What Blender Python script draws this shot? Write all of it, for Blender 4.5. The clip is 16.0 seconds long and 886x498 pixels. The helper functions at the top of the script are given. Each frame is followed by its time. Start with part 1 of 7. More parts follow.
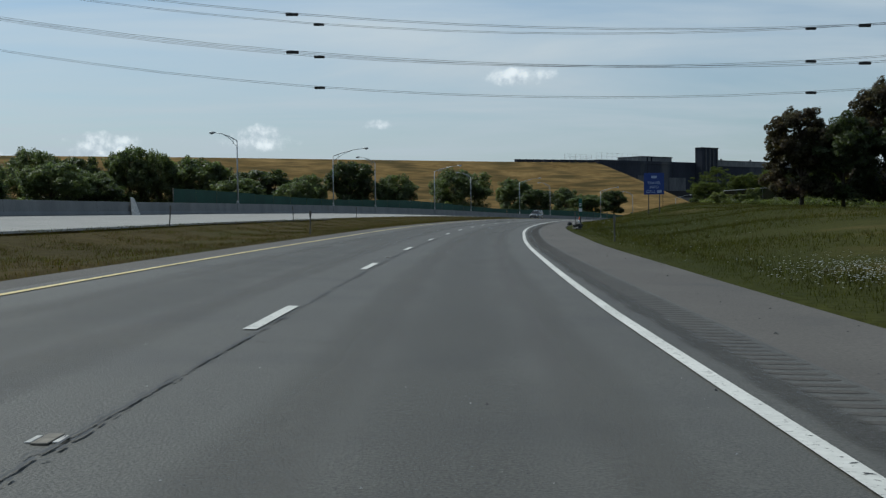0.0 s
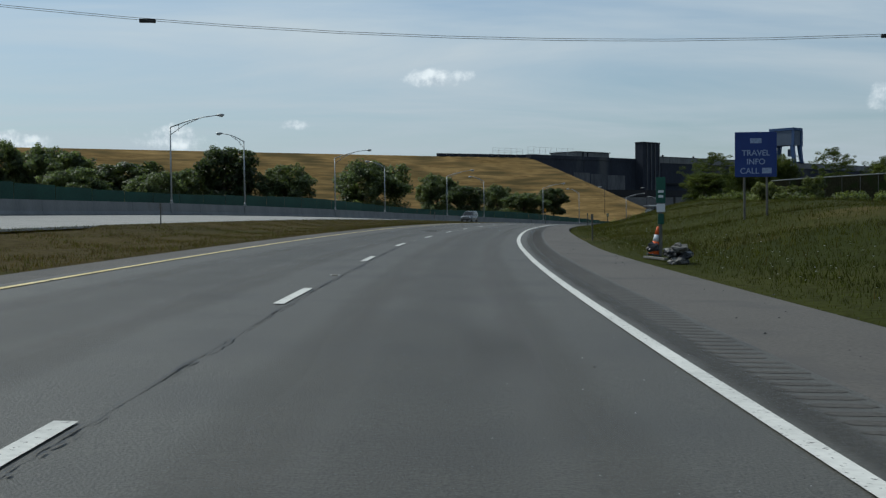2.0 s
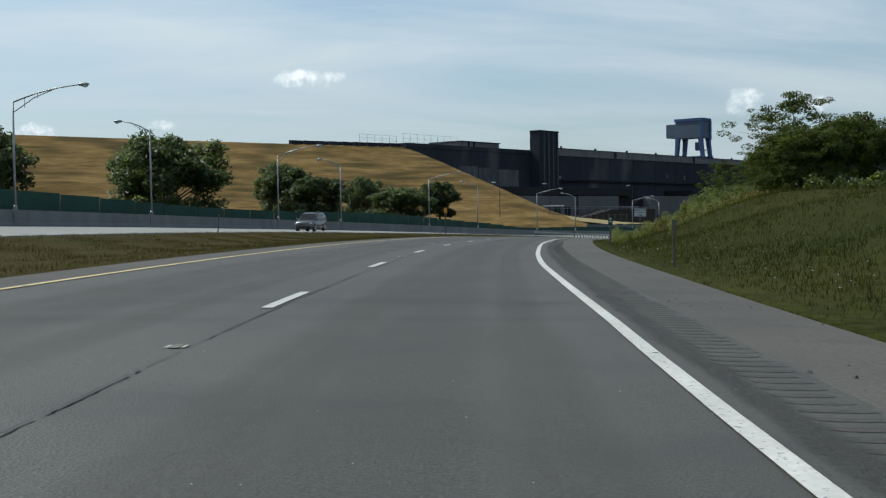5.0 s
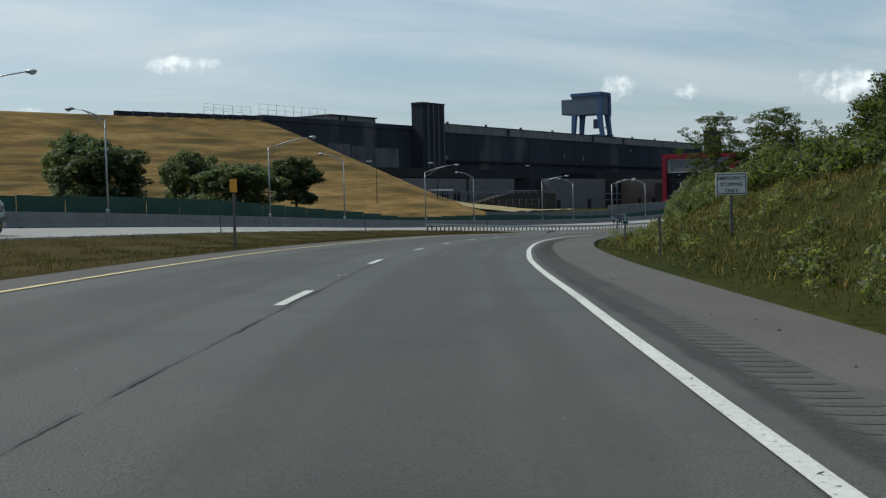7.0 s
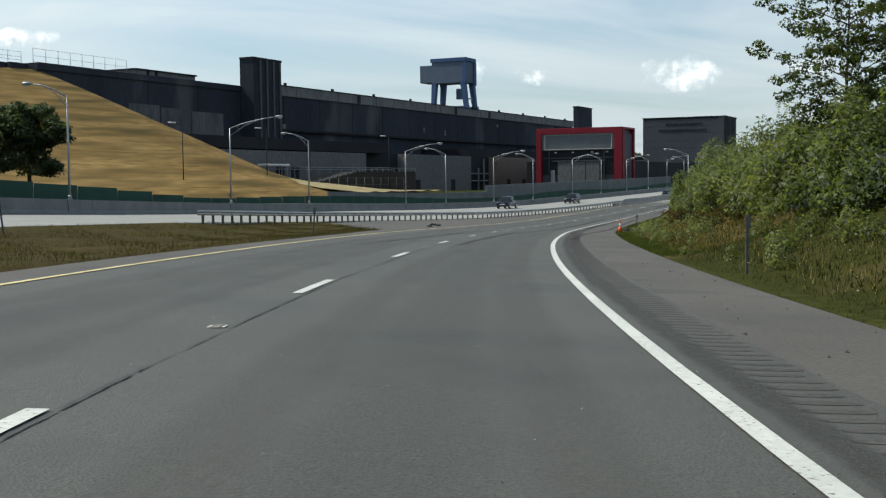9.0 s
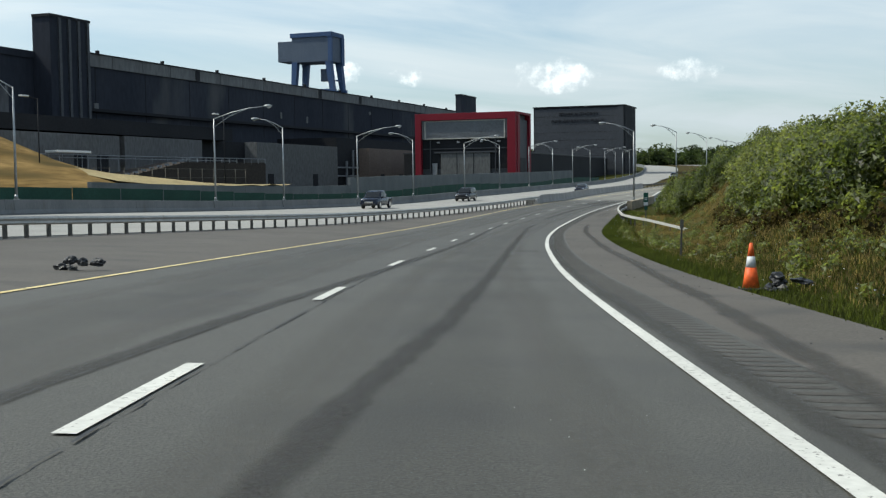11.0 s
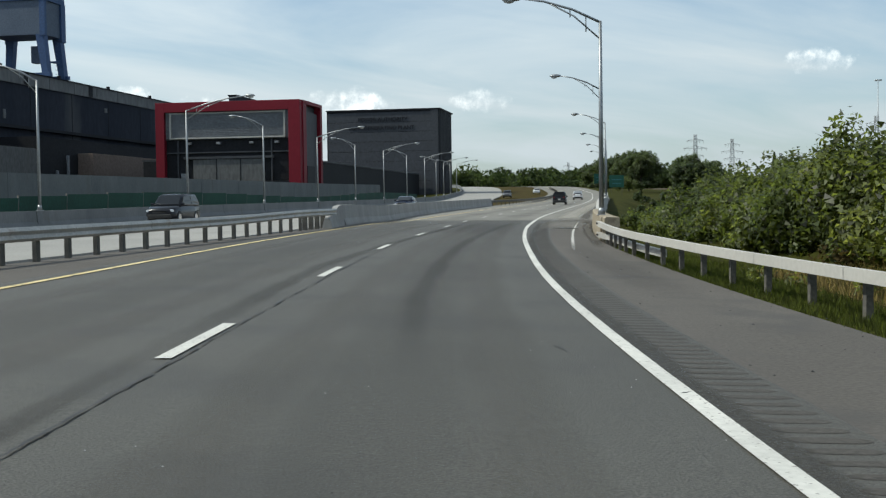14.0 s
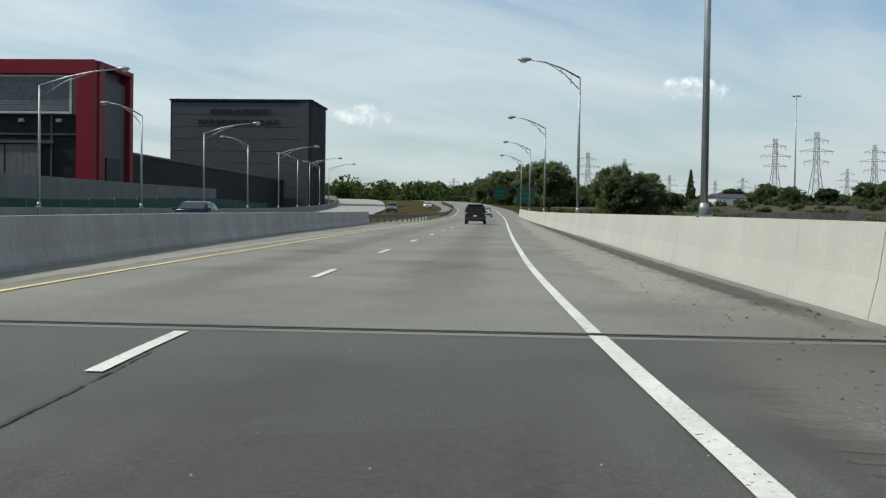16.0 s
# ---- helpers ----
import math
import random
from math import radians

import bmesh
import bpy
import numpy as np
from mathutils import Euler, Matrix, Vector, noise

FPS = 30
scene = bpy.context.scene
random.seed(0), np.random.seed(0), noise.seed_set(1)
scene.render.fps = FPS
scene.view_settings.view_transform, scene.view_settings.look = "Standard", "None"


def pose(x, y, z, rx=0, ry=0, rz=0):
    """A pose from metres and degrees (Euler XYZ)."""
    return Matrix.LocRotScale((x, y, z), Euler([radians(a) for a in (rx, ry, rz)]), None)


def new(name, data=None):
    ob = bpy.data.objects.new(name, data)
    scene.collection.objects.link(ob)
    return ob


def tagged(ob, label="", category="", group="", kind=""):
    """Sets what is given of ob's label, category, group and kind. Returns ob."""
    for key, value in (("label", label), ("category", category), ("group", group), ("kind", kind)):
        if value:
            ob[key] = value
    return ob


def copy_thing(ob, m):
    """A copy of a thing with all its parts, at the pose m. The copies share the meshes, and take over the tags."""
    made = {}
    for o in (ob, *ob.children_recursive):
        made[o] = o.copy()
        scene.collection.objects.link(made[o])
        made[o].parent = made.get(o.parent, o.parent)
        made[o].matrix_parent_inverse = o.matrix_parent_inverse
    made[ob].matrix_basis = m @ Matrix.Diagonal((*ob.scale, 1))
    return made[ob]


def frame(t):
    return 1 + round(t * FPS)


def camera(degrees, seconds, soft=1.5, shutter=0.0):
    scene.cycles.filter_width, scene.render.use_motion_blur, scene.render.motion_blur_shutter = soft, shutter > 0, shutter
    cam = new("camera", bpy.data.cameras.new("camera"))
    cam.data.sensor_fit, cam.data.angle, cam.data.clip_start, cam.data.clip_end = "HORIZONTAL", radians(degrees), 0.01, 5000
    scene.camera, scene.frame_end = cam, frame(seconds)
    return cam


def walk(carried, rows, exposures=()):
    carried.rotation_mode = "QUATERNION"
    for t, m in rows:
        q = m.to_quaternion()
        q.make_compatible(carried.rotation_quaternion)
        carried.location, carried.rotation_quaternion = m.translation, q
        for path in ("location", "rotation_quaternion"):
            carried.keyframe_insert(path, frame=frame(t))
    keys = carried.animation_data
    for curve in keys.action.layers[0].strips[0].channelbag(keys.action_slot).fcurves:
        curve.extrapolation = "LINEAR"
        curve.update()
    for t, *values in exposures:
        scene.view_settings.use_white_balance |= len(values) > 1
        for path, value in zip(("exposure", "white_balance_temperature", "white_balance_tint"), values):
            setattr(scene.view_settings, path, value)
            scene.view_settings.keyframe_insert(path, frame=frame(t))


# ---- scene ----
cam = camera(42.56, 16.0, 1.3)
# seconds, eye x y z, yaw, pitch, roll
ROWS = [
    (0.0, -0.42, 2.41, 2.958, -3.49, -1.66, -0.66),
    (0.5, 0.60, 16.37, 3.016, -4.58, -1.67, -0.66),
    (1.0, 1.87, 30.39, 3.043, -5.53, -1.60, -0.67),
    (1.5, 3.35, 44.32, 3.077, -6.55, -1.70, -0.69),
    (2.0, 5.01, 58.15, 3.133, -7.62, -1.65, -0.63),
    (2.5, 6.91, 71.79, 3.210, -8.76, -1.70, -0.76),
    (3.0, 9.07, 85.20, 3.253, -9.88, -1.70, -0.98),
    (3.5, 11.41, 98.37, 3.302, -11.17, -1.58, -0.91),
    (4.0, 14.07, 111.39, 3.341, -12.15, -1.64, -0.77),
    (4.5, 17.08, 124.35, 3.381, -13.02, -1.70, -0.68),
    (5.0, 20.45, 137.38, 3.410, -14.08, -1.64, -0.74),
    (5.5, 24.15, 150.59, 3.419, -15.56, -1.91, -1.03),
    (6.0, 28.17, 164.02, 3.406, -17.19, -2.03, -1.29),
    (6.5, 32.61, 177.71, 3.312, -18.74, -2.31, -1.04),
    (7.0, 37.48, 191.60, 3.188, -20.12, -2.38, -1.25),
    (7.5, 42.67, 205.57, 3.012, -21.93, -2.75, -1.05),
    (8.0, 48.23, 219.40, 2.806, -23.94, -2.58, -0.84),
    (8.5, 54.29, 232.77, 2.555, -25.88, -2.95, -0.71),
    (9.0, 60.80, 245.63, 2.261, -27.67, -3.37, -0.61),
    (9.5, 67.67, 258.00, 1.937, -29.33, -3.76, -0.57),
    (10.0, 74.91, 269.94, 1.583, -30.85, -3.98, -0.56),
    (10.5, 82.43, 281.55, 1.209, -32.33, -3.95, -0.61),
    (11.0, 90.16, 292.95, 0.805, -33.84, -3.39, -0.67),
    (11.5, 98.02, 304.28, 0.403, -35.56, -3.48, -0.63),
    (12.0, 106.23, 315.40, -0.011, -37.43, -3.59, -0.71),
    (12.5, 114.62, 326.34, -0.359, -39.13, -3.19, -0.59),
    (13.0, 123.28, 336.92, -0.676, -40.80, -3.19, -0.78),
    (13.5, 132.22, 347.16, -0.933, -42.52, -2.80, -0.83),
    (14.0, 141.57, 357.20, -1.046, -44.13, -2.11, -0.72),
    (14.5, 151.47, 367.28, -1.085, -45.80, -1.89, -0.56),
    (15.0, 162.01, 377.25, -0.991, -47.26, -1.47, -0.37),
    (15.5, 172.85, 387.15, -0.895, -48.71, -1.21, -0.02),
    (16.0, 184.10, 396.87, -0.789, -50.10, -1.34, 0.84),
]
walk(cam, [(t, pose(x, y, z, 90 + pitch, 0, yaw) @ pose(0, 0, 0, 0, 0, roll)) for t, x, y, z, yaw, pitch, roll in ROWS],
     [(0, -0.38, 6150, 2), (2.5, -0.38, 6150, 2), (5.5, -0.10, 6300, 2), (7.0, -0.20, 6350, 2), (7.6, -0.17, 6400, 2), (8.0, -0.03, 6450, 2), (8.5, 0.10, 6550, 2), (11, 0.27, 6550, 2), (12.5, 0.27, 6550, 2), (14, 0.18, 6550, 2), (15.4, 0.27, 6650, 2), (16, 0.14, 6700, 2)])

# ---- sky and sun ----
SUN_AZ, SUN_EL = -48.0, 50.0   # degrees from +y towards +x, and above the horizon
world = bpy.data.worlds.new("sky")
scene.world = world
world.use_nodes = True
wn, wl = world.node_tree.nodes, world.node_tree.links
wn.clear()


def wmath(op, a, b=None, c=None, clamp=False):
    n = wn.new("ShaderNodeMath")
    n.operation, n.use_clamp = op, clamp
    for i, v in enumerate((a, b, c)):
        if v is None:
            continue
        if isinstance(v, (int, float)):
            n.inputs[i].default_value = v
        else:
            wl.new(v, n.inputs[i])
    return n.outputs[0]


sky = wn.new("ShaderNodeTexSky")
sky.sky_type, sky.sun_disc = "NISHITA", False
sky.sun_elevation, sky.sun_rotation = radians(SUN_EL), radians(SUN_AZ)
sky.air_density, sky.dust_density, sky.ozone_density = 1.0, 1.2, 1.4
coord = wn.new("ShaderNodeTexCoord")
sep = wn.new("ShaderNodeSeparateXYZ")
wl.new(coord.outputs["Generated"], sep.inputs[0])
# thin high cloud, seen on a flat sheet overhead
flat = wmath("MAXIMUM", wmath("ADD", sep.outputs[2], 0.12), 0.05)
sheet = wn.new("ShaderNodeCombineXYZ")
wl.new(wmath("DIVIDE", sep.outputs[0], flat), sheet.inputs[0])
wl.new(wmath("DIVIDE", sep.outputs[1], flat), sheet.inputs[1])
turned = wn.new("ShaderNodeMapping")
turned.inputs["Rotation"].default_value = (0, 0, radians(28))
turned.inputs["Scale"].default_value = (0.55, 1.15, 1)
wl.new(sheet.outputs[0], turned.inputs[0])
wisp = wn.new("ShaderNodeTexNoise")
wisp.inputs["Scale"].default_value, wisp.inputs["Detail"].default_value = 0.9, 7
wisp.inputs["Roughness"].default_value, wisp.inputs["Distortion"].default_value = 0.55, 0.5
wl.new(turned.outputs[0], wisp.inputs["Vector"])
veil = wn.new("ShaderNodeMapRange")
veil.inputs[1].default_value, veil.inputs[2].default_value = 0.33, 0.69
veil.inputs[3].default_value, veil.inputs[4].default_value = 0.03, 0.86
wl.new(wisp.outputs[0], veil.inputs[0])
hazed = wn.new("ShaderNodeMapRange")      # paler towards the horizon
hazed.inputs[1].default_value, hazed.inputs[2].default_value = 0.0, 0.22
hazed.inputs[3].default_value, hazed.inputs[4].default_value = 0.45, 0.0
wl.new(sep.outputs[2], hazed.inputs[0])
cover = wmath("ADD", veil.outputs[0], hazed.outputs[0], clamp=True)
VEIL, SKY = (6.3, 6.9, 7.6, 1), 0.105
mix = wn.new("ShaderNodeMix")
mix.data_type = "RGBA"
wl.new(cover, mix.inputs[0])
deep = wn.new("ShaderNodeVectorMath")
deep.operation = "MULTIPLY"
wl.new(sky.outputs[0], deep.inputs[0])
deep.inputs[1].default_value = (0.86, 0.98, 1.08)
wl.new(deep.outputs[0], mix.inputs[6])
glow_ = wn.new("ShaderNodeVectorMath")
glow_.operation = "DOT_PRODUCT"
wl.new(coord.outputs["Generated"], glow_.inputs[0])
glow_.inputs[1].default_value = (math.sin(radians(SUN_AZ)), math.cos(radians(SUN_AZ)), 0)
veiled = wn.new("ShaderNodeVectorMath")
veiled.operation = "SCALE"
veiled.inputs[0].default_value = VEIL[:3]
wl.new(wmath("SUBTRACT", wmath("ADD", 1.07, wmath("MULTIPLY", glow_.outputs["Value"], 0.12)), wmath("MULTIPLY", hazed.outputs[0], 0.6)), veiled.inputs["Scale"])
wl.new(veiled.outputs[0], mix.inputs[7])
last = mix.outputs[2]
# heaped clouds: azimuth, elevation, half width, half height (degrees), and how solid
CLOUDS = [(-13.0, 3.5, 2.2, 0.8, 0.9), (-18.0, 3.0, 1.6, 0.6, 0.7), (-5.4, 4.0, 2.6, 0.75, 0.75), (0.5, 4.6, 1.2, 0.4, 0.5), (7.5, 6.9, 2.0, 0.6, 0.85),
          (28.8, 5.4, 1.2, 0.75, 0.85), (32.0, 5.1, 1.5, 0.8, 0.5), (39.5, 5.2, 2.4, 0.95, 0.72), (46.0, 5.4, 2.3, 0.8, 0.7), (62.5, 6.7, 1.8, 0.8, 0.6)]
fluff = wn.new("ShaderNodeTexNoise")
fluff.inputs["Scale"].default_value, fluff.inputs["Detail"].default_value, fluff.inputs["Roughness"].default_value = 24.0, 8, 0.62
wl.new(coord.outputs["Generated"], fluff.inputs["Vector"])
mass = None
for az, el, wide, high, solid in CLOUDS:
    a, e = radians(az), radians(el)
    off = wn.new("ShaderNodeVectorMath")
    off.operation = "SUBTRACT"
    wl.new(coord.outputs["Generated"], off.inputs[0])
    off.inputs[1].default_value = (math.sin(a) * math.cos(e), math.cos(a) * math.cos(e), math.sin(e))
    along = wn.new("ShaderNodeVectorMath")
    along.operation = "DOT_PRODUCT"
    wl.new(off.outputs[0], along.inputs[0])
    along.inputs[1].default_value = (math.cos(a), -math.sin(a), 0)
    ahead_ = wn.new("ShaderNodeVectorMath")
    ahead_.operation = "DOT_PRODUCT"
    wl.new(off.outputs[0], ahead_.inputs[0])
    ahead_.inputs[1].default_value = (math.sin(a), math.cos(a), 0)
    up = wn.new("ShaderNodeSeparateXYZ")
    wl.new(off.outputs[0], up.inputs[0])
    u2 = wmath("POWER", wmath("ABSOLUTE", wmath("DIVIDE", along.outputs["Value"], radians(wide))), 2.0)
    v2 = wmath("POWER", wmath("ABSOLUTE", wmath("DIVIDE", up.outputs[2], radians(high))), 2.0)
    w2 = wmath("POWER", wmath("ABSOLUTE", wmath("DIVIDE", ahead_.outputs["Value"], 0.12)), 2.0)
    near = wmath("SUBTRACT", solid, wmath("ADD", wmath("ADD", u2, v2), w2))
    mass = near if mass is None else wmath("MAXIMUM", mass, near)
crisp = wn.new("ShaderNodeTexNoise")
crisp.inputs["Scale"].default_value, crisp.inputs["Detail"].default_value, crisp.inputs["Roughness"].default_value = 62.0, 9, 0.6
wl.new(coord.outputs["Generated"], crisp.inputs["Vector"])
shifted = wn.new("ShaderNodeVectorMath")
shifted.operation = "ADD"
wl.new(coord.outputs["Generated"], shifted.inputs[0])
shifted.inputs[1].default_value = (-0.003, 0.002, 0.0065)
above = wn.new("ShaderNodeTexNoise")
above.inputs["Scale"].default_value, above.inputs["Detail"].default_value, above.inputs["Roughness"].default_value = 62.0, 4, 0.55
wl.new(shifted.outputs[0], above.inputs["Vector"])
lumps = wmath("ADD", wmath("MULTIPLY", wmath("SUBTRACT", fluff.outputs[0], 0.5), 1.7), wmath("MULTIPLY", wmath("SUBTRACT", crisp.outputs[0], 0.5), 1.25))
body = wmath("ADD", wmath("MULTIPLY", mass, 0.62), lumps)
thick = wn.new("ShaderNodeMapRange")
thick.interpolation_type = "SMOOTHSTEP"
thick.inputs[1].default_value, thick.inputs[2].default_value = 0.0, 0.62
wl.new(body, thick.inputs[0])
tone = wn.new("ShaderNodeMix")
tone.data_type = "RGBA"
lit = wmath("ADD", 0.52, wmath("MULTIPLY", wmath("SUBTRACT", crisp.outputs[0], above.outputs[0]), 3.2), clamp=True)
wl.new(lit, tone.inputs[0])
tone.inputs[6].default_value, tone.inputs[7].default_value = (6.2, 6.8, 7.6, 1), (11.0, 11.2, 11.6, 1)
heap = wn.new("ShaderNodeMix")
heap.data_type = "RGBA"
wl.new(wmath("MULTIPLY", thick.outputs[0], 0.9), heap.inputs[0])
wl.new(last, heap.inputs[6])
wl.new(tone.outputs[2], heap.inputs[7])
back = wn.new("ShaderNodeBackground")
back.inputs[1].default_value = SKY
wl.new(heap.outputs[2], back.inputs[0])
out = wn.new("ShaderNodeOutputWorld")
wl.new(back.outputs[0], out.inputs[0])

sun = new("sun", bpy.data.lights.new("sun", "SUN"))
sun.data.energy, sun.data.angle, sun.data.color = 3.4, radians(0.6), (1.0, 0.95, 0.87)
S_DIR = Vector((math.sin(radians(SUN_AZ)) * math.cos(radians(SUN_EL)), math.cos(radians(SUN_AZ)) * math.cos(radians(SUN_EL)), math.sin(radians(SUN_EL))))
sun.matrix_world = Matrix.Translation((0, 0, 80)) @ S_DIR.to_track_quat("Z", "Y").to_matrix().to_4x4()
scene.view_settings.exposure = 0.0

# ---- materials ----


def mat(name, a, b, scale=3.0, rough=0.85, metal=0.0, fine=40.0, bump=0.15, spots=None, stretch=None, vary=0.0, spec=0.4, fineamt=0.25, thin=0.0):
    """Two base colours mixed by a broad noise, broken up by a fine one, with relief; thin ones are foliage, shaded by their stored normals."""
    m = bpy.data.materials.new(name)
    m.use_nodes = True
    nt = m.node_tree
    n, l = nt.nodes, nt.links
    p = n["Principled BSDF"]
    p.inputs["Roughness"].default_value, p.inputs["Metallic"].default_value = rough, metal
    p.inputs["Specular IOR Level"].default_value = spec
    tc = n.new("ShaderNodeTexCoord")
    src = tc.outputs["Object"]
    if stretch:
        mp = n.new("ShaderNodeMapping")
        mp.inputs["Scale"].default_value = stretch
        l.new(src, mp.inputs[0])
        src = mp.outputs[0]
    big = n.new("ShaderNodeTexNoise")
    big.inputs["Scale"].default_value, big.inputs["Detail"].default_value = scale, 6
    l.new(src, big.inputs["Vector"])
    small = n.new("ShaderNodeTexNoise")
    small.inputs["Scale"].default_value, small.inputs["Detail"].default_value = fine, 4
    l.new(src, small.inputs["Vector"])
    r1 = n.new("ShaderNodeMapRange")
    r1.inputs[1].default_value, r1.inputs[2].default_value = 0.3, 0.7
    l.new(big.outputs[0], r1.inputs[0])
    mx = n.new("ShaderNodeMix")
    mx.data_type = "RGBA"
    l.new(r1.outputs[0], mx.inputs[0])
    mx.inputs[6].default_value, mx.inputs[7].default_value = (*a, 1), (*b, 1)
    r2 = n.new("ShaderNodeMapRange")
    r2.inputs[1].default_value, r2.inputs[2].default_value = 0.25, 0.75
    r2.inputs[3].default_value, r2.inputs[4].default_value = 1 - fineamt, 1 + fineamt
    l.new(small.outputs[0], r2.inputs[0])
    mu = n.new("ShaderNodeVectorMath")
    mu.operation = "SCALE"
    l.new(mx.outputs[2], mu.inputs[0])
    l.new(r2.outputs[0], mu.inputs["Scale"])
    col = mu.outputs[0]
    if vary:
        oi = n.new("ShaderNodeNewGeometry")
        r3 = n.new("ShaderNodeMapRange")
        r3.inputs[3].default_value, r3.inputs[4].default_value = 1 - vary, 1 + vary
        l.new(oi.outputs["Random Per Island"], r3.inputs[0])
        m2 = n.new("ShaderNodeVectorMath")
        m2.operation = "SCALE"
        l.new(col, m2.inputs[0])
        l.new(r3.outputs[0], m2.inputs["Scale"])
        col = m2.outputs[0]
    if spots:
        c, sc, lo, hi = spots
        sp = n.new("ShaderNodeTexNoise")
        sp.inputs["Scale"].default_value, sp.inputs["Detail"].default_value = sc, 5
        l.new(src, sp.inputs["Vector"])
        r4 = n.new("ShaderNodeMapRange")
        r4.inputs[1].default_value, r4.inputs[2].default_value = lo, hi
        l.new(sp.outputs[0], r4.inputs[0])
        m3 = n.new("ShaderNodeMix")
        m3.data_type = "RGBA"
        l.new(r4.outputs[0], m3.inputs[0])
        l.new(col, m3.inputs[6])
        m3.inputs[7].default_value = (*c, 1)
        col = m3.outputs[2]
    l.new(col, p.inputs["Base Color"])
    if bump:
        bp = n.new("ShaderNodeBump")
        bp.inputs["Strength"].default_value, bp.inputs["Distance"].default_value = bump, 0.02
        l.new(small.outputs[0], bp.inputs["Height"])
        l.new(bp.outputs[0], p.inputs["Normal"])
    if thin:      # a leaf or blade that lets light through
        tr = n.new("ShaderNodeBsdfTranslucent")
        glow = n.new("ShaderNodeVectorMath")
        glow.operation = "MULTIPLY"
        l.new(col, glow.inputs[0])
        glow.inputs[1].default_value = (1.5, 1.5, 0.7)
        l.new(glow.outputs[0], tr.inputs["Color"])
        bend = n.new("ShaderNodeAttribute")
        bend.attribute_name = "bend"
        turn_ = n.new("ShaderNodeVectorTransform")
        turn_.vector_type, turn_.convert_from, turn_.convert_to = "NORMAL", "OBJECT", "WORLD"
        l.new(bend.outputs["Vector"], turn_.inputs[0])
        l.new(turn_.outputs[0], p.inputs["Normal"])
        ms = n.new("ShaderNodeMixShader")
        ms.inputs[0].default_value = thin
        l.new(p.outputs[0], ms.inputs[1])
        l.new(tr.outputs[0], ms.inputs[2])
        l.new(ms.outputs[0], n["Material Output"].inputs["Surface"])
    return m


def soft_mat(name, colour, strength, grain=1.2, rough=0.85):
    """A stain that thins out to nothing at both edges of its ribbon."""
    m = bpy.data.materials.new(name)
    m.use_nodes = True
    n, l = m.node_tree.nodes, m.node_tree.links
    p = n["Principled BSDF"]
    p.inputs["Roughness"].default_value = rough
    uv = n.new("ShaderNodeUVMap")
    sp = n.new("ShaderNodeSeparateXYZ")
    l.new(uv.outputs[0], sp.inputs[0])

    def calc(op, a, b=None, clamp=False):
        q = n.new("ShaderNodeMath")
        q.operation, q.use_clamp = op, clamp
        for i, v in enumerate((a, b)):
            if v is None:
                continue
            if isinstance(v, (int, float)):
                q.inputs[i].default_value = v
            else:
                l.new(v, q.inputs[i])
        return q.outputs[0]

    edge = calc("SUBTRACT", 1.0, calc("ABSOLUTE", calc("SUBTRACT", calc("MULTIPLY", sp.outputs[0], 2.0), 1.0)))
    tc = n.new("ShaderNodeTexCoord")
    broad = n.new("ShaderNodeTexNoise")
    broad.inputs["Scale"].default_value, broad.inputs["Detail"].default_value = grain, 6
    l.new(tc.outputs["Object"], broad.inputs["Vector"])
    fine = n.new("ShaderNodeTexNoise")
    fine.inputs["Scale"].default_value, fine.inputs["Detail"].default_value = 22, 3
    l.new(tc.outputs["Object"], fine.inputs["Vector"])
    wob = calc("ADD", edge, calc("MULTIPLY", calc("SUBTRACT", broad.outputs[0], 0.5), 0.9))
    ramp_ = n.new("ShaderNodeMapRange")
    ramp_.interpolation_type = "SMOOTHSTEP"
    ramp_.inputs[1].default_value, ramp_.inputs[2].default_value = 0.05, 0.75
    l.new(wob, ramp_.inputs[0])
    guard = n.new("ShaderNodeMapRange")
    guard.inputs[1].default_value, guard.inputs[2].default_value = 0.0, 0.2
    l.new(edge, guard.inputs[0])
    speck = n.new("ShaderNodeMapRange")
    speck.inputs[1].default_value, speck.inputs[2].default_value = 0.3, 0.7
    speck.inputs[3].default_value, speck.inputs[4].default_value = 0.6, 1.2
    l.new(fine.outputs[0], speck.inputs[0])
    # the ends thin out as well
    fac = calc("MULTIPLY", calc("MULTIPLY", calc("MULTIPLY", ramp_.outputs[0], guard.outputs[0]), speck.outputs[0]), calc("MULTIPLY", sp.outputs[1], strength), True)
    p.inputs["Base Color"].default_value = (*colour, 1)
    clear = n.new("ShaderNodeBsdfTransparent")
    ms = n.new("ShaderNodeMixShader")
    l.new(fac, ms.inputs[0])
    l.new(clear.outputs[0], ms.inputs[1])
    l.new(p.outputs[0], ms.inputs[2])
    l.new(ms.outputs[0], n["Material Output"].inputs["Surface"])
    return m


ASPHALT = mat("asphalt", (0.0600, 0.0570, 0.0485), (0.0765, 0.0728, 0.0625), 0.14, 0.68, 0, 55, 0.45, ((0.048, 0.046, 0.041), 0.55, 0.5, 0.75), (1, 1, 1), fineamt=0.6, spec=0.5)
SHOULDER = mat("shoulder_asphalt", (0.077, 0.0695, 0.0615), (0.103, 0.0930, 0.0820), 0.25, 0.9, 0, 24, 0.3, ((0.064, 0.060, 0.056), 0.6, 0.55, 0.72), fineamt=0.3)
DECK = mat("bridge_deck", (0.150, 0.144, 0.127), (0.208, 0.199, 0.177), 0.3, 0.9, 0, 20, 0.2, ((0.12, 0.116, 0.106), 0.35, 0.55, 0.8), fineamt=0.2)
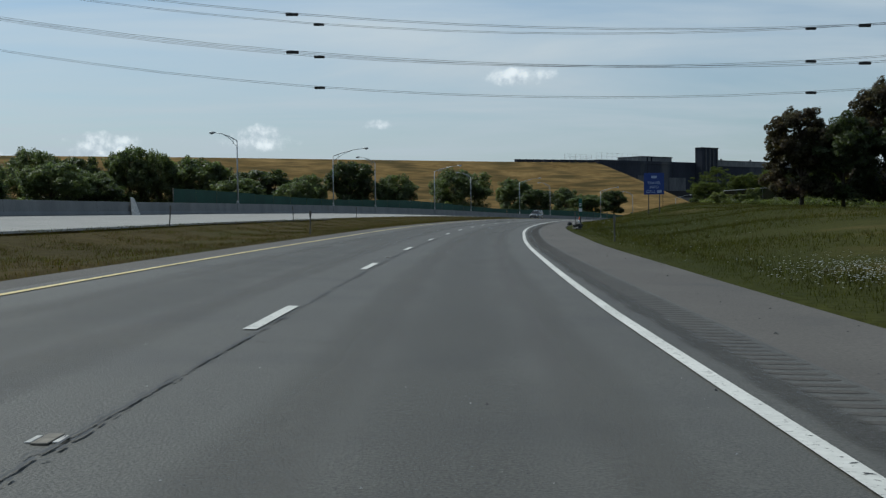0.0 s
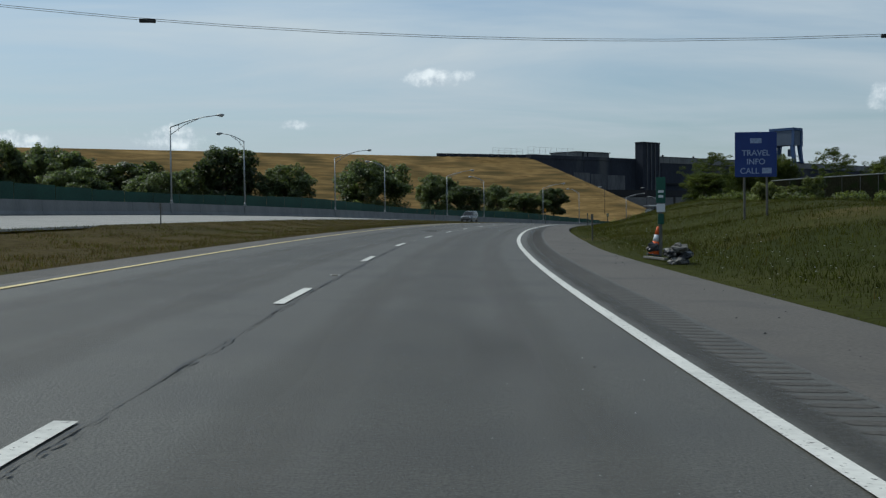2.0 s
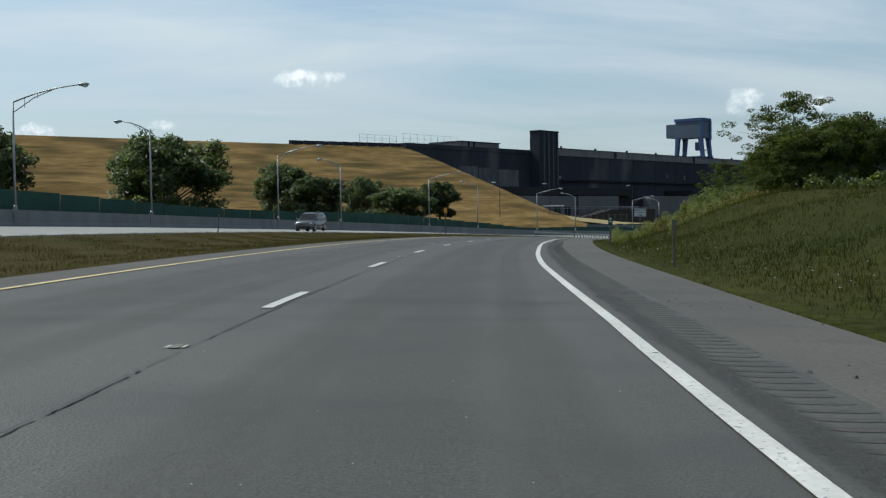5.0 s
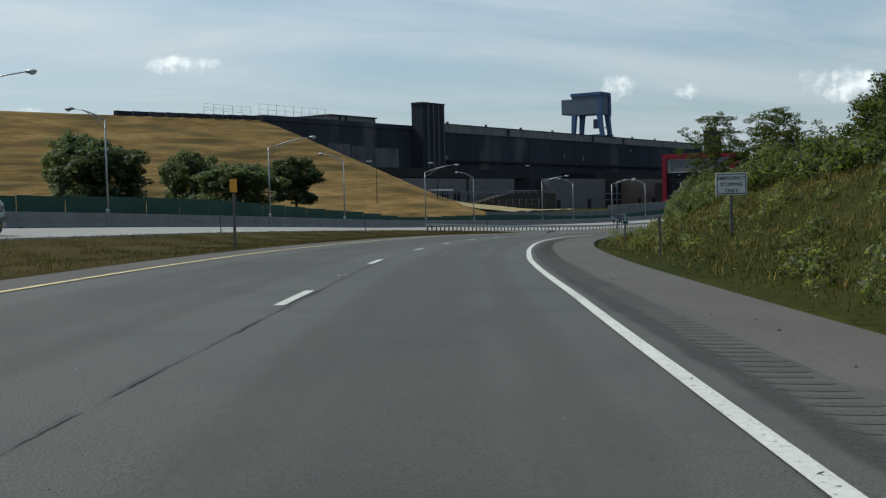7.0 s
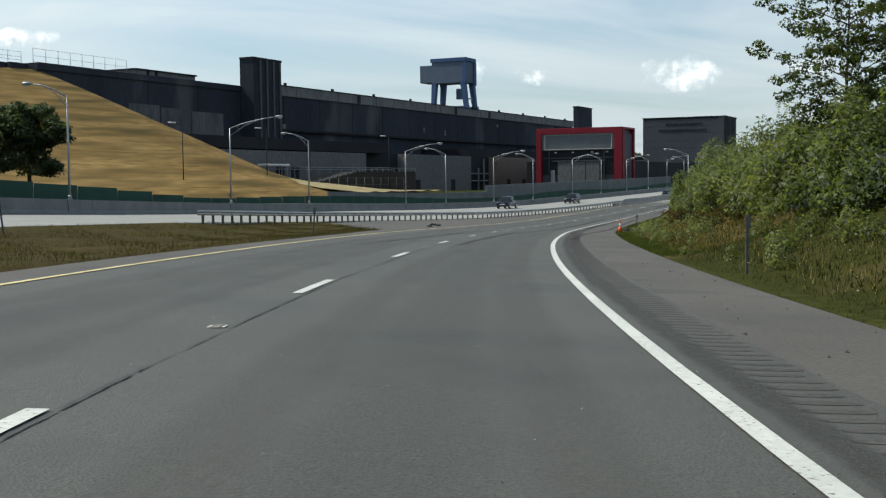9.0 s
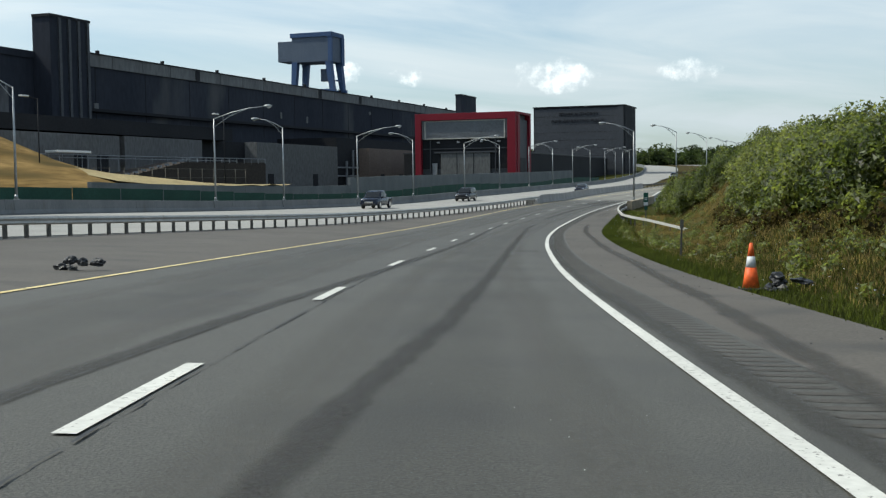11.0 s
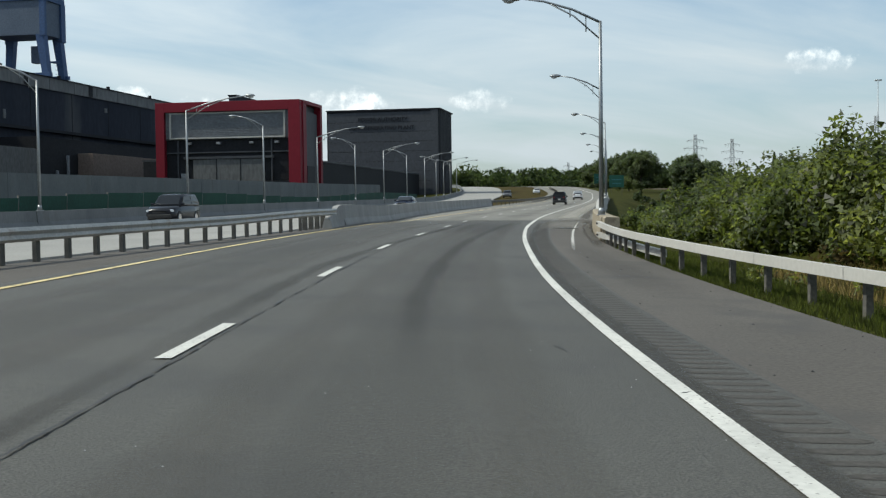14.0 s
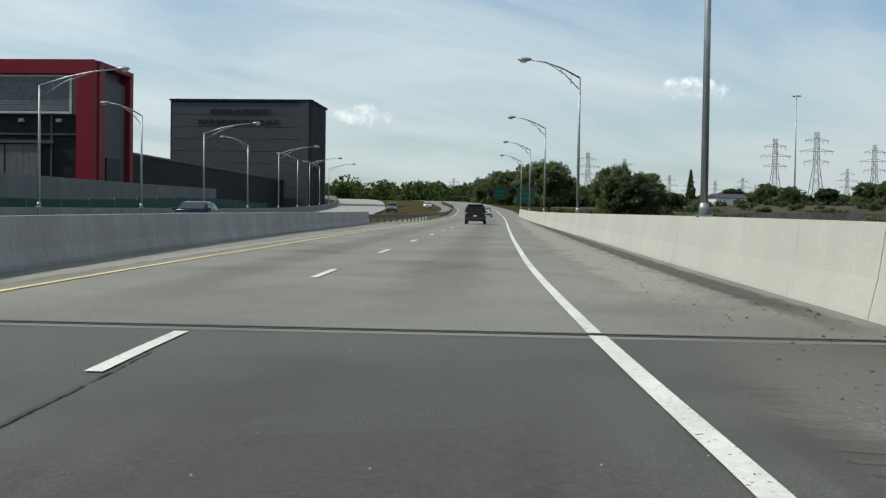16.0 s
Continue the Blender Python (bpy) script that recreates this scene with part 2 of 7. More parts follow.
GROOVE = mat("dirty_shaded_groove", (0.054, 0.050, 0.045), (0.080, 0.074, 0.066), 0.35, 0.95, 0, 25, 0.4, ((0.085, 0.079, 0.071), 0.3, 0.55, 0.7), fineamt=0.4)
TAR = mat("crack_filler", (0.022, 0.022, 0.022), (0.04, 0.04, 0.04), 1.5, 0.6, 0, 30, 0.2)
WHITE = mat("road_white", (0.50, 0.495, 0.46), (0.64, 0.63, 0.585), 0.7, 0.75, 0, 14, 0.1, ((0.17, 0.165, 0.155), 24, 0.62, 0.68), fineamt=0.12)
YELLOW = mat("road_yellow", (0.58, 0.46, 0.21), (0.68, 0.56, 0.30), 0.7, 0.75, 0, 14, 0.1, ((0.16, 0.14, 0.10), 4.5, 0.58, 0.68), fineamt=0.12)
OPP_ROAD = mat("pale_concrete_road", (0.24, 0.235, 0.22), (0.30, 0.29, 0.27), 0.3, 0.9, 0, 16, 0.2)
CONCRETE = mat("barrier_concrete", (0.24, 0.235, 0.225), (0.32, 0.315, 0.30), 0.6, 0.88, 0, 9, 0.15, ((0.22, 0.20, 0.17), 0.8, 0.6, 0.8), (1, 1, 0.35), fineamt=0.12)
PARAPET = mat("pale_parapet_concrete", (0.385, 0.372, 0.346), (0.455, 0.442, 0.41), 0.35, 0.88, 0, 14, 0.15, ((0.40, 0.375, 0.33), 0.9, 0.6, 0.85), (1, 1, 0.9), fineamt=0.07)
STAINED = mat("stained_old_concrete", (0.245, 0.206, 0.148), (0.325, 0.277, 0.202), 0.6, 0.9, 0, 12, 0.3, ((0.155, 0.125, 0.09), 1.4, 0.52, 0.72), (1, 1, 1.5), fineamt=0.2)
WALL_GREY = mat("weathered_wall_concrete", (0.122, 0.130, 0.134), (0.170, 0.178, 0.180), 0.5, 0.9, 0, 9, 0.15, ((0.12, 0.115, 0.105), 0.8, 0.6, 0.8), (1, 1, 0.4), fineamt=0.12)
STEEL = mat("galvanised_steel", (0.24, 0.255, 0.265), (0.33, 0.345, 0.355), 2.0, 0.45, 0.7, 30, 0.05)
OLDRAIL = mat("weathered_rail", (0.40, 0.39, 0.36), (0.52, 0.50, 0.46), 1.2, 0.6, 0.35, 20, 0.08, ((0.30, 0.22, 0.15), 1.6, 0.62, 0.8))
POST = mat("weathered_post", (0.10, 0.095, 0.085), (0.16, 0.15, 0.13), 2, 0.8, 0.3, 20, 0.1)
DARKMETAL = mat("dark_metal", (0.04, 0.04, 0.042), (0.07, 0.07, 0.072), 2, 0.55, 0.5, 20, 0.05)
GLASSY = mat("lamp_lens", (0.35, 0.36, 0.36), (0.45, 0.46, 0.46), 5, 0.15, 0.0, 20, 0.0)
GRASS_GROUND = mat("grass_ground", (0.027, 0.032, 0.007), (0.046, 0.046, 0.012), 0.09, 0.95, 0, 5.0, 0.6, ((0.100, 0.076, 0.030), 0.13, 0.60, 0.80), fineamt=0.45, spec=0.03)
MEDIAN = mat("dry_median_grass", (0.044, 0.036, 0.013), (0.064, 0.048, 0.018), 0.12, 0.95, 0, 3.0, 0.6, ((0.050, 0.054, 0.018), 0.2, 0.55, 0.75), fineamt=0.4, spec=0.03)
GRAVEL = mat("verge_gravel", (0.16, 0.145, 0.12), (0.22, 0.20, 0.17), 0.8, 0.95, 0, 12, 0.5, fineamt=0.35)
FIELD = mat("brown_field", (0.048, 0.038, 0.028), (0.080, 0.062, 0.042), 0.05, 0.95, 0, 1.0, 0.5, ((0.045, 0.055, 0.022), 0.08, 0.5, 0.7), fineamt=0.4, spec=0.1)
PALE_DRY = mat("pale_dry_grass", (0.24, 0.185, 0.085), (0.32, 0.255, 0.125), 0.2, 0.95, 0, 2.0, 0.4, ((0.15, 0.115, 0.05), 0.3, 0.55, 0.75), fineamt=0.3)
DRY = mat("dry_dike_grass", (0.150, 0.096, 0.035), (0.262, 0.172, 0.070), 0.13, 0.95, 0, 0.8, 0.6, ((0.088, 0.066, 0.028), 0.2, 0.46, 0.66), (0.35, 0.35, 4.0), fineamt=0.42, spec=0.03)
BLADES = mat("grass_blades", (0.031, 0.039, 0.008), (0.060, 0.062, 0.015), 0.10, 0.85, 0, 1.5, 0.0, None, vary=0.35, spec=0.12, thin=0.5)
DRYBLADES = mat("dry_grass_blades", (0.040, 0.034, 0.013), (0.066, 0.050, 0.019), 0.12, 0.88, 0, 1.5, 0.0, None, vary=0.3, spec=0.12, thin=0.45)
LUSH = mat("lush_grass_blades", (0.052, 0.070, 0.014), (0.090, 0.108, 0.026), 0.3, 0.85, 0, 1.5, 0.0, None, vary=0.35, spec=0.12, thin=0.5)
STRAW = mat("straw_blades", (0.20, 0.150, 0.070), (0.31, 0.237, 0.115), 0.3, 0.9, 0, 1.5, 0.0, None, vary=0.35, spec=0.1, thin=0.45)
LEAF = mat("leaves", (0.050, 0.072, 0.019), (0.125, 0.150, 0.038), 0.25, 0.5, 0, 2.5, 0.0, None, vary=0.40, spec=0.5, thin=0.5)
LEAF_PALE = mat("pale_leaves", (0.096, 0.122, 0.034), (0.170, 0.190, 0.056), 0.25, 0.5, 0, 2.5, 0.0, None, vary=0.40, spec=0.5, thin=0.5)
LEAF_DARK = mat("dark_leaves", (0.036, 0.056, 0.021), (0.062, 0.085, 0.031), 0.25, 0.5, 0, 2.5, 0.0, None, vary=0.40, spec=0.45, thin=0.45)
LEAF_RED = mat("bronze_leaves", (0.052, 0.034, 0.026), (0.052, 0.056, 0.024), 0.5, 0.5, 0, 2.5, 0.0, None, vary=0.40, spec=0.25, thin=0.45)
LEAF_LOCUST = mat("locust_leaves", (0.040, 0.060, 0.014), (0.085, 0.105, 0.024), 0.3, 0.6, 0, 2.5, 0.0, None, vary=0.35, spec=0.2, thin=0.45)
# lightened and blued for distant trees: their haze is in the colour
LEAF_TREE = mat("hazed_tree_leaves", (0.072, 0.102, 0.046), (0.112, 0.142, 0.066), 0.12, 0.5, 0, 1.2, 0.0, None, vary=0.35, spec=0.5, thin=0.5)
LEAF_FAR = mat("far_leaves", (0.034, 0.054, 0.022), (0.055, 0.076, 0.030), 0.06, 0.75, 0, 0.8, 0.0, None, vary=0.35, spec=0.15, thin=0.5)
BARK = mat("bark", (0.055, 0.045, 0.035), (0.09, 0.075, 0.06), 3, 0.95, 0, 18, 0.5, stretch=(1, 1, 0.25))
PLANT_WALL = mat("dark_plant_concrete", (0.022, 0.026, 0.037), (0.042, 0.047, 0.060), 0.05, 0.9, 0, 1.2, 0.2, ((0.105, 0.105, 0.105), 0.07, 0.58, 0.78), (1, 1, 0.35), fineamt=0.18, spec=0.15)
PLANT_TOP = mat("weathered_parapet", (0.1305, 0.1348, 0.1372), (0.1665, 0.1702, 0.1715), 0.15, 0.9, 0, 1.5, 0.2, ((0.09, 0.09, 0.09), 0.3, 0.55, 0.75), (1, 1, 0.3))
PANEL_WALL = mat("pale_panel_wall", (0.112, 0.114, 0.117), (0.134, 0.136, 0.139), 0.1, 0.85, 0, 2.5, 0.1, ((0.12, 0.115, 0.11), 0.12, 0.6, 0.8), (1, 1, 0.4), spec=0.15)
TAN_WALL = mat("tan_panel_wall", (0.145, 0.112, 0.097), (0.172, 0.136, 0.117), 0.1, 0.85, 0, 2.5, 0.1, spec=0.15)
WASHED = mat("washed_concrete", (0.085, 0.088, 0.096), (0.125, 0.127, 0.132), 0.12, 0.9, 0, 1.5, 0.2, ((0.055, 0.057, 0.062), 0.2, 0.5, 0.7), (1, 1, 0.25), fineamt=0.25, spec=0.15)
OVERGROWN = mat("overgrown_mesh", (0.030, 0.026, 0.016), (0.052, 0.048, 0.024), 0.5, 0.95, 0, 6, 0.3, ((0.030, 0.045, 0.012), 0.8, 0.5, 0.7), fineamt=0.45, spec=0.05)
RAMP_BROWN = mat("brown_ramp", (0.040, 0.034, 0.030), (0.055, 0.046, 0.040), 0.2, 0.9, 0, 2, 0.2, spec=0.15)
NAVY_BAND = mat("dark_band", (0.014, 0.015, 0.018), (0.022, 0.023, 0.027), 0.1, 0.7, 0, 2.5, 0.1, spec=0.15)
RED = mat("red_cladding", (0.15, 0.006, 0.017), (0.19, 0.009, 0.022), 0.1, 0.55, 0, 2.0, 0.05, fineamt=0.08, spec=0.25)
LOUVRE = mat("grey_louvre", (0.1600, 0.1720, 0.1927), (0.2000, 0.2120, 0.2337), 0.2, 0.6, 0.1, 3, 0.05)
CLAD = mat("charcoal_cladding", (0.0434, 0.0474, 0.0560), (0.0546, 0.0592, 0.0686), 0.05, 0.6, 0.1, 2, 0.05)
CLAD_DARK = mat("black_cladding", (0.0210, 0.0226, 0.0271), (0.0285, 0.0312, 0.0361), 0.05, 0.55, 0.1, 2, 0.05, spec=0.15)
CRANE_BLUE = mat("crane_blue", (0.030, 0.068, 0.160), (0.042, 0.086, 0.190), 0.2, 0.6, 0.1, 3, 0.05)
CRANE_GREY = mat("crane_grey", (0.070, 0.095, 0.138), (0.088, 0.115, 0.160), 0.2, 0.6, 0.1, 3, 0.05)
FENCE_GREEN = mat("green_windscreen", (0.006, 0.042, 0.028), (0.011, 0.062, 0.042), 0.3, 0.8, 0, 6, 0.1)
SIGN_BLUE = mat("sign_blue", (0.009, 0.030, 0.16), (0.012, 0.038, 0.19), 1, 0.5, 0, 6, 0.0, fineamt=0.05)
SIGN_GREEN = mat("sign_green", (0.005, 0.060, 0.040), (0.008, 0.080, 0.052), 1, 0.5, 0, 6, 0.0, fineamt=0.05)
SIGN_WHITE = mat("sign_white", (0.55, 0.56, 0.58), (0.62, 0.63, 0.64), 1, 0.5, 0, 6, 0.0, fineamt=0.05)
SIGN_YELLOW = mat("sign_amber", (0.62, 0.26, 0.02), (0.68, 0.30, 0.03), 1, 0.5, 0, 6, 0.0, fineamt=0.05)
BLACK = mat("black_rubber", (0.015, 0.015, 0.016), (0.03, 0.03, 0.03), 3, 0.7, 0, 15, 0.1)
ORANGE = mat("cone_orange", (0.72, 0.10, 0.015), (0.80, 0.14, 0.03), 3, 0.55, 0, 12, 0.05)
CAR_BLACK = mat("black_car_paint", (0.010, 0.011, 0.015), (0.013, 0.014, 0.018), 1, 0.25, 0.0, 6, 0.0, fineamt=0.05, spec=0.35)
CAR_BLUE = mat("navy_car_paint", (0.008, 0.014, 0.032), (0.011, 0.018, 0.038), 1, 0.22, 0.2, 6, 0.0, fineamt=0.05, spec=0.6)
CAR_WHITE = mat("white_car_paint", (0.60, 0.61, 0.62), (0.66, 0.67, 0.68), 1, 0.25, 0.0, 6, 0.0, fineamt=0.04, spec=0.6)
CAR_GREY = mat("grey_car_paint", (0.12, 0.125, 0.13), (0.14, 0.145, 0.15), 1, 0.22, 0.3, 6, 0.0, fineamt=0.04, spec=0.6)
WINDOW = mat("car_glass", (0.010, 0.012, 0.014), (0.014, 0.016, 0.018), 1, 0.08, 0.0, 5, 0.0, spec=0.3)
CHROME = mat("chrome", (0.6, 0.6, 0.6), (0.7, 0.7, 0.7), 1, 0.12, 1.0, 5, 0.0)
LAMP_RED = mat("red_lens", (0.07, 0.006, 0.006), (0.10, 0.009, 0.009), 1, 0.2, 0, 5, 0.0)
LAMP_CLEAR = mat("clear_lens", (0.6, 0.62, 0.65), (0.7, 0.72, 0.75), 1, 0.08, 0.2, 5, 0.0)
PLASTIC_BAG = mat("dark_bag", (0.012, 0.012, 0.014), (0.035, 0.037, 0.04), 2, 0.45, 0, 9, 0.2)
PALE_SCRAP = mat("pale_scrap", (0.35, 0.34, 0.32), (0.5, 0.49, 0.46), 4, 0.7, 0, 9, 0.2)
WATER = mat("canal_water", (0.012, 0.020, 0.022), (0.018, 0.028, 0.030), 0.05, 0.06, 0, 0.8, 0.25)
WIRE = mat("cable", (0.03, 0.03, 0.032), (0.05, 0.05, 0.05), 1, 0.5, 0.5, 5, 0.0)
# right edge line of the carriageway, every 22 m, then far ahead
ROAD = [
    (-2.70, -57.60, 1.73), (-1.20, -35.60, 1.72), (0.30, -13.70, 1.70), (2.00, 8.30, 1.70),
    (3.90, 30.10, 1.76), (6.20, 51.90, 1.82), (9.10, 73.70, 1.94), (12.70, 95.30, 2.03),
    (17.20, 116.80, 2.13), (22.30, 138.10, 2.19), (28.40, 159.20, 2.19), (35.20, 180.10, 2.07),
    (42.80, 200.70, 1.85), (50.90, 221.00, 1.53), (60.20, 240.80, 1.09), (70.80, 260.00, 0.60),
    (82.50, 278.50, 0.03), (94.90, 296.60, -0.61), (107.80, 314.40, -1.30), (121.40, 331.60, -1.88),
    (135.50, 348.30, -2.30), (150.60, 364.20, -2.42), (166.40, 379.40, -2.28), (183.00, 393.80, -2.10),
    (200.10, 407.60, -1.83), (217.60, 421.00, -1.59), (253.50, 448.10, -1.11), (297.40, 481.20, -0.43),
    (345.00, 517.80, 0.66), (399.00, 562.30, 2.76), (462.70, 625.90, 5.82), (528.90, 713.80, 8.02),
]

# ---- the road's own frame: s metres along the edge line, d metres to its right ----


def dense_line(ctrl, n=16):
    c = np.array(ctrl, float)
    out = []
    for i in range(len(c) - 1):
        a, b, e, d = c[max(i - 1, 0)], c[i], c[i + 1], c[min(i + 2, len(c) - 1)]
        for u in np.arange(n) / n:
            out.append(b + 0.5 * u * (e - a + u * (2 * a - 5 * b + 4 * e - d + u * (3 * (b - e) + d - a))))
    out.append(c[-1])
    return np.array(out)


LINE = dense_line(ROAD)
ARC = np.r_[0, np.cumsum(np.linalg.norm(np.diff(LINE[:, :2], axis=0), axis=1))] - 60
TAN = np.gradient(LINE[:, :2], ARC, axis=0)
TAN /= np.linalg.norm(TAN, axis=1)[:, None]


def road_at(s):
    """Place (with straight run-outs at both ends) and direction of the edge line."""
    c = min(max(s, ARC[0]), ARC[-1])
    p = [float(np.interp(c, ARC, LINE[:, k])) for k in range(3)]
    t = [float(np.interp(c, ARC, TAN[:, k])) for k in range(2)]
    n = math.hypot(*t)
    t = (t[0] / n, t[1] / n)
    return p[0] + (s - c) * t[0], p[1] + (s - c) * t[1], p[2], t


def lerp(v, table):
    return float(np.interp(v, [r[0] for r in table], [r[1] for r in table]))


def smooth(x):
    x = min(max(x, 0.0), 1.0)
    return x * x * (3 - 2 * x)


def bank(s, d):
    """Height of the pavement over the edge line at d: the curve leans to the right, the bridge hardly."""
    k = 1 - 0.85 * smooth((s - 375) / 75)
    near = 1 - 0.85 * smooth((s - 442) / 20)      # the near carriageway flattens only at the bridge
    if d > -9:
        return near * -0.03 * d
    return k * (0.27 - 0.04 * (d + 9)) + (near - k) * 0.27 * smooth((d + 14) / 5)


def rp(s, d, h=0.0):
    x, y, z, t = road_at(s)
    return Vector((x + d * t[1], y - d * t[0], z + bank(s, d) + h))


def heading(s):
    t = road_at(s)[3]
    return math.degrees(math.atan2(-t[0], t[1]))


def at_road(s, d, h=0.0, turn=0.0):
    p = rp(s, d, h)
    return pose(p.x, p.y, p.z, 0, 0, heading(s) + turn)


WALL_D = [(-200, -36), (124, -35.8), (230, -35.6), (330, -34.9), (378, -34.2), (398, -31.8), (420, -29.5), (450, -27.2), (490, -27.4), (540, -29), (600, -30.4), (660, -34), (760, -38), (1100, -40)]
GRASS_L = [(-200, -9.0), (150, -9.5), (230, -9.5), (300, -9.4), (314, -10.0), (330, -17.0), (346, -18.0), (377, -13.6), (394, -12.4), (409, -10.9), (430, -9.2), (445, -9.3), (453, -9.6), (467, -10.3), (480, -11), (500, -11.7), (540, -12.2), (556, -10.4), (575, -9.6), (1100, -9.4)]
OPP_EDGE = [(-200, -20.4), (110, -21), (160, -21.5), (260, -21.8), (314, -21.0), (330, -19.6), (346, -18.8), (377, -14.2), (394, -13.0), (409, -11.5), (430, -9.7), (445, -9.8), (453, -10.1), (467, -10.8), (480, -11.5), (500, -12.2), (540, -12.8), (575, -16), (640, -22), (720, -25), (1100, -26)]
SHOULDER_D = [(-200, 2.9), (10, 2.75), (30, 3.0), (60, 3.15), (94, 2.62), (104, 2.68), (150, 2.42), (170, 2.38), (210, 2.55), (250, 2.74), (320, 2.86), (348, 3.04), (400, 3.15), (430, 2.7), (445, 2.9), (462, 3.25), (1100, 3.3)]
BANK_H = [(-200, 0.9), (0, 1.0), (60, 1.25), (110, 1.5), (160, 2.1), (210, 2.9), (260, 3.2), (300, 3.0), (345, 3.2), (385, 5.3), (405, 4.8), (418, 3.2), (430, 0.4), (445, -5.5), (600, -5.5), (660, -1), (1100, -1)]
BANK_W = [(-200, 16), (100, 14), (200, 11), (290, 10), (335, 8.5), (370, 7), (400, 6.5), (418, 7), (430, 10), (1100, 14)]
BANK_0 = [(-200, 0.4), (325, 0.4), (345, 1.2), (366, 3.4), (380, 5.0), (400, 5.2), (415, 3.6), (430, 1.0), (1100, 0.4)]
SWALE = [(-200, 0.0), (345, 0.0), (385, -0.32), (425, -0.30), (440, 0.0), (1100, 0.0)]


def ground_z(s, d):
    x, y, z, t = road_at(s)
    e = lerp(s, SHOULDER_D)
    wd = lerp(s, WALL_D)
    if d > e:
        a, w = lerp(s, BANK_H), lerp(s, BANK_W)
        r = a * smooth((d - e - lerp(s, BANK_0)) / w) + bank(s, e) - 0.05 + lerp(s, SWALE) * smooth((d - e) / 3.5)
        far = smooth((d - 40) / 60)
        r2 = r - 0.02 * max(d - e - w, 0) * (1 - far)
        if s > 400:      # the canal and the flats past it
            m = smooth((s - 400) / 45)
            past = smooth((d - 95) / 40)
            r2 = r2 * (1 - m * past) + m * past * (1.2 + 0.004 * d - z)
        r = r2 + 0.12 * math.sin(0.35 * s + 0.21 * d) * smooth((d - e - 1) / 5) + 0.1 * math.sin(0.13 * s - 0.5 * d) * smooth((d - e - 1) / 5)
        return z + r
    if d < wd - 0.6:
        base = z + bank(s, wd)
        far = smooth((wd - d - 2) / 70)
        low = 3.2 if s < 380 else 3.2 - 3.4 * smooth((s - 380) / 60)
        return base * (1 - far) + low * far - 0.05 + 0.25 * far * math.sin(0.05 * s) * math.sin(0.06 * d)
    g0, g1 = lerp(s, GRASS_L), lerp(s, OPP_EDGE)
    if g1 < d < g0 and g0 - g1 > 1.2:
        u = (g0 - d) / (g0 - g1)
        dip = -0.30 * math.sin(math.pi * u) * min(1, (g0 - g1) / 8)
        return z + bank(s, d) + dip + 0.02 + 0.05 * math.sin(0.9 * s + 1.3 * d) * math.sin(math.pi * u)
    return z + bank(s, d) - 0.35


def link_mesh(name, verts, faces, material, parent=None, smooth_shade=False):
    me = bpy.data.meshes.new(name)
    me.from_pydata([tuple(v) for v in verts], [], faces)
    me.materials.append(material)
    if smooth_shade:
        me.polygons.foreach_set("use_smooth", [True] * len(me.polygons))
    me.update()
    ob = new(name, me)
    if parent is not None:
        ob.parent = parent
    return ob


def part(name, bm, material, parent, label=""):
    me = bpy.data.meshes.new(name)
    bm.to_mesh(me)
    bm.free()
    me.materials.append(material)
    ob = new(name, me)
    ob.parent = parent
    if label:
        ob["label"] = label
    return ob


def thing(name, label, category, group="", kind="", at=None):
    ob = new(name)
    ob.empty_display_size = 0.2
    if at is not None:
        ob.matrix_world = at
    return tagged(ob, label, category, group, kind)


def add_box(bm, x0, x1, y0, y1, z0, z1, bevel=0.0, m=None):
    r = bmesh.ops.create_cube(bm, size=1)
    vs = r["verts"]
    bmesh.ops.transform(bm, verts=vs, matrix=Matrix.Translation(((x0 + x1) / 2, (y0 + y1) / 2, (z0 + z1) / 2)) @ Matrix.Diagonal((x1 - x0, y1 - y0, z1 - z0, 1)))
    if bevel:
        es = list({e for v in vs for e in v.link_edges})
        r = bmesh.ops.bevel(bm, geom=es, offset=bevel, segments=2, affect="EDGES", profile=0.5)
        vs = list({v for f in r["faces"] for v in f.verts} | {v for v in vs if v.is_valid})
    if m is not None:
        bmesh.ops.transform(bm, verts=[v for v in vs if v.is_valid], matrix=m)
    return bm


def box(x0, x1, y0, y1, z0, z1, bevel=0.0):
    return add_box(bmesh.new(), x0, x1, y0, y1, z0, z1, bevel)


def add_tube(bm, pts, radii, seg=8, caps=True):
    """A round bar through pts with a radius at each."""
    pts = [Vector(p) for p in pts]
    if isinstance(radii, (int, float)):
        radii = [radii] * len(pts)
    rings = []
    side = None
    for i, p in enumerate(pts):
        ax = (pts[min(i + 1, len(pts) - 1)] - pts[max(i - 1, 0)]).normalized()
        if side is None:
            side = ax.orthogonal().normalized()
        side = (side - ax * side.dot(ax)).normalized()
        up_ = ax.cross(side)
        rings.append([bm.verts.new(p + radii[i] * (math.cos(2 * math.pi * k / seg) * side + math.sin(2 * math.pi * k / seg) * up_)) for k in range(seg)])
    for a, b in zip(rings, rings[1:]):
        for k in range(seg):
            f = bm.faces.new((a[k], a[(k + 1) % seg], b[(k + 1) % seg], b[k]))
            f.smooth = True
    if caps:
        bm.faces.new(list(reversed(rings[0])))
        bm.faces.new(rings[-1])
    return bm


def tube(pts, radii, seg=8):
    return add_tube(bmesh.new(), pts, radii, seg)


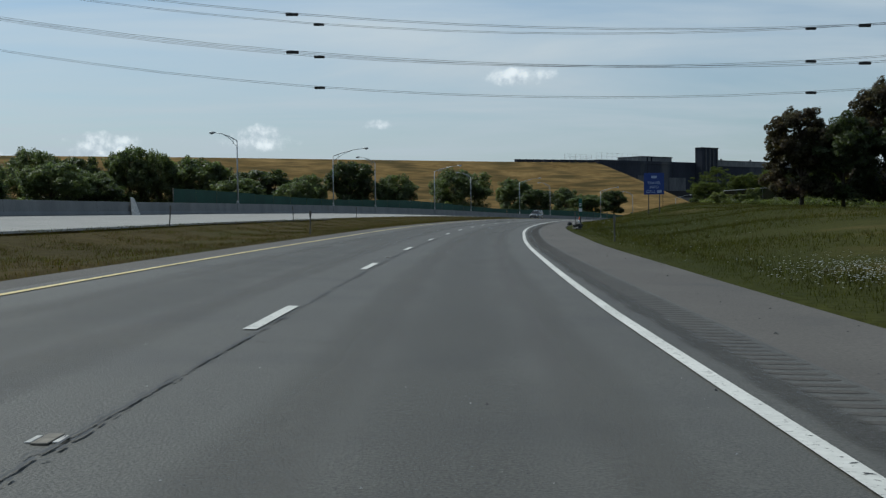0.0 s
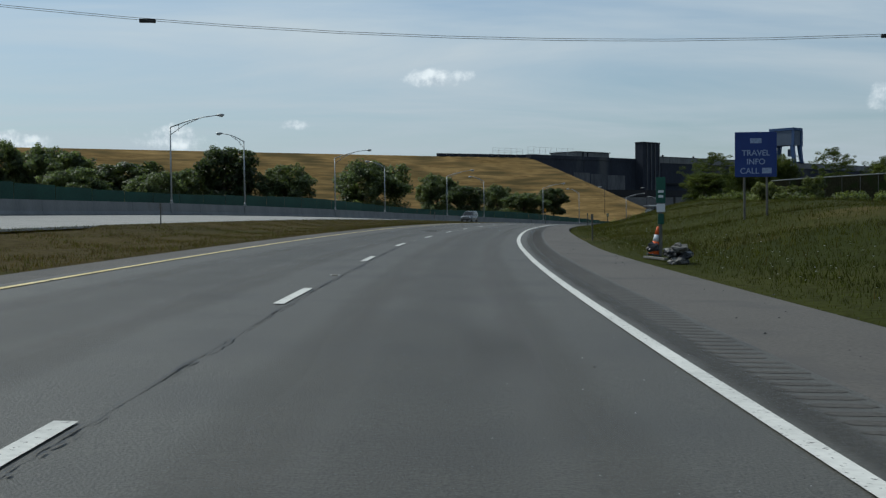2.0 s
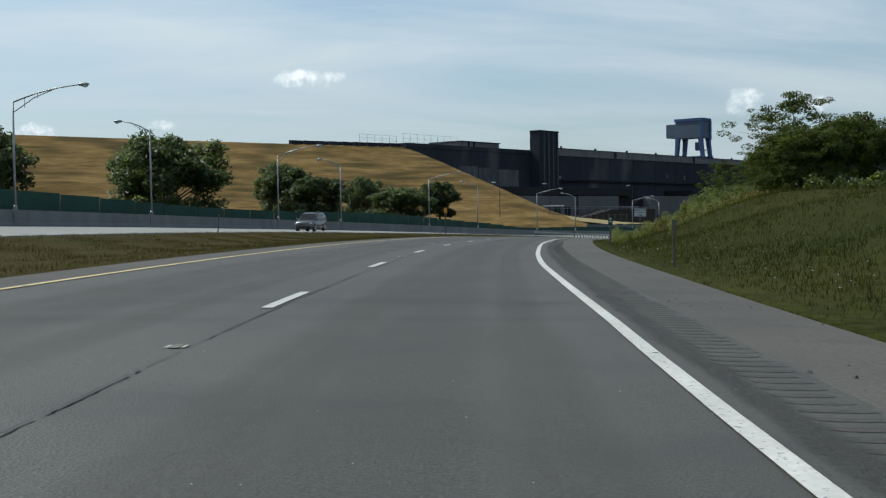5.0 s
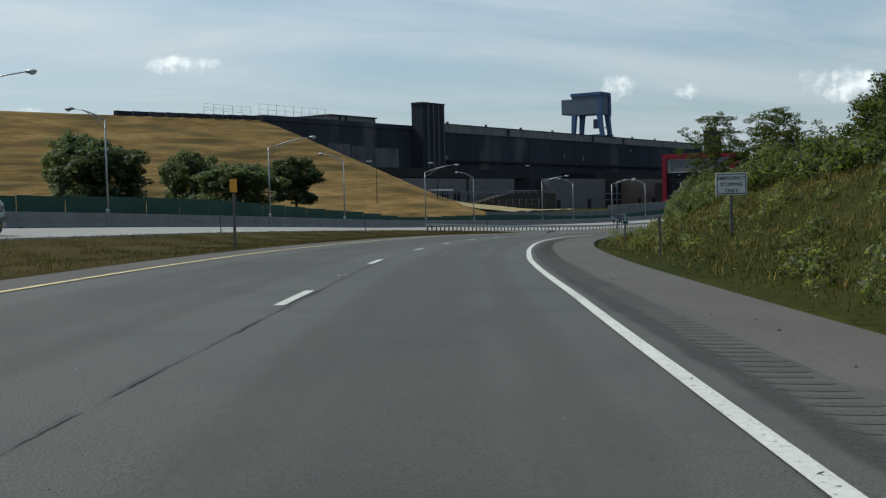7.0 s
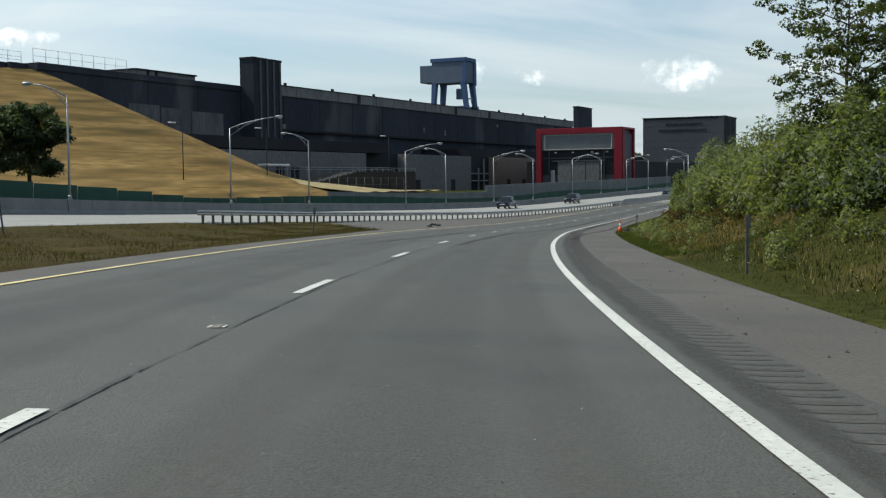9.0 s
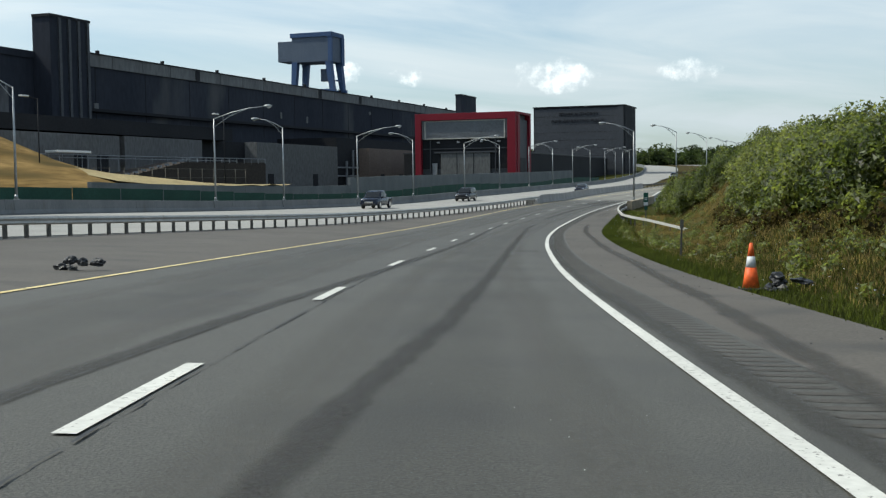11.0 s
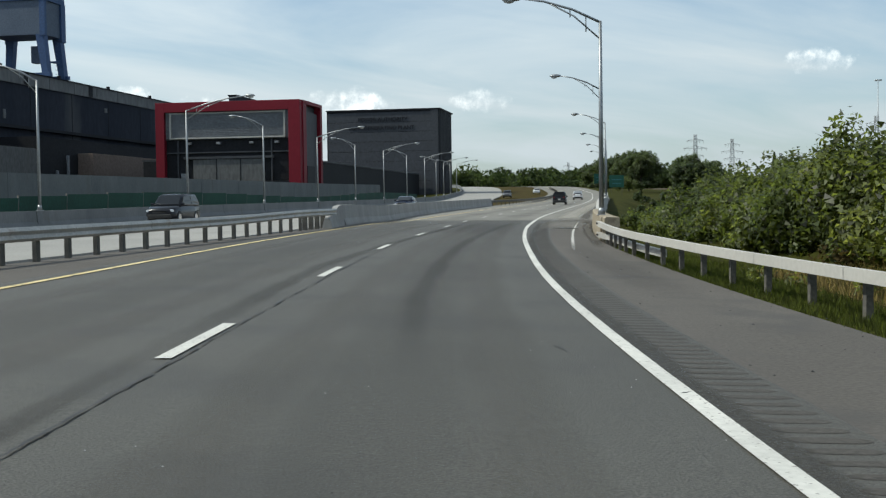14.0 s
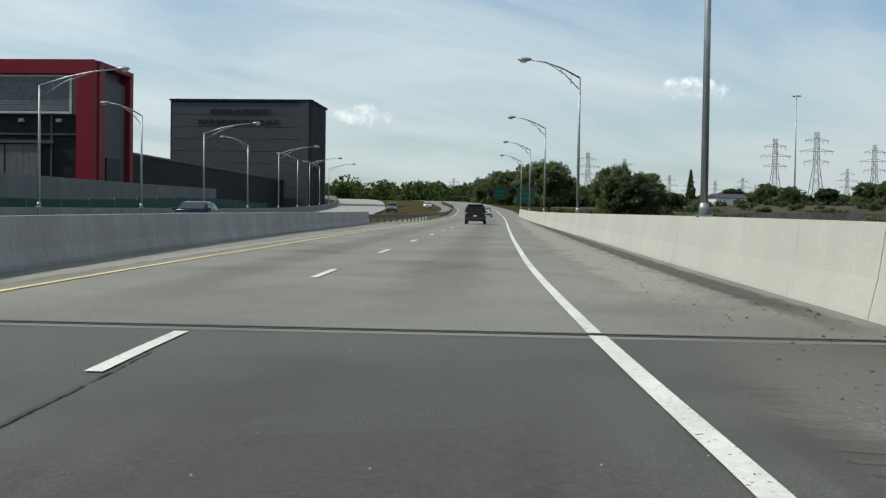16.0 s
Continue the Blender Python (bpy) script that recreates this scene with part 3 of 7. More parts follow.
def ribbon(name, stations, profile, material, closed=False, parent=None):
    """Sweeps a profile of (d, h) pairs, each given by a function of s, along the road."""
    verts, faces = [], []
    for s in stations:
        for d, h in profile(s):
            verts.append(rp(s, d, h))
    n = len(profile(stations[0]))
    for i in range(len(stations) - 1):
        for k in range(n if closed else n - 1):
            a, b = i * n + k, i * n + (k + 1) % n
            faces.append((a, b, b + n, a + n))
    if closed:
        faces.append(tuple(range(n - 1, -1, -1)))
        faces.append(tuple((len(stations) - 1) * n + k for k in range(n)))
    return link_mesh(name, verts, faces, material, parent)


def steps(a, b, d):
    n = max(1, round((b - a) / d))
    return [a + (b - a) * i / n for i in range(n + 1)]


# ---- ground ----
g_s = steps(-160, 60, 12) + steps(66, 470, 5) + steps(482, 1040, 14)
g_d = [-700, -500, -350, -240, -170, -120, -90, -70, -56, -46, -40, -37, -36, -33, -29, -26, -23, -21, -19.5, -18, -16.5, -15, -13.5, -12, -11, -10.3, -9.7, -9.2, -8, -5, 0, 2.4,
       2.7, 3.0, 3.3, 3.7, 4.3, 5, 6, 7.2, 8.5, 10, 12, 14, 17, 21, 26, 32, 40, 50, 62, 78, 96, 115, 140, 180, 240, 320]
gv, gf = [], []
for s in g_s:
    x, y, z, t = road_at(s)
    for d in g_d:
        gv.append((x + d * t[1], y - d * t[0], ground_z(s, d)))
nd = len(g_d)
for i in range(len(g_s) - 1):
    for k in range(nd - 1):
        a = i * nd + k
        gf.append((a, a + 1, a + nd + 1, a + nd))
n0 = len(gv)
for r, zz in ((0, -9.0), (600, -9.0), (1500, -7.0), (4500, -5.0)):
    for k in range(24):
        a = 2 * math.pi * k / 24
        gv.append((150 + r * math.cos(a), 350 + r * math.sin(a), zz))
for j in range(3):
    for k in range(24):
        a, b = n0 + j * 24 + k, n0 + j * 24 + (k + 1) % 24
        gf.append((a, b, b + 24, a + 24))
ground = link_mesh("ground", gv, gf, GRASS_GROUND, smooth_shade=True)
ground.data.materials.append(MEDIAN)
ground.data.materials.append(DRY)
ground.data.materials.append(FIELD)
for p_ in ground.data.polygons:
    if p_.index < (len(g_s) - 1) * (nd - 1):
        i_, k_ = divmod(p_.index, nd - 1)
        if -36 < g_d[k_] < -8.5 and g_s[i_] < 440:
            p_.material_index = 1
        elif g_s[i_] > 545 and -30 < g_d[k_] < -9.1:
            p_.material_index = 1
        elif g_s[i_] > 440 and g_d[k_] > 45:
            p_.material_index = 3
        elif g_d[k_] < -95 and g_s[i_] < 480:
            p_.material_index = 2
tagged(ground, "rough roadside grassland with dry and green patches", "grassland", kind="structure")


# ---- carriageways ----
JOINT = 458.95
BAR_L = [(436, -8.3), (441, -8.7), (453, -9.1), (467, -9.85), (480, -10.5), (500, -11.2), (540, -11.8), (1100, -11.8)]
RS = steps(-160, -20, 8) + steps(-16, JOINT, 3)
FAR = steps(JOINT + 0.25, 560, 4) + steps(566, 1040, 10)
lanes = ribbon("road", RS, lambda s: [(-8.55, 0), (-4, 0), (0, 0), (0.98, 0)], ASPHALT)
tagged(lanes, "grey worn asphalt two-lane highway carriageway in a curve", "road", kind="structure")
shoulder = ribbon("shoulder", RS, lambda s: [(0.98, 0), (1.7, 0), (lerp(s, SHOULDER_D), -0.004), (lerp(s, SHOULDER_D) + 0.05, -0.09)], SHOULDER)
tagged(shoulder, "paler asphalt hard shoulder with rumble strip and scattered grit", "road shoulder", kind="structure")
left_edge = ribbon("left_shoulder", RS, lambda s: [(min(lerp(s, GRASS_L), -8.6) - 0.06, -0.07), (min(lerp(s, GRASS_L), -8.6), -0.004), (-8.55, 0)], SHOULDER)
tagged(left_edge, "narrow dusty left shoulder beside the grass median", "road shoulder", kind="structure")
deck = ribbon("bridge_deck", FAR, lambda s: [(lerp(s, BAR_L) - 0.1, 0), (-8.2, 0), (-4, 0), (0, 0), (2, 0), (3.35, 0)], DECK)
tagged(deck, "pale worn concrete bridge deck with faded lanes", "bridge deck", kind="structure")
slab = ribbon("deck_slab", steps(JOINT, 640, 10), lambda s: [(lerp(s, BAR_L) - 0.55, -0.1), (lerp(s, BAR_L) - 0.55, -1.6), (3.9, -1.6), (3.9, -0.1)], CONCRETE)
slab.parent = deck
opp = ribbon("opposite_road", steps(-160, 1040, 7), lambda s: [(lerp(s, WALL_D) + 0.1, 0.0), ((lerp(s, WALL_D) + lerp(s, OPP_EDGE)) / 2, 0.0), (lerp(s, OPP_EDGE), 0.0), (lerp(s, OPP_EDGE) + 0.05, -0.1)], OPP_ROAD)
tagged(opp, "pale concrete carriageway for oncoming traffic", "road", kind="structure")

# painted lines
EDGE_D = [(-200, 0.17), (-60, 0.15), (-16, 0.05), (0, -0.01), (6, -0.07), (15, -0.12), (30, -0.04), (60, 0.04), (75, -0.02), (90, -0.04), (105, -0.16), (116, -0.18), (138, -0.06), (150, -0.02), (165, -0.22), (174, -0.18), (180, -0.11), (195, -0.15), (205, -0.09), (210, -0.03), (225, -0.05), (228, -0.01), (240, 0.02), (255, -0.04), (270, -0.06), (285, -0.15), (291, -0.16), (318, -0.02), (340, 0.14), (345, 0.14), (350, 0.11), (362, 0.12), (375, 0.21), (392, 0.19), (410, 0.11), (420, 0.13), (425, 0.10), (438, -0.08), (445, -0.19), (450, -0.21), (453, -0.20), (460, -0.26), (498, -0.33), (589, -0.29), (1100, -0.31)]
EDGE_W = [(440, 0.075), (450, 0.09), (1100, 0.09)]
right_line = ribbon("edge_line", RS, lambda s: [(lerp(s, EDGE_D) - lerp(s, EDGE_W), 0.012), (lerp(s, EDGE_D) + lerp(s, EDGE_W), 0.012)], WHITE)
tagged(right_line, "worn white painted edge line", "road marking", kind="structure")
right_line2 = ribbon("edge_line", FAR, lambda s: [(lerp(s, EDGE_D) - 0.075, 0.012), (lerp(s, EDGE_D) + 0.075, 0.012)], WHITE)
tagged(right_line2, "worn white painted edge line on the bridge", "road marking", kind="structure")
Y_D = [(-200, -7.97), (-60, -7.98), (-16, -8.08), (6, -8.17), (28, -8.19), (50, -8.17), (72, -8.18), (116, -8.38), (138, -8.33), (160, -8.34), (182, -8.31), (204, -8.32), (225, -8.27), (240, -8.19), (247, -8.18), (280, -8.28), (291, -8.34), (313, -8.31), (335, -8.34), (390, -8.25), (401, -8.20), (415, -8.10), (440, -8.00), (462, -8.06), (480, -8.03), (500, -8.27), (589, -8.23), (1100, -8.23)]
yellow_line = ribbon("yellow_line", RS, lambda s: [(lerp(s, Y_D) - 0.065, 0.012), (lerp(s, Y_D) + 0.065, 0.012)], YELLOW)
tagged(yellow_line, "faded yellow painted median line", "road marking", kind="structure")
yellow_line2 = ribbon("yellow_line", FAR, lambda s: [(lerp(s, Y_D) - 0.065, 0.012), (lerp(s, Y_D) + 0.065, 0.012)], YELLOW)
tagged(yellow_line2, "faded yellow painted median line on the bridge", "road marking", kind="structure")
DASH_T = [(-200, -3.92), (-60, -3.93), (-16, -4.03), (6, -4.12), (28, -4.13), (62, -4.02), (75, -4.04), (80, -4.04), (95, -4.24), (110, -4.14), (116, -4.17), (138, -4.10), (187, -4.11), (210, -3.99), (225, -3.99), (235, -3.94), (258, -4.11), (276, -3.99), (291, -4.00), (313, -3.90), (328, -3.91), (337, -3.84), (348, -3.81), (357, -3.90), (369, -3.90), (380, -3.83), (391, -3.95), (425, -4.01), (436, -3.99), (447, -4.02), (458, -4.37), (475, -4.30), (589, -4.24), (1100, -4.24)]
DASH_ENDS = [2.3, 14.2, 26.2, 38.3, 50.4, 62.2, 72.9, 84.9, 96.3, 107.6, 119, 130.3, 141.6, 152.9, 164.1, 175.5, 186.9, 198.6, 210.2, 222.9, 235.3, 246.8, 258.2, 269.8,
             281.4, 293, 304.5, 316.0, 325.6, 336.4, 346.9, 357.7, 368.7, 380.1, 390.6, 401.8, 412.4, 423.2, 434.4, 445.8, 458.5, 470.2, 481.9]
DASH_ENDS = [-7.8 - 11.6 * i for i in range(4)] + DASH_ENDS + [481.9 + 11.6 * i for i in range(1, 34)]
for e in DASH_ENDS:
    o = ribbon("lane_dash", steps(e - 2.85, e, 1.4), lambda q: [(lerp(q, DASH_T) - 0.07, 0.013), (lerp(q, DASH_T) + 0.07, 0.013)], WHITE)
    tagged(o, "worn white dashed lane marking", "road marking", "lane dashes", "structure")

# rumble strip grooves as flat dark strips, their shade and dirt in the colour
rv, rf = [], []
rr_ = random.Random(12)
s = -20.0
while s < JOINT - 3:
    w0, w1 = 0.43 + rr_.uniform(-0.03, 0.03), 0.90 + rr_.uniform(-0.05, 0.05)
    wide = rr_.uniform(0.12, 0.17)
    i = len(rv)
    for a, b in ((0.0, 0.35), (0.12, 0.85), (0.3, 1.0), (0.7, 1.0), (0.88, 0.85), (1.0, 0.35)):
        d = w0 + (w1 - w0) * a
        rv += [rp(s - b * wide / 2, d, 0.003), rp(s + b * wide / 2, d, 0.003)]
    rf += [(i + 2 * k, i + 2 * k + 2, i + 2 * k + 3, i + 2 * k + 1) for k in range(5)]
    s += 0.305
rumble = link_mesh("rumble_strip", rv, rf, GROOVE)
tagged(rumble, "rows of worn rumble grooves as flat dark strips on the shoulder", "rumble strip", kind="stuff")

# ragged crack beside the dashes: two broken strands
rng = random.Random(4)
sv, sf = [], []
def ragged(path, start, stop, gaps, broad, wander, out, faces):
    """A jagged strip of uneven width along the road."""
    s, wide, joined, slow = start, broad * 0.6, False, 0.0
    while s < stop:
        wide = max(0.004, min(broad, wide + rng.uniform(-0.012, 0.012)))
        slow = 0.9 * slow + rng.uniform(-0.3, 0.3) * wander
        c = path(s) + slow + rng.uniform(-0.5, 0.5) * wander
        out += [rp(s, c - wide / 2, 0.015), rp(s, c + wide / 2, 0.015)]
        if joined:
            i = len(out) - 2
            faces.append((i - 2, i - 1, i + 1, i))
        joined = rng.random() > gaps
        s += rng.uniform(0.05, 0.16)


def lane_seam(s):
    return lerp(s, DASH_T) + 0.12


ragged(lane_seam, -40, JOINT - 2, 0.03, 0.028, 0.016, sv, sf)
ragged(lambda s: lane_seam(s) + 0.05, -40, 120, 0.6, 0.022, 0.03, sv, sf)
ragged(lambda s: lane_seam(s) - 0.04, -40, 60, 0.65, 0.02, 0.03, sv, sf)
# short stray cracks across the lanes
for k in range(8):
    s, d, ang, wide = rng.uniform(0, 455), rng.uniform(-7.5, -0.5), rng.choice((0.0, 1.57, 3.14)) + rng.uniform(-0.4, 0.4), 0.006
    i0 = len(sv)
    for q in range(rng.randint(4, 10)):
        sv += [rp(s, d - wide, 0.014), rp(s + wide, d + wide, 0.014)]
        ang += rng.uniform(-0.35, 0.35)
        s, d, wide = s + 0.14 * math.cos(ang), d + 0.14 * math.sin(ang), max(0.003, wide + rng.uniform(-0.005, 0.004))
    for i in range(i0, len(sv) - 2, 2):
        sf.append((i, i + 1, i + 3, i + 2))
# a jagged crack across the lane, and splits and chips in the edge line
i0, wide = len(sv), 0.009
for q in range(16):
    d, s = -4.0 + 0.11 * q, 10.42 + rng.uniform(-0.07, 0.07)
    sv += [rp(s, d, 0.014), rp(s + wide + rng.uniform(0, 0.012), d, 0.014)]
for i in range(i0, len(sv) - 2, 2):
    sf.append((i, i + 1, i + 3, i + 2))
for a, b, n, near_ in ((426.0, 432.2, 46, 1.0), (405, 414, 22, 0.6), (86, 101, 34, 0.7), (0, 455, 150, 0.35)):
    for q in range(n):
        s = rng.uniform(a, b)
        c = lerp(s, EDGE_D) + rng.uniform(-0.05, 0.05)
        half, thick, skew = rng.uniform(0.015, 0.06) * (0.5 + 0.5 * near_), rng.uniform(0.004, 0.018) * (0.6 + near_), rng.uniform(-0.05, 0.05)
        i = len(sv)
        sv += [rp(s - skew, c - half, 0.0145), rp(s + thick, c - half * 0.2, 0.0145), rp(s + skew, c + half, 0.0145), rp(s - thick, c + half * 0.1, 0.0145)]
        sf.append((i, i + 1, i + 2, i + 3))
seam = link_mesh("asphalt_crack", sv, sf, TAR)
tagged(seam, "dark ragged cracks along the lane joint", "road crack", kind="structure")
# flattened steel lane markers
for e in DASH_ENDS[4::2]:      # one to every second dash
    if e < 290:
        mk = thing("lane_marker", "flattened pale steel lane marker in the asphalt", "lane marker", "lane markers", at=at_road(e + 3.5 + 1.0 * smooth((e - 90) / 60), lerp(e, DASH_T) + 0.0, 0.003))
        part("casting", box(-0.045, 0.045, -0.13, 0.13, 0, 0.010, 0.004), GRAVEL, mk)
        part("blade", box(-0.09, -0.055, -0.09, 0.09, 0, 0.008, 0.003), PALE_SCRAP, mk)
        part("blade", box(0.055, 0.09, -0.09, 0.09, 0, 0.008, 0.003), PALE_SCRAP, mk)

joint = thing("expansion_joint", "steel expansion joint across the bridge end", "expansion joint", kind="structure")
for a, b, hh, m in ((-0.34, -0.10, 0.004, DECK), (-0.10, -0.03, 0.012, TAR), (-0.03, 0.03, 0.001, BLACK), (0.03, 0.10, 0.012, TAR), (0.10, 0.28, 0.004, DECK)):
    o = ribbon("joint_strip", [JOINT + 0.12 + a, JOINT + 0.12 + b], lambda q: [(-9.2, hh), (-4, hh), (0, hh), (3.2, hh)], m, parent=joint)

# ---- far wall of the opposite carriageway ----
WALL_H = [(-200, 1.25), (330, 1.06), (400, 0.9), (450, 0.92), (1100, 1.0)]


def wall_profile(s):
    d, h = lerp(s, WALL_D), lerp(s, WALL_H)
    return [(d + 0.25, -0.3), (d + 0.25, 0.08), (d + 0.10, 0.33), (d + 0.05, h), (d - 0.17, h), (d - 0.22, -0.3)]


far_wall = thing("median_wall", "long grey concrete barrier wall with lamp pilasters", "barrier wall", kind="structure")
for i, s in enumerate(steps(-150, 900, 15)[:-1]):
    ribbon("wall_panel", steps(s + 0.012, s + 14.98, 5), wall_profile, WALL_GREY, closed=True, parent=far_wall)

# concrete barriers of the bridge
left_barrier = thing("bridge_barrier", "plain grey concrete median barrier on the bridge", "concrete barrier", kind="structure")
for s in steps(442.5, 541.5, 9)[:-1]:
    ribbon("barrier_panel", steps(s + 0.008, s + 8.99, 3), lambda q: [(lerp(q, BAR_L) + 0.12, -0.2), (lerp(q, BAR_L) + 0.10, 0.08), (lerp(q, BAR_L), 0.35), (lerp(q, BAR_L) - 0.06, 0.98), (lerp(q, BAR_L) - 0.30, 0.98), (lerp(q, BAR_L) - 0.45, -0.2)], CONCRETE, closed=True, parent=left_barrier)
# its sloping nose
NOSE_H = [(438.0, 0.42), (439.0, 0.52), (440.2, 0.74), (441.4, 0.93), (442.5, 0.98)]
ribbon("barrier_nose", [q for q, h in NOSE_H], lambda q: [(lerp(q, BAR_L) + 0.12, -0.2), (lerp(q, BAR_L) + 0.02, 0.2), (lerp(q, BAR_L) - 0.06, lerp(q, NOSE_H)), (lerp(q, BAR_L) - 0.30, lerp(q, NOSE_H)), (lerp(q, BAR_L) - 0.45, -0.2)], CONCRETE, closed=True, parent=left_barrier)
BAR_R = [(430, 2.75), (446, 3.0), (461, 3.3), (480, 3.42), (500, 3.38), (516, 3.3), (557, 2.88), (598, 2.55), (640, 2.45), (1100, 2.4)]
right_barrier = thing("bridge_parapet", "sunlit pale concrete bridge parapet with vertical joints", "bridge parapet", kind="structure")
PAR_H = [(440, 0.84), (450.6, 0.88), (455.5, 1.14), (457.5, 1.2), (1100, 1.2)]
for k, s in enumerate(steps(450, 640, 3.8)[:-1]):
    ribbon("parapet_panel", [s + (0.022 if k % 4 == 3 else 0.004), s + 1.9, s + 3.797], lambda q: [(lerp(q, BAR_R) - 0.02, -0.2), (lerp(q, BAR_R) + 0.02, 0.06), (lerp(q, BAR_R) + 0.12, 0.5), (lerp(q, BAR_R) + 0.22, lerp(q, PAR_H)), (lerp(q, BAR_R) + 0.52, lerp(q, PAR_H)), (lerp(q, BAR_R) + 0.56, -1.2)], PARAPET, closed=True, parent=right_barrier)
old_parapet = thing("wing_wall", "stained tan concrete wing wall at the bridge end", "wing wall", kind="structure")
for s in steps(428.7, 450, 10.65)[:-1]:
    ribbon("wall_panel", [s + 0.01, s + 5.2, s + 10.64], lambda q: [(lerp(q, BAR_R), -0.2), (lerp(q, BAR_R) + 0.03, 0.82), (lerp(q, BAR_R) + 0.10, 0.86), (lerp(q, BAR_R) + 0.55, 0.86), (lerp(q, BAR_R) + 0.60, -1.5)], STAINED, closed=True, parent=old_parapet)
# thickened end post that carries the rails
ribbon("end_post", [430.46, 431.15], lambda q: [(lerp(q, BAR_R) - 0.035, -0.2), (lerp(q, BAR_R) + 0.0, 0.80), (lerp(q, BAR_R) + 0.04, 0.845), (lerp(q, BAR_R) + 0.3, 0.845), (lerp(q, BAR_R) + 0.3, -0.2)], STAINED, closed=True, parent=old_parapet)

far_rail = thing("guard_rail", "dark weathered guard rail along the far median", "guard rail", kind="structure")
for s in steps(541.5, 760, 6)[:-1]:
    off = lambda q: lerp(q, [(541, -11.9), (560, -10.2), (580, -9.3), (1100, -9.2)])
    ribbon("rail", [s + 0.01, s + 3, s + 5.99], lambda q: [(off(q), 0.42), (off(q) + 0.06, 0.5), (off(q), 0.58), (off(q) + 0.06, 0.66), (off(q), 0.75), (off(q) - 0.05, 0.75), (off(q) - 0.05, 0.42)], POST, closed=True, parent=far_rail)
    for q in (s + 1.5, s + 4.5):
        part("post", box(-0.06, 0.06, -0.09, 0.09, 0, 1.1), POST, far_rail).matrix_world = at_road(q, off(q) - 0.12, -0.45)

# far canal bank, a brown field rising towards the woods


def ground_at(x, y):
    """Ground height under a place in plan."""
    i = int(((LINE[:, 0] - x) ** 2 + (LINE[:, 1] - y) ** 2).argmin())
    t = TAN[i]
    s = ARC[i] + (x - LINE[i, 0]) * t[0] + (y - LINE[i, 1]) * t[1]
    d = (x - LINE[i, 0]) * t[1] - (y - LINE[i, 1]) * t[0]
    return ground_z(s, d)


EYE_Z = -0.8


def far_ground(x, y):
    vx, vy = x - 184, y - 397
    dist, az = math.hypot(vx, vy), math.degrees(math.atan2(vx, vy))
    rise = smooth((dist - 190) / 130) * smooth((az - 60.5) / 2.5)
    g = ground_at(x, y)
    return g if rise <= 0 else max(g, g + (EYE_Z + 0.019 * dist - g) * rise)


fb_v, fb_f = [], []
for i in range(31):
    for k in range(25):
        az, dist = 60.3 + 0.8 * i, 190 + 22 * k
        x, y = 184 + dist * math.sin(radians(az)), 397 + dist * math.cos(radians(az))
        rise = smooth((dist - 190) / 130) * smooth((az - 60.5) / 2.5)
        fb_v.append((x, y, far_ground(x, y) - 0.3 + 0.9 * rise * noise.noise(Vector((x * 0.02, y * 0.02, 0)))))
for i in range(30):
    for k in range(24):
        a = i * 25 + k
        fb_f.append((a, a + 1, a + 26, a + 25))
tagged(link_mesh("field_bank", fb_v, fb_f, FIELD, smooth_shade=True), "brown field rising beyond the canal", "field", kind="structure")

INTAKE = mat("dark_intake_concrete", (0.052, 0.049, 0.051), (0.085, 0.080, 0.080), 0.2, 0.9, 0, 3, 0.2, ((0.04, 0.038, 0.036), 0.5, 0.5, 0.7), (1, 1, 0.5), fineamt=0.3)
# low concrete deck over the canal intake, open below
q0, q1 = Vector((184 + 196 * math.sin(radians(62.2)), 397 + 196 * math.cos(radians(62.2)), 0)), Vector((184 + 180 * math.sin(radians(77)), 397 + 180 * math.cos(radians(77)), 0))
span = (q1 - q0).length
deck_m = pose(q0.x, q0.y, 0, 0, 0, math.degrees(math.atan2(q1.y - q0.y, q1.x - q0.x)))
intake = thing("intake_deck", "low grey concrete intake deck standing over the canal", "concrete deck", kind="structure", at=deck_m)
part("slab", box(0, span, -0.4, 16, 0.55, 1.45, 0.04), INTAKE, intake)
part("edge_beam", box(0, span, -0.8, -0.4, 0.35, 1.55, 0.03), INTAKE, intake)
# near-black sheet under the deck: the openings' shade put into its colour
part("shaded_void_wall", box(0, span, 5, 5.6, -7, 0.55), NAVY_BAND, intake)
part("sill", box(0, span, -0.6, 0.2, -7, -1.2, 0.05), INTAKE, intake)
for k in range(6):
    part("pier", box(4 + 8.4 * k, 5.6 + 8.4 * k, -0.3, 5, -7, 0.55, 0.04), INTAKE, intake)
shed = thing("shed", "low pale metal shed with a grey roof in the field", "shed", at=pose(184 + 330 * math.sin(radians(64.1)), 397 + 330 * math.cos(radians(64.1)), far_ground(184 + 330 * math.sin(radians(64.1)), 397 + 330 * math.cos(radians(64.1))), 0, 0, -40))
part("wall", box(-4.5, 4.5, -3, 3, -1, 1.7, 0.02), SIGN_WHITE, shed)
bm = bmesh.new()
vs = [bm.verts.new(c) for c in ((-4.8, -3.4, 1.72), (-4.8, 3.4, 1.72), (-4.8, 0, 2.9), (4.8, -3.4, 1.72), (4.8, 3.4, 1.72), (4.8, 0, 2.9))]
for f in ((0, 2, 1), (3, 4, 5), (0, 3, 5, 2), (1, 2, 5, 4), (0, 1, 4, 3)):
    bm.faces.new([vs[k] for k in f])
part("roof", bm, CLAD, shed)

# canal under the bridge
canal = link_mesh("water", [rp(446, 12, 0) * 1, rp(446, 130, 0), rp(640, 130, 0), rp(640, 12, 0)], [(0, 1, 2, 3)], WATER)
for v in canal.data.vertices:
    v.co.z = -5.6
tagged(canal, "dark still canal water", "water", kind="structure")

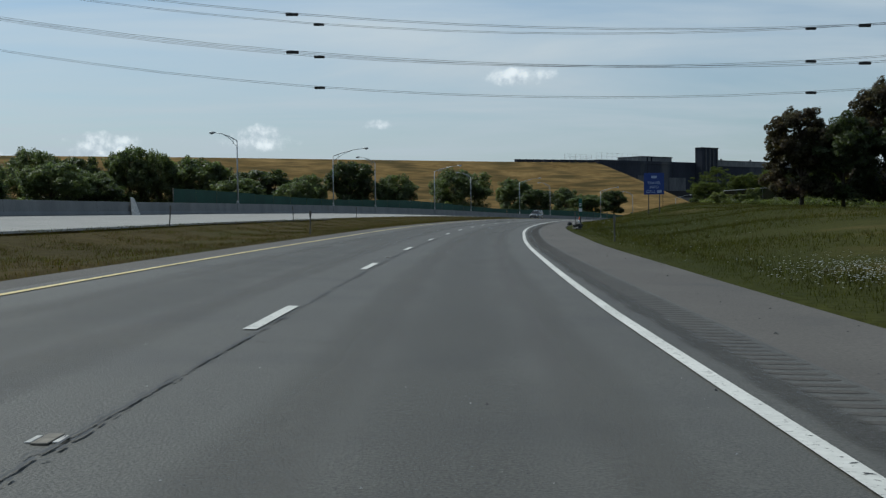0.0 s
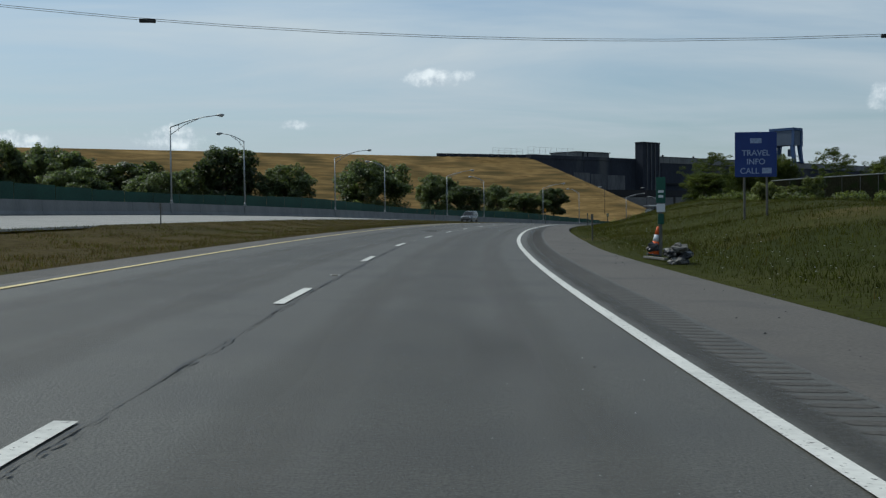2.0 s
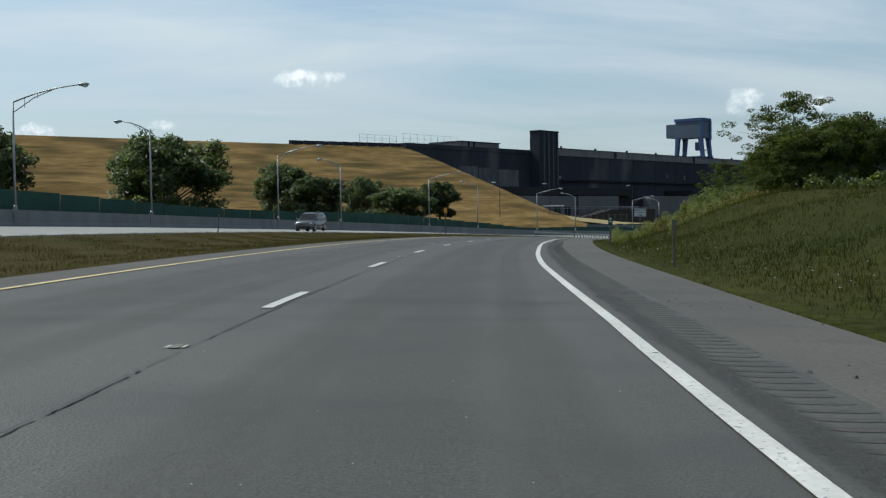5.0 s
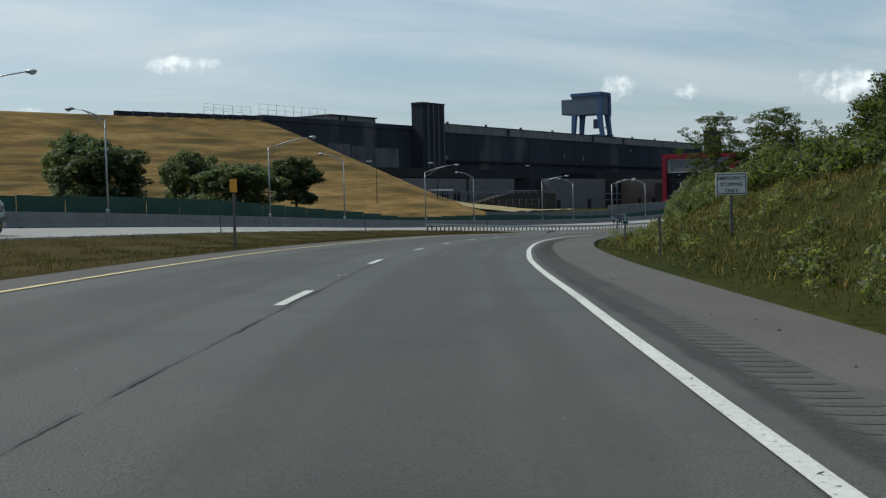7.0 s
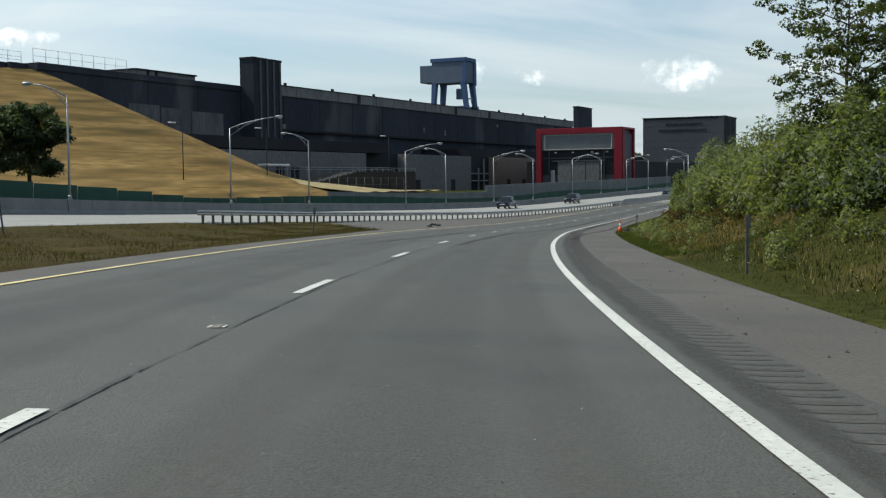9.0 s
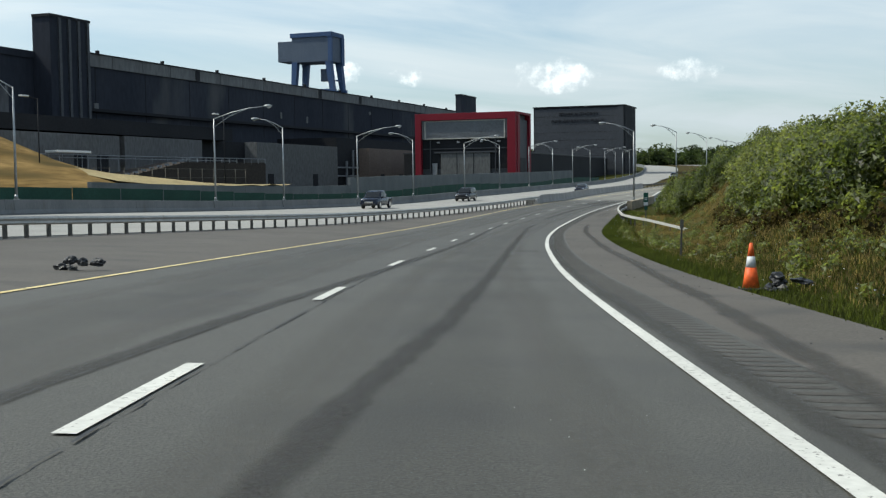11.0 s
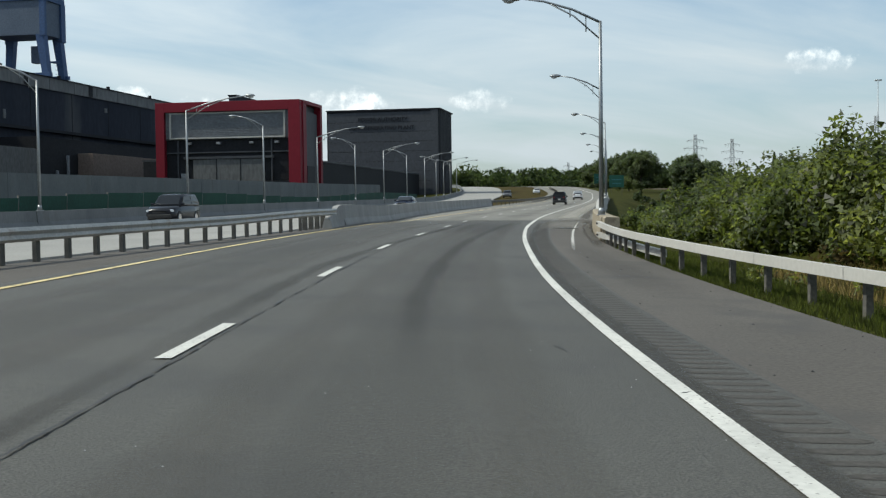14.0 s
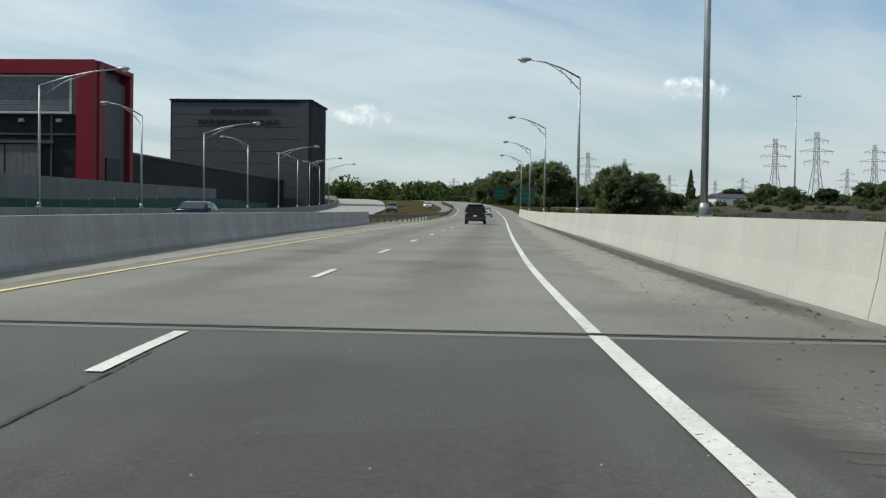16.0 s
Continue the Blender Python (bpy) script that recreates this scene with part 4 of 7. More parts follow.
# ---- dike and plant, in their own frame: u along the front, v towards the road ----
OX, OY = 159.9, 522.5
UX, UY = 0.8125, 0.583


def plant(u, v, z=0.0):
    return Vector((OX + u * UX + v * UY, OY + u * UY - v * UX, z))


PLANT_TURN = math.degrees(math.atan2(UY, UX))
PLANT_M = pose(OX, OY, 0, 0, 0, PLANT_TURN)    # local x = u, local -y = v
CREST = [(-640, -150), (-330, -62), (-245, -37), (-170, -22), (-126, -13), (-90, -3), (-80, 0)]
dv, df = [], []
prof = [(-22, 24.7), (-1.2, 24.7), (0, 24.3), (11.5, 19.3), (23, 14.1), (34.5, 8.9), (44, 4.6), (51, 2.4), (58, 0.6), (66, -1.5), (76, -4)]
du = steps(-640, -80, 12)
for u in du:
    v0 = lerp(u, CREST)
    for k, (o, z) in enumerate(prof):
        dv.append(plant(u, v0 + o, z + 0.15 * math.sin(0.11 * u + 0.7 * k) * (k > 2)))
npf = len(prof)
for i in range(len(du) - 1):
    for k in range(npf - 1):
        a = i * npf + k
        df.append((a, a + 1, a + npf + 1, a + npf))
base_i, fan = len(dv), 14
for j in range(1, fan + 1):
    a = radians(103) * j / fan
    for k, (o, z) in enumerate(prof[2:]):
        dv.append(plant(-80 + o * math.sin(a) * 0.95, 0 + o * math.cos(a), z))
prev = [(len(du) - 1) * npf + k for k in range(2, npf)]
for j in range(fan):
    row = [base_i + j * (npf - 2) + k for k in range(npf - 2)]
    for k in range(npf - 3):
        df.append((prev[k], prev[k + 1], row[k + 1], row[k]))
    prev = row
dike = link_mesh("dike", dv, df, DRY, smooth_shade=True)
tagged(dike, "long high embankment covered in dry golden grass", "embankment", kind="structure")


def plant_part(name, parent, u0, u1, v0, v1, z0, z1, material, bevel=0.0, label=""):
    """A block whose front is at v1 (towards the road)."""
    return part(name, box(u0, u1, -v1, -v0, z0, z1, bevel), material, parent, label)


plant_hall = thing("power_plant", "long dark concrete pumping plant with tower and parapet", "power plant", at=PLANT_M)
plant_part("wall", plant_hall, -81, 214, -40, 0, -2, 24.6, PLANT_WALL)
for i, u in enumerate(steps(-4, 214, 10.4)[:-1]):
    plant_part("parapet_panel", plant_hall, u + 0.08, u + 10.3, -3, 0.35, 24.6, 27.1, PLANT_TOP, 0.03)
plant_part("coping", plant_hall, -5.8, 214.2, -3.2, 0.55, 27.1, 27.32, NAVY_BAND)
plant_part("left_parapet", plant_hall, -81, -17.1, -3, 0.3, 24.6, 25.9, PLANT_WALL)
for u in steps(-117, -81, 4)[:-1]:
    v0 = lerp(u + 2, CREST) - 1.6
    plant_part("crest_wall", plant_hall, u, u + 4, v0 - 1.2, v0, 23.5, 25.8, PLANT_WALL)
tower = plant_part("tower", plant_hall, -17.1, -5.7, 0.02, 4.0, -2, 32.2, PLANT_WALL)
part("tower_cap", box(-17.3, -5.5, -4.2, -0.05, 32.2, 32.7), NAVY_BAND, tower)
for u in steps(-14.6, -6.4, 2.7):
    part("rib", box(u - 0.35, u + 0.35, -4.35, -3.9, 12, 32.2), CLAD, tower)
plant_part("stair_house", plant_hall, -40, -19, -26, -12, 24, 28.6, PLANT_TOP)
plant_part("canopy_roof", plant_hall, -62, 20, 0, 20, 9.9, 12.4, NAVY_BAND)
plant_part("lower_block", plant_hall, -62, 76, 0, 17, -2, 9.9, NAVY_BAND)
for u0, u1, z0, z1, m in ((-62, -19, 2.0, 9.6, PANEL_WALL), (-17.5, 8, 2, 9.7, PANEL_WALL), (30, 70.5, -1, 9.9, PANEL_WALL), (90, 122, -1, 10.0, TAN_WALL)):
    plant_part("wall_panel", plant_hall, u0, u1, 17, 20.1, z0, z1, m, 0.05)
plant_part("lower_block_b", plant_hall, 76, 206, 0, 17, -2, 12.5, NAVY_BAND)
plant_part("ledge", plant_hall, -5.8, 214, 0, 1.2, 15.6, 16.2, NAVY_BAND)
stub = plant_part("end_tower", plant_hall, 220.5, 238, -2, 0.3, -2, 33.6, PLANT_WALL)
part("tower_cap", box(220.3, 238.2, -0.5, 2.2, 33.6, 34.0), NAVY_BAND, stub)

# gantry crane on the roof
crane = thing("gantry_crane", "blue-grey gantry crane on the plant roof", "gantry crane", at=PLANT_M @ pose(0, 0, 27.3))
part("machine_house", box(109, 117, 0.1, 12.7, 8.7, 15.9, 0.1), CRANE_GREY, crane)
part("roof_girder", box(108.7, 117.3, -0.3, 13.1, 15.9, 17.2, 0.06), CRANE_BLUE, crane)
part("cantilever_cab", box(109.6, 116.4, 12.7, 17.6, 9.2, 15.1, 0.08), CRANE_GREY, crane)
for u in (109.2, 116.0):
    for v in (0.2, 11.0):
        bm = bmesh.new()
        lean = 0.9 if v > 5 else -0.9
        vs = []
        for z, o, w in ((0, lean, 0.7), (8.9, 0, 1.0)):
            for a, b in ((0, 0), (1.7, 0), (1.7, 1.8 * w), (0, 1.8 * w)):
                vs.append(bm.verts.new((u - 0.2 + a, v + b + o, z)))
        for k in range(4):
            bm.faces.new((vs[k], vs[(k + 1) % 4], vs[(k + 1) % 4 + 4], vs[k + 4]))
        bm.faces.new(vs[4:])
        bm.faces.new(vs[3::-1])
        part("leg", bm, CRANE_BLUE, crane)
part("end_column", box(115.7, 117.5, -0.35, 1.6, 8.0, 16.0, 0.05), CRANE_BLUE, crane)
part("end_column", box(115.7, 117.5, 11.0, 13.0, 8.0, 16.0, 0.05), CRANE_BLUE, crane)
part("hanging_cab", box(113.2, 115.0, 3.0, 5.5, 3.4, 7.0, 0.05), CRANE_GREY, crane)
part("upright_edge", box(108.8, 109.6, -0.3, 0.9, 8.5, 17.0), CRANE_BLUE, crane)
for u in (109.0, 116.4):
    part("sill_beam", box(u - 0.2, u + 1.0, -1.2, 14.2, 0.0, 0.8, 0.05), CRANE_BLUE, crane)
part("ladder_platform", box(112.2, 114.0, -0.6, 0.6, 3.2, 3.5), CRANE_BLUE, crane)
for k in range(9):
    part("rung", box(112.4, 113.6, -0.55, -0.48, 0.8 + 0.85 * k, 0.87 + 0.85 * k), CRANE_BLUE, crane)

# red-framed hall
red = thing("red_hall", "hall with a bright red portal frame and grey louvres", "industrial building", at=PLANT_M)
plant_part("body", red, 78.4, 90, 40.2, 64.0, -2, 17.2, CLAD)
for a, b, z0, z1 in ((38.6, 40.2, -2, 17.8), (62.9, 65.0, -2, 17.8)):
    plant_part("portal_leg", red, 77.2, 78.5, a, b, z0, z1, RED, 0.04)
plant_part("portal_beam", red, 77.2, 78.5, 40.2, 62.9, 16.1, 17.8, RED, 0.04)
plant_part("roof_edge", red, 78.5, 90.2, 38.5, 65.2, 17.2, 17.8, RED, 0.04)
plant_part("corner_return", red, 78.5, 80.4, 64.0, 65.2, -2, 17.2, RED, 0.04)
plant_part("corner_far", red, 89.0, 90.2, 64.0, 65.2, -2, 17.2, RED, 0.04)
plant_part("side_panel", red, 80.6, 88.8, 64.0, 64.6, -2, 16.0, CLAD)
plant_part("side_door", red, 82.0, 86.5, 64.6, 64.8, -2, 6.5, CLAD_DARK)
for v0, v1, z0, z1 in ((41.0, 62.2, 15.75, 16.0), (41.0, 62.2, 11.42, 11.66), (41.0, 41.3, 11.66, 15.75), (61.9, 62.2, 11.66, 15.75)):
    plant_part("louvre_frame", red, 77.6, 77.9, v0, v1, z0, z1, OLDRAIL)
lv = plant_part("louvre_field", red, 77.9, 78.4, 40.2, 62.9, 11.4, 16.1, LOUVRE)
for k in range(15):
    part("slat", box(77.75, 77.95, -62.7, -40.4, 11.6 + 0.3 * k, 11.75 + 0.3 * k), LOUVRE, lv)
plant_part("glazed_wall", red, 78.2, 78.42, 40.2, 62.9, 4.0, 11.4, NAVY_BAND)
# grey panel painted for a pale wall's reflection in the dark glass
reflected = plant_part("wall_reflection", red, 77.9, 78.3, 45.2, 58.2, -1, 7.8, PANEL_WALL, 0.04, "tall grey panel standing for a wall's reflection")
for v in (49.5, 53.9):
    part("reflection_seam", box(77.86, 77.92, -v - 0.08, -v + 0.08, -1, 7.8), NAVY_BAND, reflected)
plant_part("reflection_top_bar", red, 77.7, 78.2, 43.5, 60.0, 7.9, 8.3, CLAD)
# pale panel painted for a bright sliver of light inside
plant_part("light_sliver_panel", red, 77.95, 78.3, 42.9, 44.2, -1, 5.4, LOUVRE, 0.03)
# small pale blocks added for rooflight spots in the dark interior
for v in (44.6, 50, 56, 60.6):
    plant_part("rooflight_block", red, 77.6, 78.1, v - 0.35, v + 0.35, 10.4, 10.8, LOUVRE, 0.05)
for z in (8.9, 11.25):
    plant_part("transom", red, 77.9, 78.25, 40.2, 62.9, z, z + 0.22, CLAD)
for v in (42.4, 59.6):
    plant_part("mullion", red, 77.9, 78.25, v - 0.12, v + 0.12, -1, 11.4, CLAD)

# charcoal hall with lettering
hall = thing("charcoal_hall", "square charcoal metal-clad hall with dark lettering", "industrial building", at=PLANT_M)
plant_part("body", hall, 206, 226, 33, 65.9, -2, 26.6, CLAD_DARK)
for k in range(9):
    plant_part("clad_band", hall, 205.75, 206.02, 33.4 if k else 33.0, 63.4, 1.0 + 2.8 * k, 1.0 + 2.8 * k + 2.72, CLAD, 0.03)
plant_part("front_frame", hall, 205.6, 206.0, 63.4, 65.6, -2, 26.8, CLAD)
plant_part("roof_trim", hall, 205.5, 226.2, 32.8, 66.3, 26.6, 27.0, NAVY_BAND)
for u in steps(207.5, 223, 2.2):
    plant_part("side_rib", hall, u - 0.18, u + 0.18, 65.9, 66.25, -2, 26.5, CLAD)
for text, v0, z0, size in (("POWER AUTHORITY", 42.3, 23.6, 1.55), ("PUMP-GENERATING PLANT", 39.6, 21.2, 1.55)):
    cu = bpy.data.curves.new("lettering", "FONT")
    cu.body, cu.size, cu.extrude = text, size, 0.06
    cu.materials.append(NAVY_BAND)
    o = new("lettering", cu)
    o.parent = hall
    # reads from small v to large v, facing the road behind
    o.matrix_local = Matrix(((0, 0, -1, 205.66), (-1, 0, 0, -v0), (0, 1, 0, z0), (0, 0, 0, 1)))
plant_part("low_annex", hall, 226.3, 245, 20, 60, -2, 12, NAVY_BAND)
link_house = thing("link_building", "low dark building between the two halls", "industrial building", at=PLANT_M)
plant_part("body", link_house, 90.5, 205, 30, 60, -2, 8.2, NAVY_BAND)
plant_part("coping", link_house, 90.5, 205, 29.8, 60.2, 8.2, 8.5, CLAD)

# washed-out patches, ledge lamps and joints on the long wall
for u0, u1, z0, z1 in ((-56, -46.4, 12.8, 19.6), (-45.8, -36, 11.5, 19.2), (-35.4, -24, 11.2, 18.9)):
    plant_part("washed_panel", plant_hall, u0, u1, -0.1, 0.08, z0, z1, WASHED)
for u, z, w, h in ((1.0, 16.6, 1.4, 1.6), (93.2, 18.3, 0.9, 1.8), (78.3, 18.8, 0.8, 1.6), (135.7, 22.3, 1.2, 1.0)):
    plant_part("wall_hatch", plant_hall, u - w / 2, u + w / 2, -0.1, 0.12, z - h / 2, z + h / 2, PLANT_TOP)
for u in steps(-50, 205, 17):
    plant_part("wall_joint", plant_hall, u - 0.1, u + 0.1, -0.1, 0.06, 12.6, 24.5, NAVY_BAND)
for u in steps(2, 205, 22):
    plant_part("roof_lamp", plant_hall, u - 0.3, u + 0.3, -0.4, 0.3, 27.3, 28.0, NAVY_BAND, 0.08)
for u in (38, 101, 128):
    plant_part("parapet_slot", plant_hall, u - 0.9, u + 0.9, 0.2, 0.42, 24.7, 27.0, NAVY_BAND)
for u in (-57, -50, -43, -30, -24):
    plant_part("dock_opening", plant_hall, u - 1.6, u + 1.6, 20.0, 20.16, 2.0, 6.2, NAVY_BAND)
for u in (36, 58, 99, 112):
    plant_part("wall_door", plant_hall, u - 1.3, u + 1.3, 20.0, 20.18, -1, 3.0, NAVY_BAND)
for u, h in ((74, 8.6), (81, 6.5), (85, 9.4), (123.5, 10)):
    plant_part("pipe", plant_hall, u - 0.22, u + 0.22, 17.4, 17.9, -1, h, LOUVRE, 0.1)
for z in (2.4, 4.6):
    plant_part("pipe_run", plant_hall, 72, 88, 17.6, 18.0, z, z + 0.35, LOUVRE, 0.1)
# stair house front
plant_part("stair_house_roof", plant_hall, -40.4, -18.6, -26.3, -11.6, 28.6, 28.9, NAVY_BAND)
for u in (-36, -33.2):
    plant_part("stair_house_post", plant_hall, u - 0.4, u + 0.4, -12.1, -11.85, 24.6, 28.6, NAVY_BAND)

# raised yard road before the plant: berm, ramp and railing
bv, bf = [], []
bu, bvv = steps(-66, -33, 3), (20, 26, 30, 36, 44, 54, 62)
for u in bu:
    for v in bvv:
        k = smooth((62 - v) / 30) * smooth((-33 - u) / 16)
        bv.append(plant(u, v, 0.6 + 2.5 * k + 1.6 * smooth((-50 - u) / 12) * k + 0.12 * math.sin(u * 0.9 + v)))
for i in range(len(bu) - 1):
    for j in range(len(bvv) - 1):
        a = i * len(bvv) + j
        bf.append((a, a + 1, a + len(bvv) + 1, a + len(bvv)))
berm = link_mesh("berm", bv, bf, PALE_DRY, smooth_shade=True)
tagged(berm, "low berm of dry golden grass before the plant", "berm", kind="structure")
ramp = thing("yard_ramp", "dark brown concrete ramp with a dashed railing", "ramp", at=PLANT_M)
bm = bmesh.new()
rv_ = [bm.verts.new((u, -v, z)) for v in (30, 24) for u, z in ((-37, -1), (16, -1), (16, 5.1), (-13, 4.9), (-37, 1.4))]
bm.faces.new(rv_[:5])
bm.faces.new(rv_[:4:-1])
for k in range(5):
    bm.faces.new((rv_[(k + 1) % 5], rv_[k], rv_[k + 5], rv_[(k + 1) % 5 + 5]))
bmesh.ops.recalc_face_normals(bm, faces=bm.faces)
part("body", bm, RAMP_BROWN, ramp)
for k in range(11):
    u = -36 + 2.3 * k
    part("rail_board", box(u, u + 1.35, -30.12, -30.0, 1.85 + 0.336 * k, 2.2 + 0.336 * k), LOUVRE, ramp)
    part("post", box(u + 0.6, u + 0.75, -30.0, -29.85, 1.3 + 0.336 * k, 2.2 + 0.336 * k), NAVY_BAND, ramp)
part("top_rail", box(-12, 16, -30.1, -29.95, 5.75, 5.9), LOUVRE, ramp)
for u in steps(-12, 15.8, 2.8):
    part("post", box(u - 0.06, u + 0.06, -30.08, -29.95, 4.9, 5.75), LOUVRE, ramp)
yard_rail = thing("yard_rail", "thin pale railing along the raised yard", "railing", at=PLANT_M)
for z in (5.5, 6.0):
    part("rail", tube([(-62, -22, z), (-20, -22, z), (18, -22, z + 0.1)], 0.07, 5), STEEL, yard_rail)
for u in steps(-62, 18, 5):
    part("post", tube([(u, -22, 1.0), (u, -22, 6.05)], 0.05, 5), STEEL, yard_rail)
# made-up roof and posts standing in for a bright white vehicle top
shelter = thing("vehicle_top_stand_in", "white flat roof on posts, standing in for a bright vehicle", "shelter", at=PLANT_M)
part("roof", box(-42.2, -34, -25.5, -22.8, 6.15, 6.55, 0.06), CAR_WHITE, shelter)
for u in (-41.6, -34.6):
    for v in (-25.2, -23.1):
        part("post", tube([(u, v, 1), (u, v, 6.2)], 0.06, 6), STEEL, shelter)


def yard_lamp(h):
    t = thing("yard_lamp", "dark yard light pole with a flat pale head", "yard lamp", "yard lamps")
    part("pole", tube([(0, 0, 0), (0, 0, h)], [0.10, 0.06], 8), NAVY_BAND, t)
    part("arm", tube([(0, 0, h - 0.1), (-2.2, 0, h + 0.15)], 0.05, 6), NAVY_BAND, t)
    part("lamp_head", box(-3.2, -1.9, -0.3, 0.3, h + 0.05, h + 0.25, 0.05), CAR_WHITE, t, "flat pale luminaire")
    return t


YARD = ((-93.5, 45), (-70, 45), (-24.5, 45))
yl = yard_lamp(11.6)
for i, (u, v) in enumerate(YARD):
    m = pose(*plant(u, v, 0.6), 0, 0, PLANT_TURN)
    if i == 0:
        yl.matrix_world = m
    else:
        copy_thing(yl, m)
# mesh fence along the foot of the berm
yard_fence = thing("yard_fence", "low chain-link fence along the berm", "fence", at=PLANT_M)
for u in steps(-68, -16, 3.4):
    part("post", tube([(u, -44, 0.4), (u, -44, 3.4)], 0.06, 5), POST, yard_fence)
for z in (1.9, 3.3):
    part("rail", tube([(-68, -44, z), (-16, -44, z)], 0.04, 4), POST, yard_fence)

# ---- street lamps ----


def lamp_mesh(kind, arm, rise, height):
    lamp = thing(kind, "galvanised truss-arm street lamp on the barrier", "street lamp")
    part("pole", tube([(0, 0, 0), (0, 0, height * 0.5), (0, 0, height)], [0.095, 0.08, 0.058], 10), STEEL, lamp)
    part("base_plate", box(-0.17, 0.17, -0.17, 0.17, 0, 0.04, 0.01), STEEL, lamp)
    part("base_cover", tube([(0, 0, 0.05), (0, 0, 0.32)], [0.14, 0.105], 10), STEEL, lamp)
    arm_ob = part("arm", tube([(0, 0, height - 0.05), (arm * 0.35, 0, height + rise * 0.5), (arm * 0.7, 0, height + rise * 0.85), (arm, 0, height + rise)], [0.055, 0.05, 0.045, 0.035], 8), STEEL, lamp)
    part("lower_brace", tube([(0, 0, height - 0.75), (arm * 0.33, 0, height + rise * 0.22), (arm * 0.66, 0, height + rise * 0.80)], 0.032, 6), STEEL, arm_ob)
    for f, a, b in ((0.18, 0.02, 0.26), (0.38, 0.30, 0.53)):
        part("strut", tube([(arm * f, 0, height - 0.75 * (1 - f * 2.2) + rise * a), (arm * f, 0, height + rise * b)], 0.022, 6), STEEL, arm_ob)
    bm = bmesh.new()
    bmesh.ops.create_uvsphere(bm, u_segments=12, v_segments=8, radius=1)
    bmesh.ops.transform(bm, verts=bm.verts, matrix=Matrix.Translation((arm + 0.36, 0, height + rise + 0.02)) @ Matrix.Diagonal((0.42, 0.19, 0.13, 1)))
    for f in bm.faces:
        f.smooth = True
    head = part("lamp_head", bm, STEEL, lamp, "grey cobra luminaire")
    bm = bmesh.new()
    bmesh.ops.create_uvsphere(bm, u_segments=12, v_segments=8, radius=1)
    bmesh.ops.transform(bm, verts=bm.verts, matrix=Matrix.Translation((arm + 0.45, 0, height + rise - 0.07)) @ Matrix.Diagonal((0.22, 0.14, 0.12, 1)))
    part("lens", bm, GLASSY, head)
    return lamp


FAR_R = [158.5, 208.5, 257.2, 305.5, 355.7, 402.3, 433, 472.5, 513.5, 555.3, 597.5, 638, 680]
FAR_L = [124.4, 177.4, 229.5, 274.6, 327, 376.5, 415.3, 449.6, 491.8, 534.8, 576.5, 618.6, 660]
proto_r = lamp_mesh("street_lamp", 4.75, 0.95, 7.22)
proto_l = lamp_mesh("street_lamp", 2.5, 0.9, 7.22)
proto_s = lamp_mesh("street_lamp", 2.9, 1.0, 8.05)
tagged(proto_r, "galvanised street lamp with long arm over the carriageway", "street lamp", "lamps on the barrier wall")
tagged(proto_l, "galvanised street lamp with short truss arm behind the wall", "street lamp", "lamps on the barrier wall")
tagged(proto_s, "galvanised street lamp standing on the bridge parapet", "street lamp", "lamps on the parapet")
for i, s in enumerate(FAR_R):
    m = at_road(s, lerp(s, WALL_D) - 0.06, lerp(s, WALL_H), -3)
    if i == 0:
        proto_r.matrix_world = m
    else:
        copy_thing(proto_r, m)
for i, s in enumerate(FAR_L):
    m = at_road(s, lerp(s, WALL_D) - 0.06, lerp(s, WALL_H), 183)
    if i == 0:
        proto_l.matrix_world = m
    else:
        copy_thing(proto_l, m)
for i, s in enumerate((474.0, 434.1, 515.2, 557, 598, 640)):
    m = at_road(s, lerp(s, BAR_R) + 0.36, 1.2, 180)
    if i == 1:      # a shorter one on the wing wall
        m = at_road(s, 2.98, 0.84, 181) @ Matrix.Diagonal((1.05, 1, 0.935, 1))
    if i == 0:
        proto_s.matrix_world = m
    else:
        copy_thing(proto_s, m)
# thickened wall at each lamp
for s in FAR_R + FAR_L:
    o = ribbon("pilaster", [s - 0.6, s + 0.6], lambda q: [(lerp(q, WALL_D) + 0.30, -0.2), (lerp(q, WALL_D) + 0.16, 0.4), (lerp(q, WALL_D) + 0.12, lerp(q, WALL_H) - 0.01), (lerp(q, WALL_D) - 0.24, lerp(q, WALL_H) - 0.01), (lerp(q, WALL_D) - 0.28, -0.2)], WALL_GREY, closed=True, parent=far_wall)

# ---- green screened fence behind the wall, and a pale wall past the canal ----
fence = thing("fence", "chain-link fence with green windscreen cloth", "fence", kind="structure")
for s in steps(111, 600, 6)[:-1]:
    h = 2.3 + 0.25 * math.sin(0.07 * s)
    top = h - 0.8 * smooth((s - 330) / 25) + 0.2 * smooth((s - 375) / 30)
    ribbon("screen_panel", [s + 0.06, s + 3, s + 5.94], lambda q: [(lerp(q, WALL_D) - 2.0, -0.3), (lerp(q, WALL_D) - 2.03 + 0.03 * math.sin(q), 0.8), (lerp(q, WALL_D) - 2.0, top)], FENCE_GREEN, parent=fence)
    p = rp(s, lerp(s, WALL_D) - 2.05, 0)
    part("post", tube([(p.x, p.y, p.z - 0.3), (p.x, p.y, p.z + top + 0.05)], 0.04, 6), POST, fence)
canal_wall = thing("canal_wall", "long pale concrete wall beyond the green fence", "retaining wall", kind="structure")
